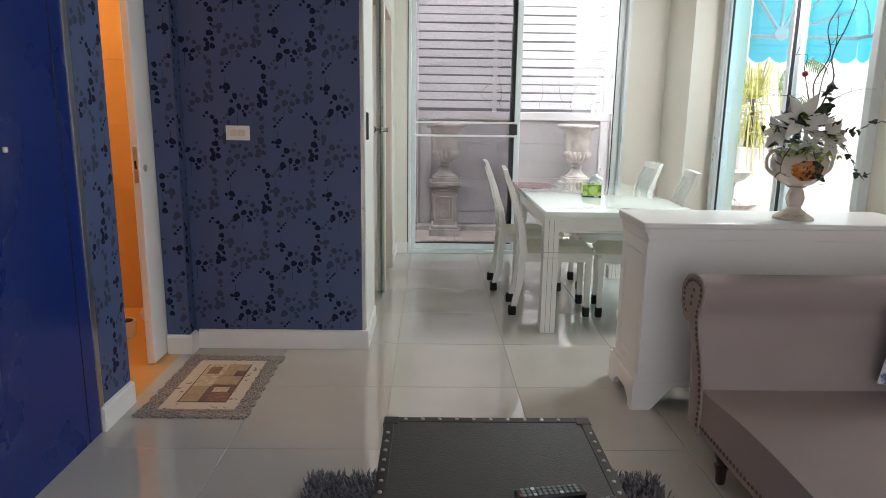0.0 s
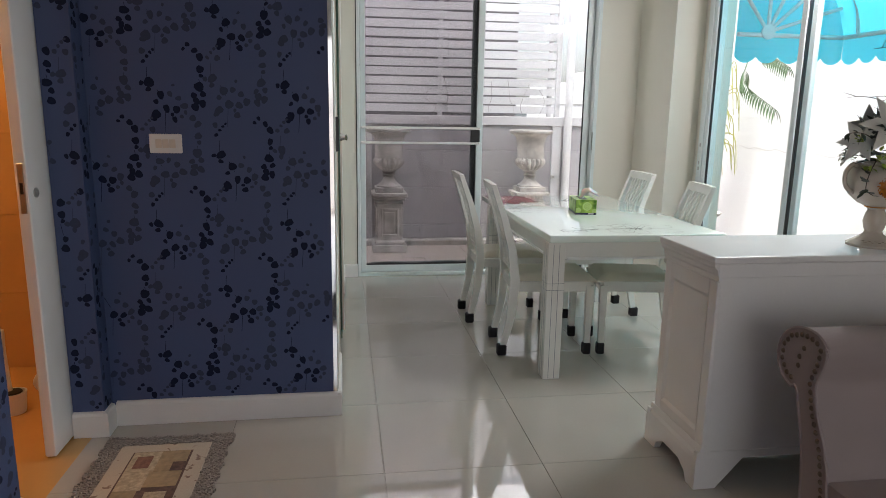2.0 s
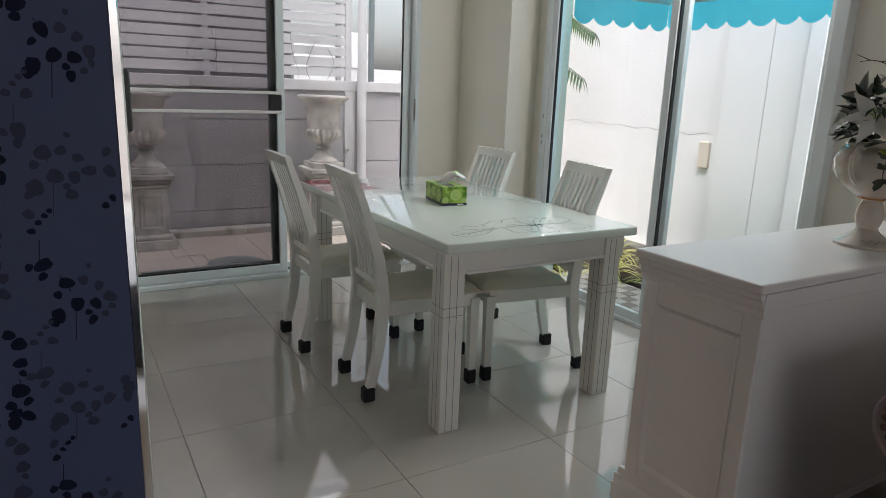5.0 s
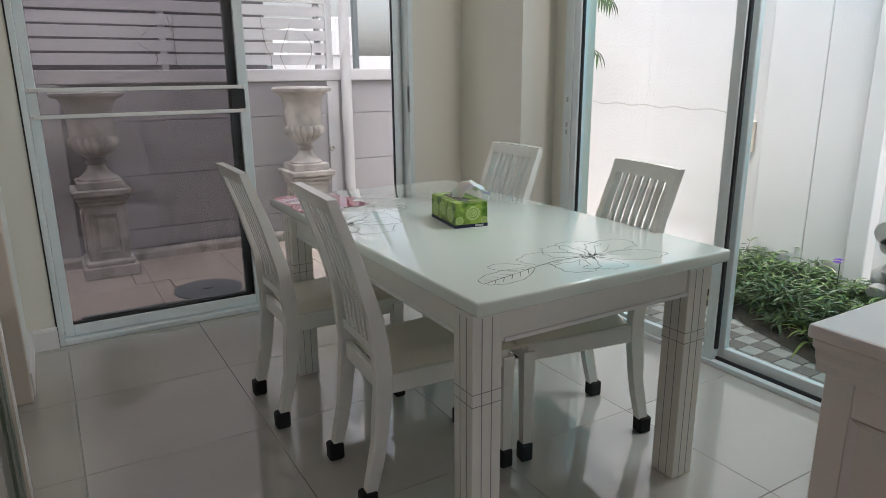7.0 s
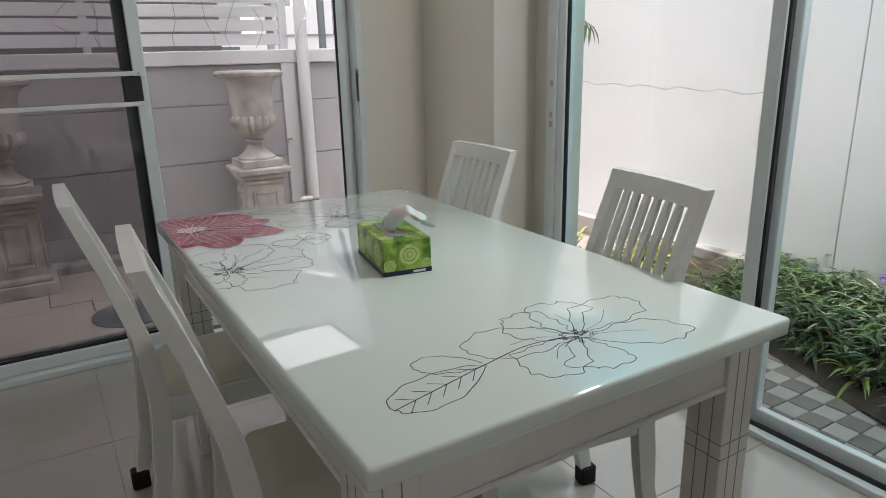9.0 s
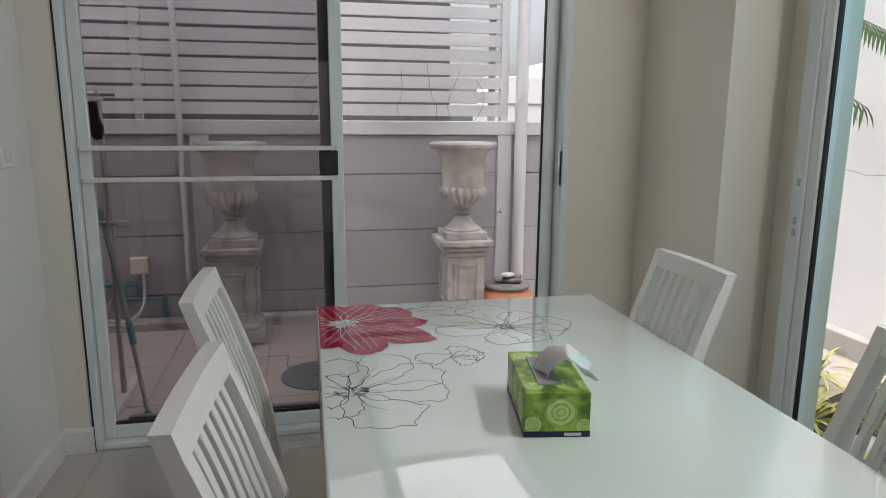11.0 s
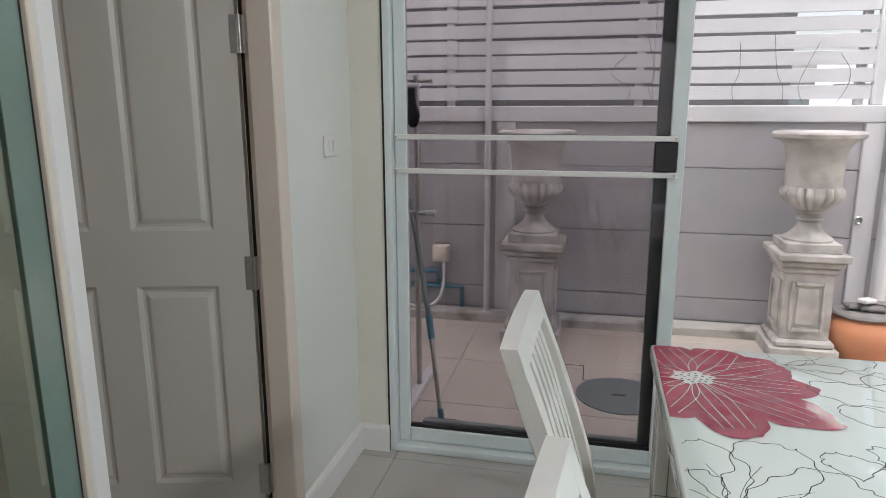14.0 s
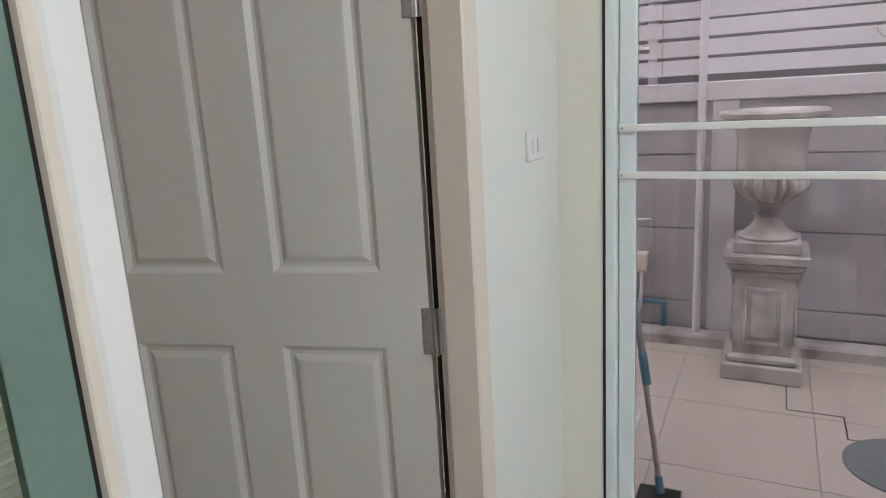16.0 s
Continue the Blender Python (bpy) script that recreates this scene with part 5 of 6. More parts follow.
# seams and small fittings on the blue wall
structure("trim_seam", block(XL, XL + 0.0015, 2.770, 2.776, 0.0, H), BLACK, "dark joint between blue panels")
solo("wall_hook", block(XL, XL + 0.014, 2.432, 2.446, 1.172, 1.190, 0.003), WHITE, "small white hook on the blue panel", "hook")
hf = thing("floor_vent", "blue framed vent low on the blue panel", "vent", (XL, 2.2, 0.24))
part("frame", block(XL, XL + 0.010, 2.06, 2.285, 0.23, 0.51, 0.003), BLUE, hf)
for k in range(5):
    part("slat", block(XL + 0.010, XL + 0.013, 2.085, 2.26, 0.26 + 0.045 * k, 0.285 + 0.045 * k, 0.001), BLUE, hf)

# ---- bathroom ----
# the warm lamp's orange is mixed into the tile colour as well
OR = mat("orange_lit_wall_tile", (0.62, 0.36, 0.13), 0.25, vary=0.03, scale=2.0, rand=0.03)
structure("wall_bath_far", block(-2.62, -2.5, 2.2, 4.9, -0.007, H), OR, "bathroom wall with lamp orange put into its tan colour")
structure("wall_bath_north", block(-2.5, XL - 0.12, 4.62, 4.74, -0.007, H), OR, "bathroom wall with lamp orange put into its tan colour")
structure("wall_bath_south", block(-2.5, XL - 0.12, 2.2, 2.32, -0.007, H), OR, "bathroom wall with lamp orange put into its tan colour")
structure("floor_bath", block(-2.62, XL - 0.005, 2.2, 4.75, -0.0065, 0.0006), OR, "bathroom floor tiles with lamp orange put into their tan colour")
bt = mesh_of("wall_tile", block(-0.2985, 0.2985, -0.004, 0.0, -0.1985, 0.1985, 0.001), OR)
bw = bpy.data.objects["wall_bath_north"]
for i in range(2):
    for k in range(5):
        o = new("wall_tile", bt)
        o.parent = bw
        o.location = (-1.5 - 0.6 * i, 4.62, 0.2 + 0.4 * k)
leafb = thing("bathroom_door", "white sliding bathroom door with a steel strike and ring pull", "door", (-1.23, 3.9, 0), kind="structure")
part("leaf", block(-1.192, -1.1515, 3.60, 4.40, 0.008, 2.08, 0.004), WHITE, leafb)
part("strike", block(-1.182, -1.162, 3.5985, 3.601, 0.95, 1.13, 0.001), STEEL, leafb)
part("strike_hole", block(-1.177, -1.167, 3.597, 3.5988, 1.02, 1.06), BLACK, leafb)
part("ring_pull", moved(lathe([(0.018, 0), (0.018, 0.005), (0.012, 0.007), (0.011, 0.003)], 18), pose(-1.1515, 3.655, 1.02, 0, 90, 0)), STEEL, leafb, "dark round ring pull", True)
brush = thing("toilet_brush", "cream toilet brush in a round holder on the bathroom floor", "toilet brush", (-1.50, 4.05, 0))
part("holder", lathe([(0.045, 0), (0.048, 0.01), (0.055, 0.09), (0.057, 0.095), (0.050, 0.095), (0.046, 0.02)], 22, (-1.50, 4.05, 0.0006)), WHITE, brush, "", True)
part("handle", moved(lathe([(0.012, 0.02), (0.012, 0.28), (0.018, 0.36), (0.018, 0.38), (0.01, 0.385)], 14), pose(-1.505, 4.05, 0, 0, -3, 0)), WHITE, brush, "", True)
part("collar", lathe([(0.040, 0.094), (0.036, 0.10), (0.012, 0.104)], 18, (-1.50, 4.05, 0)), BLACK, brush)
tap = thing("bathroom_bidet_hose", "white bidet hose end by the bathroom floor", "bidet hose", (-1.36, 4.05, 0))
part("hose", sweep(spline([(-1.37, 4.1, 0.005), (-1.36, 4.08, 0.06), (-1.40, 4.06, 0.13), (-1.36, 4.05, 0.20), (-1.37, 4.05, 0.26)], 6), 0.016, 8), WHITE, tap, "", True)
lamp = new("bathroom_lamp", bpy.data.lights.new("bathroom_lamp", "POINT"))
lamp.data.energy, lamp.data.color, lamp.data.shadow_soft_size = 10.5, (1.0, 0.62, 0.28), 0.12
lamp.location = (-1.75, 3.5, 2.4)

# ---- door mat ----
MATB = mat("braided_grey_border", (0.32, 0.285, 0.26), 0.95, vary=0.5, scale=120, bump=0.8, bscale=160)
MATC = mat("cream_floral_band", (0.52, 0.46, 0.38), 0.95, vary=0.15, scale=30, bump=0.4, bscale=200, second=(0.24, 0.17, 0.14), blend=(0.33, 0.38))
PAT = [mat("tan_patch", (0.36, 0.27, 0.17), 0.95, vary=0.2, scale=40, bump=0.3), mat("brown_patch", (0.15, 0.095, 0.08), 0.95, vary=0.4, scale=50, bump=0.3), mat("beige_patch", (0.46, 0.38, 0.27), 0.95, vary=0.25, scale=60, bump=0.3), mat("rust_patch", (0.24, 0.12, 0.09), 0.95, vary=0.4, scale=50, bump=0.3)]
mt = thing("door_mat", "cream and brown patchwork door mat with a braided grey border", "mat", (-0.79, 3.40, 0))
M0, M1, N0, N1 = -1.005, -0.508, 2.985, 3.730
b = bmesh.new()
rng = random.Random(2)
for i in range(60):
    for e in range(4):
        f = i / 60
        p = [(M0 + (M1 - M0) * f, N0), (M1, N0 + (N1 - N0) * f), (M1 - (M1 - M0) * f, N1), (M0, N1 - (N1 - N0) * f)][e]
        dx, dy = [(0, 1), (-1, 0), (0, -1), (1, 0)][e]
        for k in range(4):
            o = 0.014 + k * 0.017 + rng.uniform(-.002, .002) + 0.007 * math.sin(i * 0.9 + e)
            c = (p[0] + dx * o, p[1] + dy * o)
            a = 0.011
            block(c[0] - a * (0.55 if dx else 0.42), c[0] + a * (0.55 if dx else 0.42), c[1] - a * (0.55 if dy else 0.42), c[1] + a * (0.55 if dy else 0.42), 0.002, 0.010 + rng.uniform(0, .003), bm=b)
tagged(part("braid", b, MATB, mt, "braided grey border"), kind="")
part("backing", block(M0 + 0.01, M1 - 0.01, N0 + 0.01, N1 - 0.01, 0.0005, 0.006, 0.002), MATB, mt)
part("floral_band", block(M0 + 0.078, M1 - 0.078, N0 + 0.078, N1 - 0.078, 0.004, 0.0105, 0.002), MATC, mt)
ix0, ix1, iy0, iy1 = M0 + 0.145, M1 - 0.145, N0 + 0.155, N1 - 0.145
part("centre_edge", block(ix0 - 0.008, ix1 + 0.008, iy0 - 0.008, iy1 + 0.008, 0.0095, 0.0112, 0.001), PAT[1], mt)
for k, (a, c, e, f, m) in enumerate(((0, .4, 0, .38, 0), (.4, 1, 0, .42, 1), (.55, 1, 0, .2, 3), (0, .45, .38, .66, 2), (.45, 1, .42, .66, 0), (0, .5, .66, 1, 2), (.5, 1, .66, 1, 0), (.1, .38, .72, .92, 3), (.55, .9, .22, .34, 2), (0.78, 1, .66, .8, 1))):
    part("patch", block(ix0 + (ix1 - ix0) * a, ix0 + (ix1 - ix0) * c, iy0 + (iy1 - iy0) * e, iy0 + (iy1 - iy0) * f, 0.011, 0.0122 + 0.0004 * k, 0.0005), PAT[m], mt)


# ---- yard behind the north door ----
ZG = -0.16
structure("ground", block(-400, 400, -400, 400, -0.60, -0.32), SOIL, "bare earth beyond the garden walls")
yard = structure("pavement_yard", block(-2.7, 4.4, 6.65, 8.60, -0.30, ZG - 0.006), KERB, "buff tiled yard floor with dark joints")
yt = mesh_of("yard_tile", block(-0.298, 0.298, -0.298, 0.298, -0.006, 0.0, 0.0015), YTILE)
for i in range(-5, 7):
    for j in range(4):
        o = new("yard_tile", yt)
        o.parent = yard
        o.location = (0.36 + 0.6 * i, 6.96 + 0.6 * j, ZG)
structure("doorstep", block(0.03, 2.05, 6.60, 6.66, -0.30, -0.03, 0.004), KERB, "grey concrete sill under the door")
structure("kerb", block(-2.7, 4.4, 8.575, 8.72, -0.30, ZG + 0.065, 0.012), KERB, "stained concrete kerb along the yard wall")
mh = thing("manhole_cover", "round dark iron manhole cover in the yard floor", "manhole cover", (0.97, 7.53, ZG))
part("cover", lathe([(0.225, 0), (0.225, 0.006), (0.21, 0.009)], 40, (0.97, 7.53, ZG)), ALUD, mh, "", True)
part("lift_hole", block(0.93, 1.0, 7.51, 7.53, ZG + 0.009, ZG + 0.011), BLACK, mh)
b = block(0.55, 0.78, 7.905, 7.912, ZG, ZG + 0.0012)
block(0.775, 0.782, 7.70, 7.912, ZG, ZG + 0.0012, bm=b)
block(0.55, 0.557, 7.905, 8.20, ZG, ZG + 0.0012, bm=b)
block(0.775, 0.83, 7.698, 7.705, ZG, ZG + 0.0012, bm=b)
structure("trim_cover_joint", b, BLACK, "dark joint of a floor cover")
solo("floor_drain", block(0.05, 0.20, 6.90, 7.08, ZG, ZG + 0.004, 0.001), BLACK, "dark square floor drain in the yard", "drain")

wall = structure("wall_yard", block(-2.7, 4.4, 8.745, 8.86, -0.30, 1.215), YWALL, "grey panelled concrete yard wall")
ZJ = (-0.095, 0.065, 0.500, 0.924, 1.212)
for a, c in zip(ZJ, ZJ[1:]):
    for x0, x1 in ((-2.7, 0.135), (0.265, 2.365), (2.475, 4.4)):
        part("wall_panel", block(x0, x1, 8.72, 8.745, a + 0.003, c - 0.003, 0.002), YWALL, wall)
for x0, x1, m in ((0.135, 0.265, YBEAM), (2.365, 2.475, YBEAM)):
    part("wall_column", block(x0, x1, 8.695, 8.76, -0.095, 1.212, 0.004), m, wall)
part("beam", block(-2.7, 4.4, 8.690, 8.87, 1.212, 1.315, 0.006), YBEAM, wall)
fence = thing("slat_fence", "white horizontal slat fence on top of the yard wall", "fence", (0.8, 8.78, 1.315))
rng = random.Random(6)
slats = [mesh_of("slat", block(-w / 2, w / 2, -0.011, 0.011, -0.0415, 0.0415, 0.002), SLAT) for w in (1.27, 1.27)]
for k in range(19):
    z = 1.393 + 0.1015 * k
    for i in range(4):
        o = new("slat", slats[i % 2])
        o.parent = fence
        o.location = Vector((-2.05 + 1.272 * i, 8.775 + rng.uniform(-0.006, 0.006), z + rng.uniform(-0.004, 0.004))) - origin(fence)
        o.rotation_euler = (rng.uniform(-0.05, 0.05), rng.uniform(-0.002, 0.002), 0)
for x in (-2.6, -1.4, -0.2, 1.05, 2.34):
    part("fence_post", block(x - 0.025, x + 0.025, 8.79, 8.83, 1.315, 3.3, 0.003), YBEAM, fence)
part("end_post", block(2.395, 2.455, 8.74, 8.80, 1.315, 3.3, 0.004), SLAT, fence)
# near-black on purpose: it supplies the shade between the fence slats
BACKING = mat("dark_slat_backing", (0.11, 0.105, 0.11), 0.9, vary=0.2, scale=2.0, bump=0.3)
# translucent roof sheet over the yard; the gap above the fence lets the sky in
ROOF = bpy.data.materials.new("milky_roof_sheet")
ROOF.use_nodes = True
rn, rl = ROOF.node_tree.nodes, ROOF.node_tree.links
rt = rn.new("ShaderNodeBsdfTranslucent")
rt.inputs["Color"].default_value = (0.97, 0.97, 0.97, 1)
rn["Principled BSDF"].inputs["Base Color"].default_value = (0.50, 0.51, 0.52, 1)
rn["Principled BSDF"].inputs["Roughness"].default_value = 0.5
rx = rn.new("ShaderNodeMixShader")
rx.inputs["Fac"].default_value = 0.95
rl.new(rn["Principled BSDF"].outputs[0], rx.inputs[1])
rl.new(rt.outputs[0], rx.inputs[2])
rl.new(rx.outputs[0], rn["Material Output"].inputs["Surface"])
canopy = structure("yard_roof", block(-2.7, 2.30, 6.62, 8.62, 3.30, 3.306), ROOF, "milky translucent roof sheet over the yard")
for x in (-1.6, -0.3, 1.0, 2.26):
    part("rafter", block(x - 0.025, x + 0.025, 6.62, 8.62, 3.24, 3.298, 0.003), SLAT, canopy)
# an unseen taller wall added behind the slats, dark so their gaps darken
structure("wall_slat_backing", block(-6.0, 2.35, 10.4, 10.55, -0.3, 5.0), BACKING, "unseen dark wall added behind the slats to darken their gaps")
pipe = thing("wall_pipe", "slim white pipe on the yard wall", "pipe", (0.085, 8.67, ZG))
part("tube", moved(lathe([(0.021, 0), (0.021, 3.4)], 14), pose(0.085, 8.655, ZG)), SLAT, pipe, "", True)
part("foot_collar", lathe([(0.032, 0), (0.032, 0.03), (0.022, 0.04)], 16, (0.085, 8.655, ZG)), SLAT, pipe, "", True)
dp = thing("downpipe", "stout white downpipe beside the yard wall", "pipe", (2.52, 8.62, ZG))
part("tube", moved(lathe([(0.046, 0), (0.046, 3.4)], 18), pose(2.525, 8.63, ZG)), SLAT, dp, "", True)
part("tie_wire", sweep(spline([(2.47, 8.62, 1.36), (2.50, 8.57, 1.48), (2.56, 8.58, 1.55), (2.58, 8.64, 1.60)], 5), 0.003, 6), STEEL, dp)
part("wall_ring", moved(lathe([(0.020, 0), (0.026, 0.010), (0.020, 0.018), (0.010, 0.01)], 16), pose(2.385, 8.695, 0.62, 90)), STEEL, dp, "", True)
vines = thing("dry_vine", "thin dry vine stems hanging on the slat fence", "vine", (1.6, 8.76, 1.33))
for x in (0.95, 1.15, 1.62, 1.90, 2.02, 2.2):
    pts = [(x, 8.757, 1.32), (x + rng.uniform(-.06, .06), 8.752, 1.42), (x + rng.uniform(-.1, .1), 8.75, 1.52), (x + rng.uniform(-.1, .1), 8.755, 1.60 + rng.uniform(0, .15))]
    part("stem", sweep(spline(pts, 5), 0.0016, 5), TWIG, vines)


def urn(x, y):
    ped = thing("pedestal", "weathered grey cast-stone pedestal with recessed panels", "pedestal", (x, y, ZG), "stone pedestals in the yard")
    part("base", block(x - 0.185, x + 0.185, y - 0.185, y + 0.185, ZG, ZG + 0.085, 0.006), STONE, ped)
    part("base_moulding", block(x - 0.165, x + 0.165, y - 0.165, y + 0.165, ZG + 0.085, ZG + 0.13, 0.014), STONE, ped)
    part("shaft", block(x - 0.135, x + 0.135, y - 0.135, y + 0.135, ZG + 0.13, 0.37, 0.004), STONE, ped)
    for r in range(4):
        m = Matrix.Translation((x, y, 0)) @ Matrix.Rotation(r * math.pi / 2, 4, "Z")
        b = bmesh.new()
        for a in ((-0.095, -0.075, 0.02, 0.32), (0.075, 0.095, 0.02, 0.32), (-0.075, 0.075, 0.02, 0.042), (-0.075, 0.075, 0.298, 0.32)):
            block(a[0], a[1], -0.150, -0.134, a[2], a[3], 0.005, bm=b)
        block(-0.058, 0.058, -0.143, -0.134, 0.060, 0.280, 0.004, bm=b)
        part("panel", moved(b, m), STONE, ped)
    part("cap_moulding", block(x - 0.155, x + 0.155, y - 0.155, y + 0.155, 0.37, 0.41, 0.012), STONE, ped)
    part("cap_moulding", block(x - 0.172, x + 0.172, y - 0.172, y + 0.172, 0.41, 0.445, 0.010), STONE, ped)
    part("cap", block(x - 0.192, x + 0.192, y - 0.192, y + 0.192, 0.445, 0.490, 0.008), STONE, ped)
    u = thing("stone_urn", "weathered stone garden urn with a fluted bowl, on its pedestal", "urn", (x, y, 0.490), "stone urns in the yard")
    part("plinth", block(x - 0.15, x + 0.15, y - 0.15, y + 0.15, 0.490, 0.545, 0.005), STONE, u)
    part("foot", lathe([(0.135, 0), (0.137, 0.012), (0.125, 0.022), (0.105, 0.035), (0.075, 0.065), (0.060, 0.095), (0.058, 0.112), (0.072, 0.120), (0.074, 0.132), (0.062, 0.140), (0.055, 0.152), (0.070, 0.165), (0.076, 0.176)], 32, (x, y, 0.545)), STONE, u, "", True)
    part("bowl", lathe([(0.070, 0.0), (0.105, 0.016), (0.140, 0.045), (0.168, 0.078), (0.173, 0.102), (0.165, 0.125), (0.150, 0.138)], 96, (x, y, 0.721), flute=(0.0, 0.128, 18, 0.20)), STONE, u, "fluted bowl", True)
    part("body", lathe([(0.148, 0.132), (0.150, 0.17), (0.152, 0.25), (0.157, 0.32), (0.168, 0.365), (0.196, 0.397), (0.226, 0.408), (0.240, 0.418), (0.243, 0.438), (0.230, 0.450), (0.185, 0.446), (0.125, 0.40), (0.120, 0.28)], 48, (x, y, 0.721)), STONE, u, "flared body and rolled rim", True)


urn(0.435, 8.355)
urn(2.025, 8.395)

TERRA = mat("terracotta", (0.50, 0.20, 0.095), 0.75, vary=0.12, scale=6, bump=0.2, bscale=60)
SLATEM = mat("grey_stone_slab", (0.20, 0.185, 0.175), 0.8, vary=0.2, scale=12, bump=0.4)
pot = thing("terracotta_jar", "rounded terracotta water jar with stones on its lid", "jar", (2.37, 8.38, ZG))
part("jar", lathe([(0.12, 0), (0.15, 0.03), (0.195, 0.11), (0.205, 0.17), (0.190, 0.225), (0.150, 0.258), (0.145, 0.272), (0.12, 0.272)], 36, (2.37, 8.38, ZG)), TERRA, pot, "", True)
part("lid", lathe([(0.165, 0.272), (0.170, 0.280), (0.160, 0.292), (0.10, 0.296)], 30, (2.37, 8.38, ZG)), SLATEM, pot, "grey stone lid", True)
for dx, dy, a, l, m in ((-0.03, 0, 12, 0.16, SLATEM), (0.05, 0.03, -20, 0.14, SLATEM), (0.0, -0.02, 40, 0.11, SLAT), (0.03, -0.03, -8, 0.13, SLATEM)):
    b = moved(block(-l / 2, l / 2, -0.03, 0.03, 0, 0.028, 0.008), pose(2.37 + dx, 8.38 + dy, ZG + 0.294 + 0.026 * abs(a) / 20, 0, rng.uniform(-8, 8), a))
    part("loose_stone", b, m, pot, "loose stone")

# service corner: outlet, pipes, mop and rack
PVC = mat("blue_pvc", (0.07, 0.22, 0.30), 0.4, vary=0.15, scale=20)
ob = thing("outlet_box", "cream outdoor outlet box with a grey cable", "outlet", (-0.25, 8.70, 0.32))
part("case", block(-0.31, -0.19, 8.665, 8.719, 0.235, 0.355, 0.006), CASING, ob)
part("lid", block(-0.305, -0.195, 8.655, 8.666, 0.25, 0.35, 0.003), CASING, ob)
part("cable", sweep(spline([(-0.23, 8.68, 0.235), (-0.225, 8.66, 0.10), (-0.25, 8.62, -0.02), (-0.36, 8.60, -0.09), (-0.52, 8.60, -0.06)], 6), 0.012, 8), SLAT, ob, "pale cable", True)
bp = thing("water_pipe", "blue plastic water pipes on the yard wall", "pipe", (-0.2, 8.69, 0.05))
part("pipe_run", sweep([(-0.75, 8.69, 0.055), (-0.20, 8.69, 0.055), (-0.10, 8.69, 0.055), (-0.10, 8.69, -0.09)], 0.017, 10), PVC, bp, "", True)
part("pipe_run", sweep([(-0.75, 8.69, 0.16), (-0.28, 8.69, 0.16), (-0.27, 8.69, 0.055)], 0.017, 10), PVC, bp, "", True)
mop = thing("mop", "long-handled mop leaning in the yard corner", "mop", (0.125, 7.05, ZG))
part("handle", sweep([(0.125, 7.05, ZG + 0.03), (0.02, 7.20, 0.38)], 0.011, 10), STEEL, mop, "", True)
part("grip", sweep([(0.035, 7.18, 0.33), (-0.105, 7.38, 0.86)], 0.014, 10), ALUD, mop, "", True)
part("sleeve", sweep([(0.060, 7.143, 0.22), (0.035, 7.18, 0.33)], 0.017, 10), PVC, mop, "blue sleeve", True)
part("tip", sweep([(0.13, 7.043, ZG + 0.002), (0.118, 7.06, ZG + 0.06)], 0.015, 10), PVC, mop)
rack = thing("clothes_rack", "steel clothes rack with plastic feet beside the door", "clothes rack", (-0.07, 7.35, ZG))
part("upright", sweep([(-0.06, 7.35, ZG + 0.02), (-0.06, 7.35, 1.46)], 0.014, 10), STEEL, rack, "", True)
part("foot", block(-0.085, -0.035, 7.10, 7.60, ZG, ZG + 0.05, 0.010), SLAT, rack)
part("cross_bar", sweep([(-0.55, 7.35, 0.80), (0.01, 7.35, 0.80)], 0.012, 10), STEEL, rack)
part("cross_bar", sweep([(-0.55, 7.35, 1.44), (0.02, 7.35, 1.44)], 0.012, 10), STEEL, rack)
part("end_cap", block(-0.02, 0.035, 7.335, 7.365, 0.785, 0.815, 0.004), SLAT, rack)
part("hanging_cloth", prism([(-0.112, 1.405), (-0.062, 1.405), (-0.058, 1.335), (-0.040, 1.275), (-0.052, 1.225), (-0.080, 1.215), (-0.102, 1.240), (-0.112, 1.320)], "y", 7.325, 7.352, bevel=0.006), BLACK, rack, "black glove hanging from the rack", True)
part("clip", block(-0.118, -0.036, 7.330, 7.350, 1.408, 1.426, 0.003), SLAT, rack)
part("brace", sweep([(-0.06, 7.35, 0.45), (-0.35, 7.35, ZG + 0.05)], 0.009, 8), STEEL, rack)

# ---- garden behind the east door ----
pave = structure("pavement_garden", block(2.75, 3.60, 2.4, 6.3, -0.30, ZG - 0.012), KERB, "checkered grey paving squares in mortar")
PL = mat("pale_paver", (0.42, 0.39, 0.35), 0.8, vary=0.12, scale=14, bump=0.5, bscale=90, rand=0.10)
PD = mat("dark_paver", (0.22, 0.195, 0.17), 0.8, vary=0.15, scale=14, bump=0.5, bscale=90, rand=0.12)
pm = [mesh_of("paver", block(-0.0485, 0.0485, -0.0485, 0.0485, -0.02, 0.0, 0.003), m) for m in (PL, PD)]
rng = random.Random(14)
for i in range(8):
    for j in range(37):
        o = new("paver", pm[(i + j) % 2])
        o.parent = pave
        o.location = (2.80 + 0.1 * i, 2.50 + 0.1 * j, ZG - 0.001 + rng.uniform(-0.002, 0.002))
structure("doorstep_garden", block(2.655, 2.75, 3.80, 5.72, -0.30, -0.06, 0.004), KERB, "grey concrete sill under the garden door")


def bed_edge(y):
    return min(3.62, max(3.12, 3.40 + 0.36 * (y - 4.9)))


b = bmesh.new()
nx, ny = 16, 60
g = []
for i in range(nx + 1):
    row = []
    for j in range(ny + 1):
        y = 2.4 + 4.25 * j / ny
        x = bed_edge(y) + (4.40 - bed_edge(y)) * i / nx
        row.append(b.verts.new((x, y, ZG + 0.002 + 0.08 * min(1, i / 6) + 0.03 * noise.noise((x * 6, y * 6, 0)))))
    g.append(row)
for i in range(nx):
    for j in range(ny):
        b.faces.new((g[i][j], g[i + 1][j], g[i + 1][j + 1], g[i][j + 1]))
structure("ground_bed", b, SOIL, "dark soil of the planting bed")
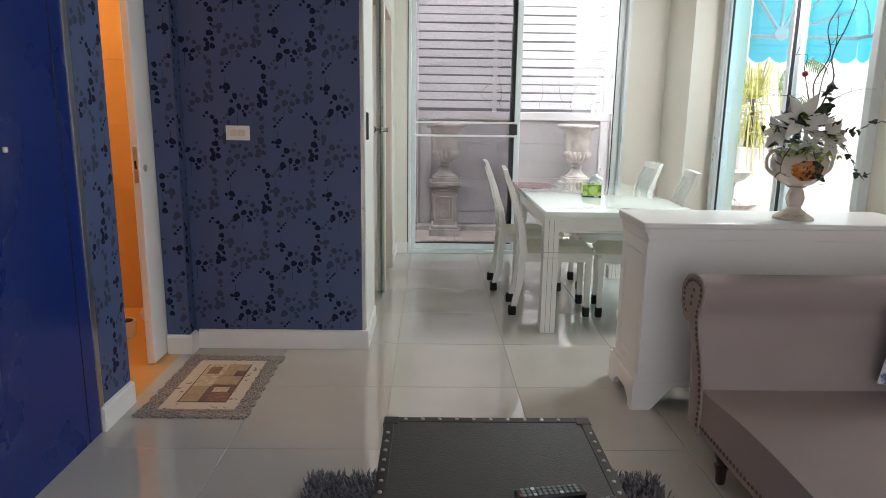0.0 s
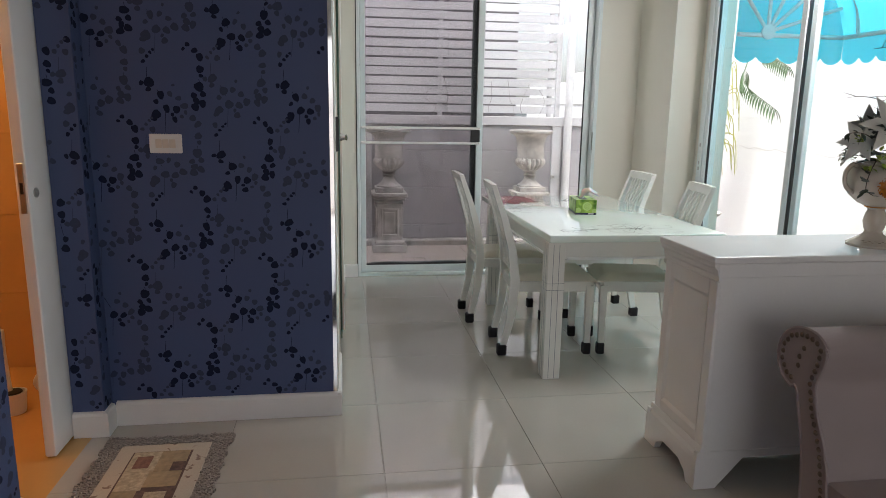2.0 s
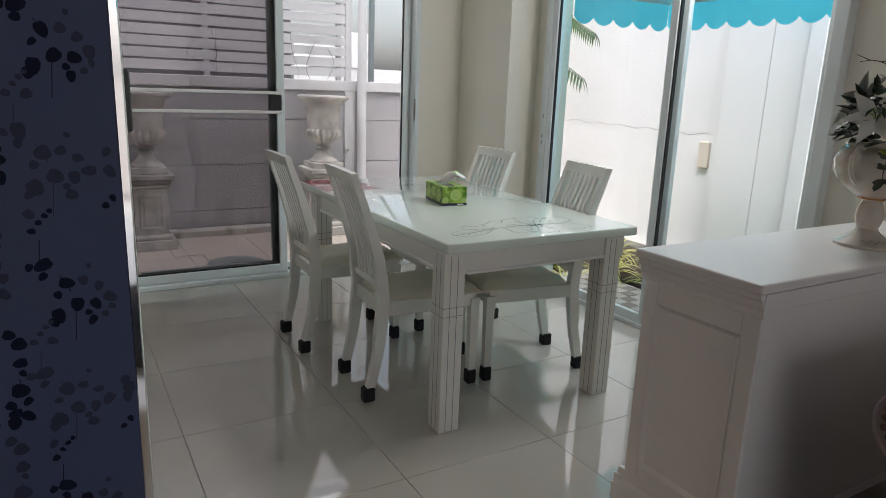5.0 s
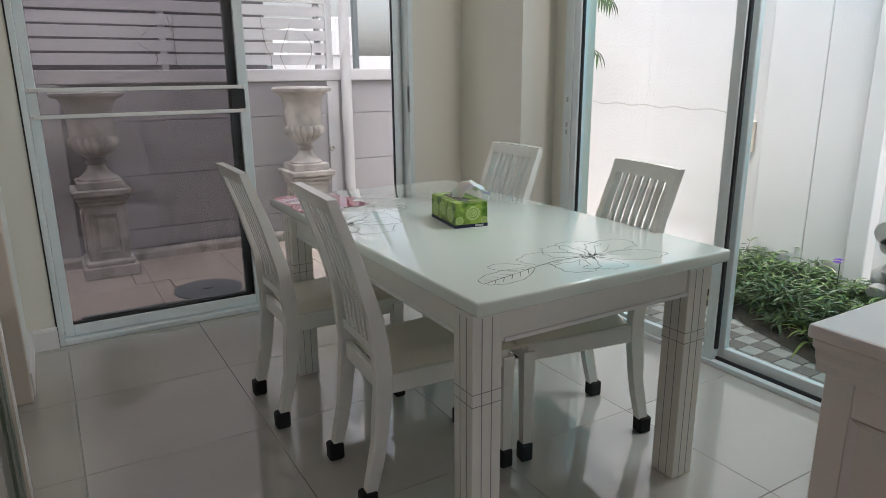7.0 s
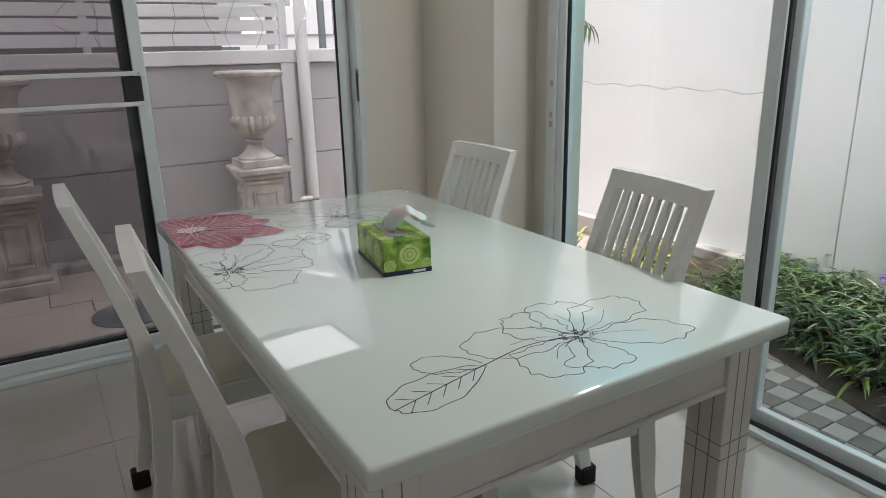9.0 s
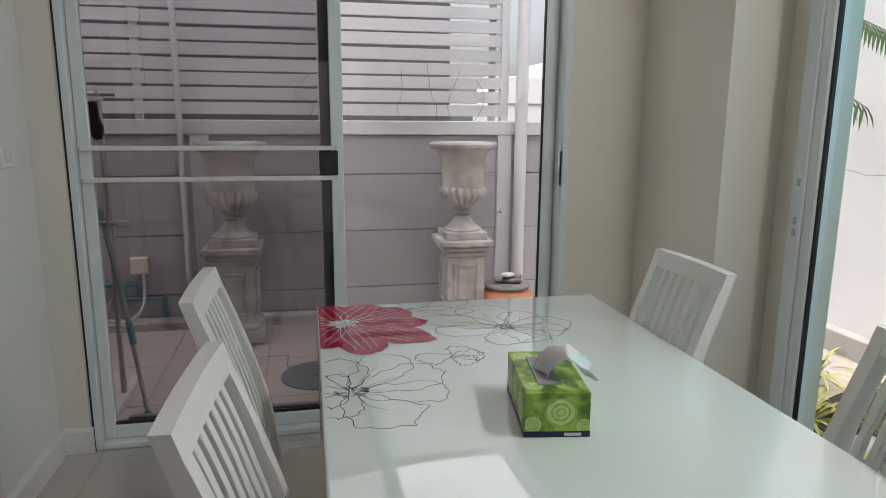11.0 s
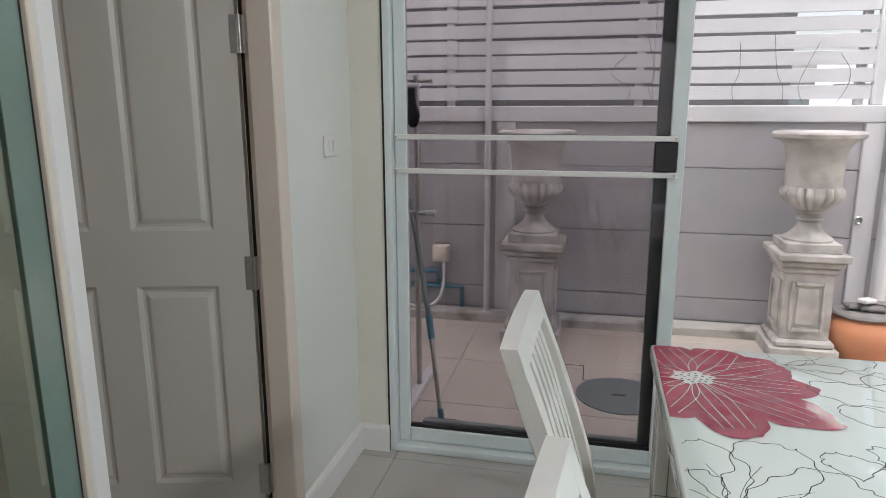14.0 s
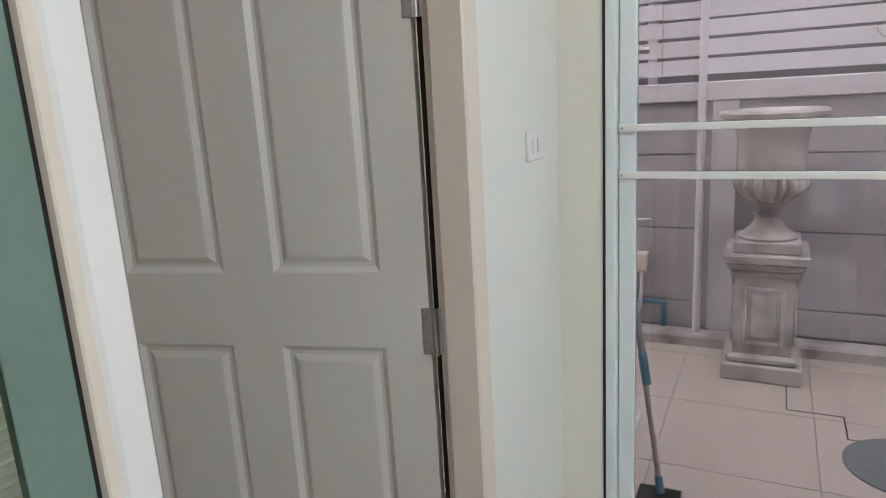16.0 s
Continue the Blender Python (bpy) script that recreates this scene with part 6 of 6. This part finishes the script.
structure("ground_bed_north", block(2.75, 3.46, 6.3, 6.65, -0.30, ZG - 0.01), SOIL, "dark soil by the house corner")
# boundary wall with column and offset panels
gw = structure("wall_garden", block(4.40, 4.52, 5.80, 8.9, -0.3, 3.3), GWALL, "white rendered garden wall with a long crack")
block_b = block(4.36, 4.52, 2.0, 5.80, -0.3, 3.3)
part("wall_section", block_b, GWALL, gw)
part("wall_panel", block(4.325, 4.36, 5.36, 5.74, -0.1, 3.3, 0.004), GWALL, gw)
part("wall_panel", block(4.318, 4.36, 5.06, 5.352, -0.1, 3.3, 0.004), GWALL, gw)
part("pilaster", block(4.26, 4.36, 4.93, 5.05, -0.1, 3.3, 0.006), GWALL, gw)
part("plinth", block(4.30, 4.40, 2.0, 8.7, -0.3, -0.02, 0.005), KERB, gw)
structure("wall_garden_front", block(2.75, 4.52, 1.2, 1.32, -0.3, 3.3), GWALL, "white rendered garden end wall")
pts = [(4.3985, 8.2 - 0.085 * k, 1.02 + 0.012 * math.sin(k * 1.7) + rng.uniform(-0.006, 0.006) - 0.0012 * k) for k in range(29)]
b = bmesh.new()
for p, q in zip(pts, pts[1:]):
    vs = [b.verts.new((p[0], p[1], p[2] + 0.0022)), b.verts.new((p[0], p[1], p[2] - 0.0022)), b.verts.new((q[0], q[1], q[2] - 0.0022)), b.verts.new((q[0], q[1], q[2] + 0.0022))]
    b.faces.new(vs)
part("crack", b, STONE, gw, "thin wandering crack")
part("meter_box", block(4.37, 4.398, 5.83, 5.93, 0.72, 0.93, 0.004), CASING, gw, "small cream cover")

# awning
AW = bpy.data.materials.new("turquoise_canvas")
AW.use_nodes = True
n_, l_ = AW.node_tree.nodes, AW.node_tree.links
bs = n_["Principled BSDF"]
bs.inputs["Base Color"].default_value = (0.04, 0.42, 0.62, 1)
bs.inputs["Roughness"].default_value = 0.7
tl = n_.new("ShaderNodeBsdfTranslucent")
tl.inputs["Color"].default_value = (0.10, 0.74, 0.90, 1)
tn = n_.new("ShaderNodeTexNoise")
tn.inputs["Scale"].default_value = 5.0
tb = n_.new("ShaderNodeBump")
tb.inputs["Strength"].default_value = 0.25
l_.new(tn.outputs["Fac"], tb.inputs["Height"])
l_.new(tb.outputs["Normal"], bs.inputs["Normal"])
mx_ = n_.new("ShaderNodeMixShader")
mx_.inputs["Fac"].default_value = 0.60
l_.new(bs.outputs[0], mx_.inputs[1])
l_.new(tl.outputs[0], mx_.inputs[2])
l_.new(mx_.outputs[0], n_["Material Output"].inputs["Surface"])
AX, AY, AZ, AYS, AXH = 3.62, 5.715, 1.920, 2.4, 2.76
aw = thing("awning", "turquoise canvas awning with a scalloped valance and white frame", "awning", (AXH, 4.2, 2.6))


def valance(place, length, name):
    b = bmesh.new()
    n = int(length / 0.16)
    w = length / n
    top, bot = [], []
    for k in range(n * 8 + 1):
        u = k / 8
        s = k * w / 8
        dip = 0.045 * math.sin(math.pi * (u % 1)) ** 0.7
        wave = 0.006 * math.sin(s * 9)
        top.append(b.verts.new(place(s, 0.0, 0)))
        bot.append(b.verts.new(place(s, -0.150 - dip, wave)))
    for i in range(len(top) - 1):
        b.faces.new((top[i], top[i + 1], bot[i + 1], bot[i]))
    return part(name, b, AW, aw, "scalloped valance")


valance(lambda s, z, w: (AX + w, AY - s, AZ + z), AY - AYS, "front_valance")
valance(lambda s, z, w: (AXH + s, AY + w, AZ + z), AX - AXH, "side_valance")
b = bmesh.new()
prof = [(AXH, 2.75), (AXH + 0.35, 2.62), (AXH + 0.65, 2.38), (AX - 0.06, 2.10), (AX, AZ)]
rows_a = [[b.verts.new((x, y, z)) for x, z in prof] for y in np.linspace(AY, AYS, 13)]
for p, q in zip(rows_a, rows_a[1:]):
    for i in range(len(prof) - 1):
        b.faces.new((p[i], p[i + 1], q[i + 1], q[i]))
part("canopy", b, AW, aw, "", True)
b = bmesh.new()
b.faces.new([b.verts.new((x, AY, z)) for x, z in prof] + [b.verts.new((AXH, AY, AZ))])
part("side_sheet", b, AW, aw)
part("front_bar", sweep([(AX - 0.02, AY - 0.02, AZ), (AX - 0.02, AYS, AZ)], 0.016, 10), SLAT, aw, "white frame tube", True)
part("side_bar", sweep([(AXH, AY - 0.02, AZ), (AX - 0.02, AY - 0.02, AZ)], 0.016, 10), SLAT, aw, "", True)
hub = part("hub", moved(lathe([(0.052, 0), (0.052, 0.012), (0.03, 0.016)], 20), pose(2.985, AY - 0.03, AZ + 0.02, 90)), SLAT, aw, "white round hub", True)
for a in (18, 42, 66, 90, 128):
    part("strut", sweep([(2.985, AY - 0.03, AZ + 0.02), (2.985 + 0.62 * math.cos(radians(a)), AY - 0.03, AZ + 0.02 + 0.62 * math.sin(radians(a)))], 0.013, 8), SLAT, hub)
for y in (5.55, 4.3, 3.0):
    part("curved_arm", sweep(spline([(AX - 0.02, y, AZ), (AX - 0.07, y, AZ + 0.22), (AX - 0.25, y, AZ + 0.42), (AXH + 0.05, y, AZ + 0.62)], 6), 0.013, 8), SLAT, aw, "", True)

# planting
GRN = [mat("fresh_green_leaf", (0.115, 0.20, 0.05), 0.4, vary=0.3, scale=12), mat("deep_green_leaf", (0.06, 0.12, 0.04), 0.4, vary=0.3, scale=12), mat("lime_leaf", (0.22, 0.29, 0.045), 0.45, vary=0.25, scale=12)]
YEL = mat("yellow_striped_leaf", (0.42, 0.42, 0.10), 0.45, vary=0.3, scale=18)
PURP = mat("violet_petal", (0.16, 0.05, 0.40), 0.5, vary=0.2, scale=20)
rng = random.Random(77)


def shrub(seed, stems, h):
    g = random.Random(seed)
    t = thing("ruellia_plant", "bushy green narrow-leaved plant growing in the bed", "plant", (0, 0, 0), "plants along the garden wall")
    lv = [bmesh.new(), bmesh.new()]
    st = bmesh.new()
    for k in range(stems):
        a, r = g.uniform(0, 6.28), g.uniform(0.0, 0.10)
        base_p = Vector((r * math.cos(a), r * math.sin(a), 0))
        tip = base_p + Vector((g.gauss(0, 0.07), g.gauss(0, 0.07), h * g.uniform(0.55, 1.1)))
        sweep([base_p, base_p.lerp(tip, 0.5) + Vector((g.gauss(0, .01), g.gauss(0, .01), 0)), tip], 0.0028, 5, st, 0.0012)
        for m in range(6):
            p = base_p.lerp(tip, 0.25 + 0.15 * m)
            for s in range(2):
                q = g.uniform(0, 6.28)
                leaf_quad(lv[g.random() < 0.55], p, Vector((math.cos(q), math.sin(q), g.uniform(-0.1, 0.7))), g.uniform(0.07, 0.125), 0.17, g.uniform(0.1, 0.6))
    part("stems", st, GRN[1], t)
    part("leaves", lv[0], GRN[0], t)
    part("leaves", lv[1], GRN[1], t)
    return t


protos = [shrub(s, 13, h) for s, h in ((1, 0.21), (2, 0.17), (3, 0.24))]
spots = []
for j in range(19):
    for i in range(4):
        y = 3.35 + 0.125 * j + rng.uniform(-.05, .05) + (i % 2) * 0.06
        spots.append((bed_edge(y) + 0.21 + 0.165 * i + rng.uniform(-.06, .06), y))
for k, (x, y) in enumerate(spots):
    m = pose(x, y, ZG + 0.02, 0, 0, rng.uniform(0, 360))
    if k < 3:
        protos[k].matrix_basis = m
    else:
        copy_thing(protos[k % 3], m)


def spider(at, seed, n, ln, material, name="spider_plant", label="yellow-green striped grassy plant in the bed"):
    g = random.Random(seed)
    t = thing(name, label, "plant", at, "striped plants by the house corner")
    b = bmesh.new()
    for k in range(n):
        a = g.uniform(0, 6.28)
        el = g.uniform(0.35, 1.25)
        d = Vector((math.cos(a), math.sin(a), 0))
        L = ln * g.uniform(0.7, 1.15)
        prev = None
        for s in range(7):
            u = s / 6
            p = Vector(at) + d * L * u * math.cos(el) * 1.1 + Vector((0, 0, L * (u * math.sin(el) * 1.2 - 0.75 * u * u)))
            w = 0.011 * (1 - u) ** 0.6 + 0.0008
            sd = Vector((-d.y, d.x, 0)) * w
            cur = (b.verts.new(p - sd), b.verts.new(p + sd))
            if prev:
                b.faces.new((prev[0], prev[1], cur[1], cur[0]))
            prev = cur
    part("blades", b, material, t)


for x, y, s in ((3.75, 6.85, 1), (3.35, 6.42, 2), (3.95, 6.35, 3), (3.55, 5.95, 4), (3.10, 6.45, 5)):
    spider((x, y, ZG + (0.05 if x > 3.5 else 0.0)), s, 46, 0.40, YEL)
for x, y, s in ((3.60, 5.60, 11), (3.50, 4.75, 12), (3.55, 4.32, 13)):
    spider((x, y, ZG + 0.02), s, 22, 0.30, GRN[2], "grass_tuft", "lime green grassy tuft at the bed's edge")
fl = thing("violet_flower", "small violet flower above the green bed", "flower", (3.86, 4.86, 0.0))
b = bmesh.new()
for k in range(3):
    c = Vector((3.86 + 0.03 * (k - 1), 4.86 + 0.01 * k, 0.235 + 0.008 * (k % 2)))
    for q in range(5):
        a = q * 1.2566
        leaf_quad(b, c, Vector((math.cos(a), math.sin(a), 0.25)), 0.028, 0.9, 0.2)
part("blooms", b, PURP, fl)
part("stem", sweep([(3.86, 4.86, -0.08), (3.86, 4.86, 0.235)], 0.003, 6), GRN[1], fl)

# garden figure: one plain weathered shape on rocks
b = bmesh.new()
g = random.Random(3)
for k in range(16):
    own = bmesh.new()
    bmesh.ops.create_icosphere(own, subdivisions=2, radius=1)
    for v in own.verts:
        v.co *= 1 + 0.25 * noise.noise(v.co * 1.7 + Vector((k * 3.1, 0, 0)))
    s = g.uniform(0.05, 0.08)
    moved(own, pose(4.02 + g.uniform(-0.07, 0.07), 4.62 + g.uniform(-0.08, 0.08), -0.06 + 0.019 * k) @ Matrix.Diagonal((s, s, s, 1)), b)
lathe([(0.05, 0), (0.065, 0.05), (0.05, 0.12), (0.03, 0.15), (0.045, 0.17), (0.052, 0.21), (0.04, 0.25), (0.01, 0.265)], 18, (4.0, 4.62, 0.22), bm=b)
for s in (-1, 1):
    for (z, r) in ((0.40, 0.075), (0.33, 0.055)):
        prism([(4.62 + s * (0.03 + r * (0.9 + math.cos(t))), z + r * math.sin(t) * 0.9) for t in np.linspace(0, 6.28, 12, endpoint=False)], "x", 4.03, 4.045, bm=b)
solo("garden_statue", b, STONE, "weathered grey winged garden statue on a rock", "statue", smooth=True)

# stone fountain and hanging cactus by the far corner
ft = thing("stone_fountain", "grey stone fountain with two shallow basins", "fountain", (3.50, 7.45, ZG))
part("column", lathe([(0.16, 0), (0.14, 0.05), (0.12, 0.2), (0.15, 0.40), (0.11, 0.44)], 10, (3.50, 7.45, ZG)), STONE, ft, "", True)
part("lower_basin", lathe([(0.10, 0.42), (0.20, 0.46), (0.28, 0.53), (0.29, 0.55), (0.26, 0.55), (0.18, 0.50)], 32, (3.50, 7.45, ZG)), STONE, ft, "", True)
part("upper_column", lathe([(0.05, 0.48), (0.045, 0.70), (0.06, 0.78)], 16, (3.50, 7.45, ZG)), STONE, ft, "", True)
part("upper_basin", lathe([(0.05, 0.76), (0.14, 0.80), (0.19, 0.86), (0.195, 0.88), (0.17, 0.88), (0.1, 0.83)], 28, (3.50, 7.45, ZG)), STONE, ft, "", True)
for k in range(7):
    a = k * 0.9
    own = bmesh.new()
    bmesh.ops.create_icosphere(own, subdivisions=1, radius=0.045)
    part("pebble", moved(own, pose(3.50 + 0.15 * math.cos(a), 7.45 + 0.15 * math.sin(a), ZG + 0.56) @ Matrix.Diagonal((1, 1, 0.7, 1))), SLAT, ft, "", True)
cp = thing("pillar_planter", "tall concrete pillar planter with drooping yellow-green stems", "planter", (3.92, 8.05, ZG))
part("pillar", block(3.80, 4.06, 7.93, 8.19, ZG, 0.95, 0.01), YBEAM, cp)
b = bmesh.new()
g = random.Random(8)
for k in range(150):
    a, r = g.uniform(0, 6.28), g.uniform(0.02, 0.30)
    top = g.uniform(0.95, 1.95)
    p0 = Vector((3.93 + 0.06 * math.cos(a), 8.05 + 0.06 * math.sin(a), min(top, 1.5)))
    p1 = Vector((3.90 + r * math.cos(a), 8.03 + r * math.sin(a), top))
    p2 = p1 + Vector((0.06 * math.cos(a), 0.06 * math.sin(a), -g.uniform(0.1, 0.45)))
    sweep(spline([p0, p1, p2], 4), 0.008, 5, b, 0.004)
part("stems", b, YEL, cp, "drooping yellow-green stems")
part("trunk", sweep([(3.93, 8.05, 0.95), (3.93, 8.05, 1.5)], 0.05, 10, taper=0.02), TWIG, cp)
pf = thing("palm_frond", "grey-green palm frond hanging over the garden wall", "palm frond", (3.95, 7.55, 1.64))
for (p, q, r, sd) in (((4.36, 8.1, 1.95), (3.98, 7.5, 1.68), (4.05, 7.02, 1.40), 1), ((4.36, 7.7, 2.15), (4.05, 7.3, 1.98), (4.08, 6.95, 1.80), 2)):
    line = spline([p, q, r], 14)
    rb = part("rib", sweep(line, 0.007, 6, taper=0.002), GRN[1], pf)
    b = bmesh.new()
    for k in range(6, len(line) - 1):
        for s in (-1, 1):
            d = Vector((s * 0.5, -0.35, -0.75))
            leaf_quad(b, Vector(line[k]), d, 0.15, 0.13, 0.3)
    part("leaflets", b, GRN[1], rb)

# low white building beyond the yard wall
nb = thing("neighbour_house", "low white neighbouring house with stepped parapets", "house", (4.9, 14.0, -0.32))
part("wall", block(2.6, 8.0, 13.5, 15.5, -0.32, 1.55), GWALL, nb)
part("parapet", block(3.6, 4.4, 13.48, 14.2, 1.55, 1.95, 0.01), GWALL, nb)
part("parapet", block(4.4, 4.8, 13.48, 14.2, 1.55, 2.15, 0.01), GWALL, nb)
wdw = part("window", block(2.95, 3.35, 13.46, 13.5, 0.6, 1.4), ALUD, nb)
part("window_frame", block(2.90, 2.95, 13.44, 13.5, 0.55, 1.45), SLAT, wdw)
# plain post added for a dark upright beyond the wall; carries no lamp
lp = solo("dark_post", block(3.30, 3.36, 10.2, 10.26, -0.32, 3.4, 0.005), ALUD, "slim dark post beyond the yard wall", "post")
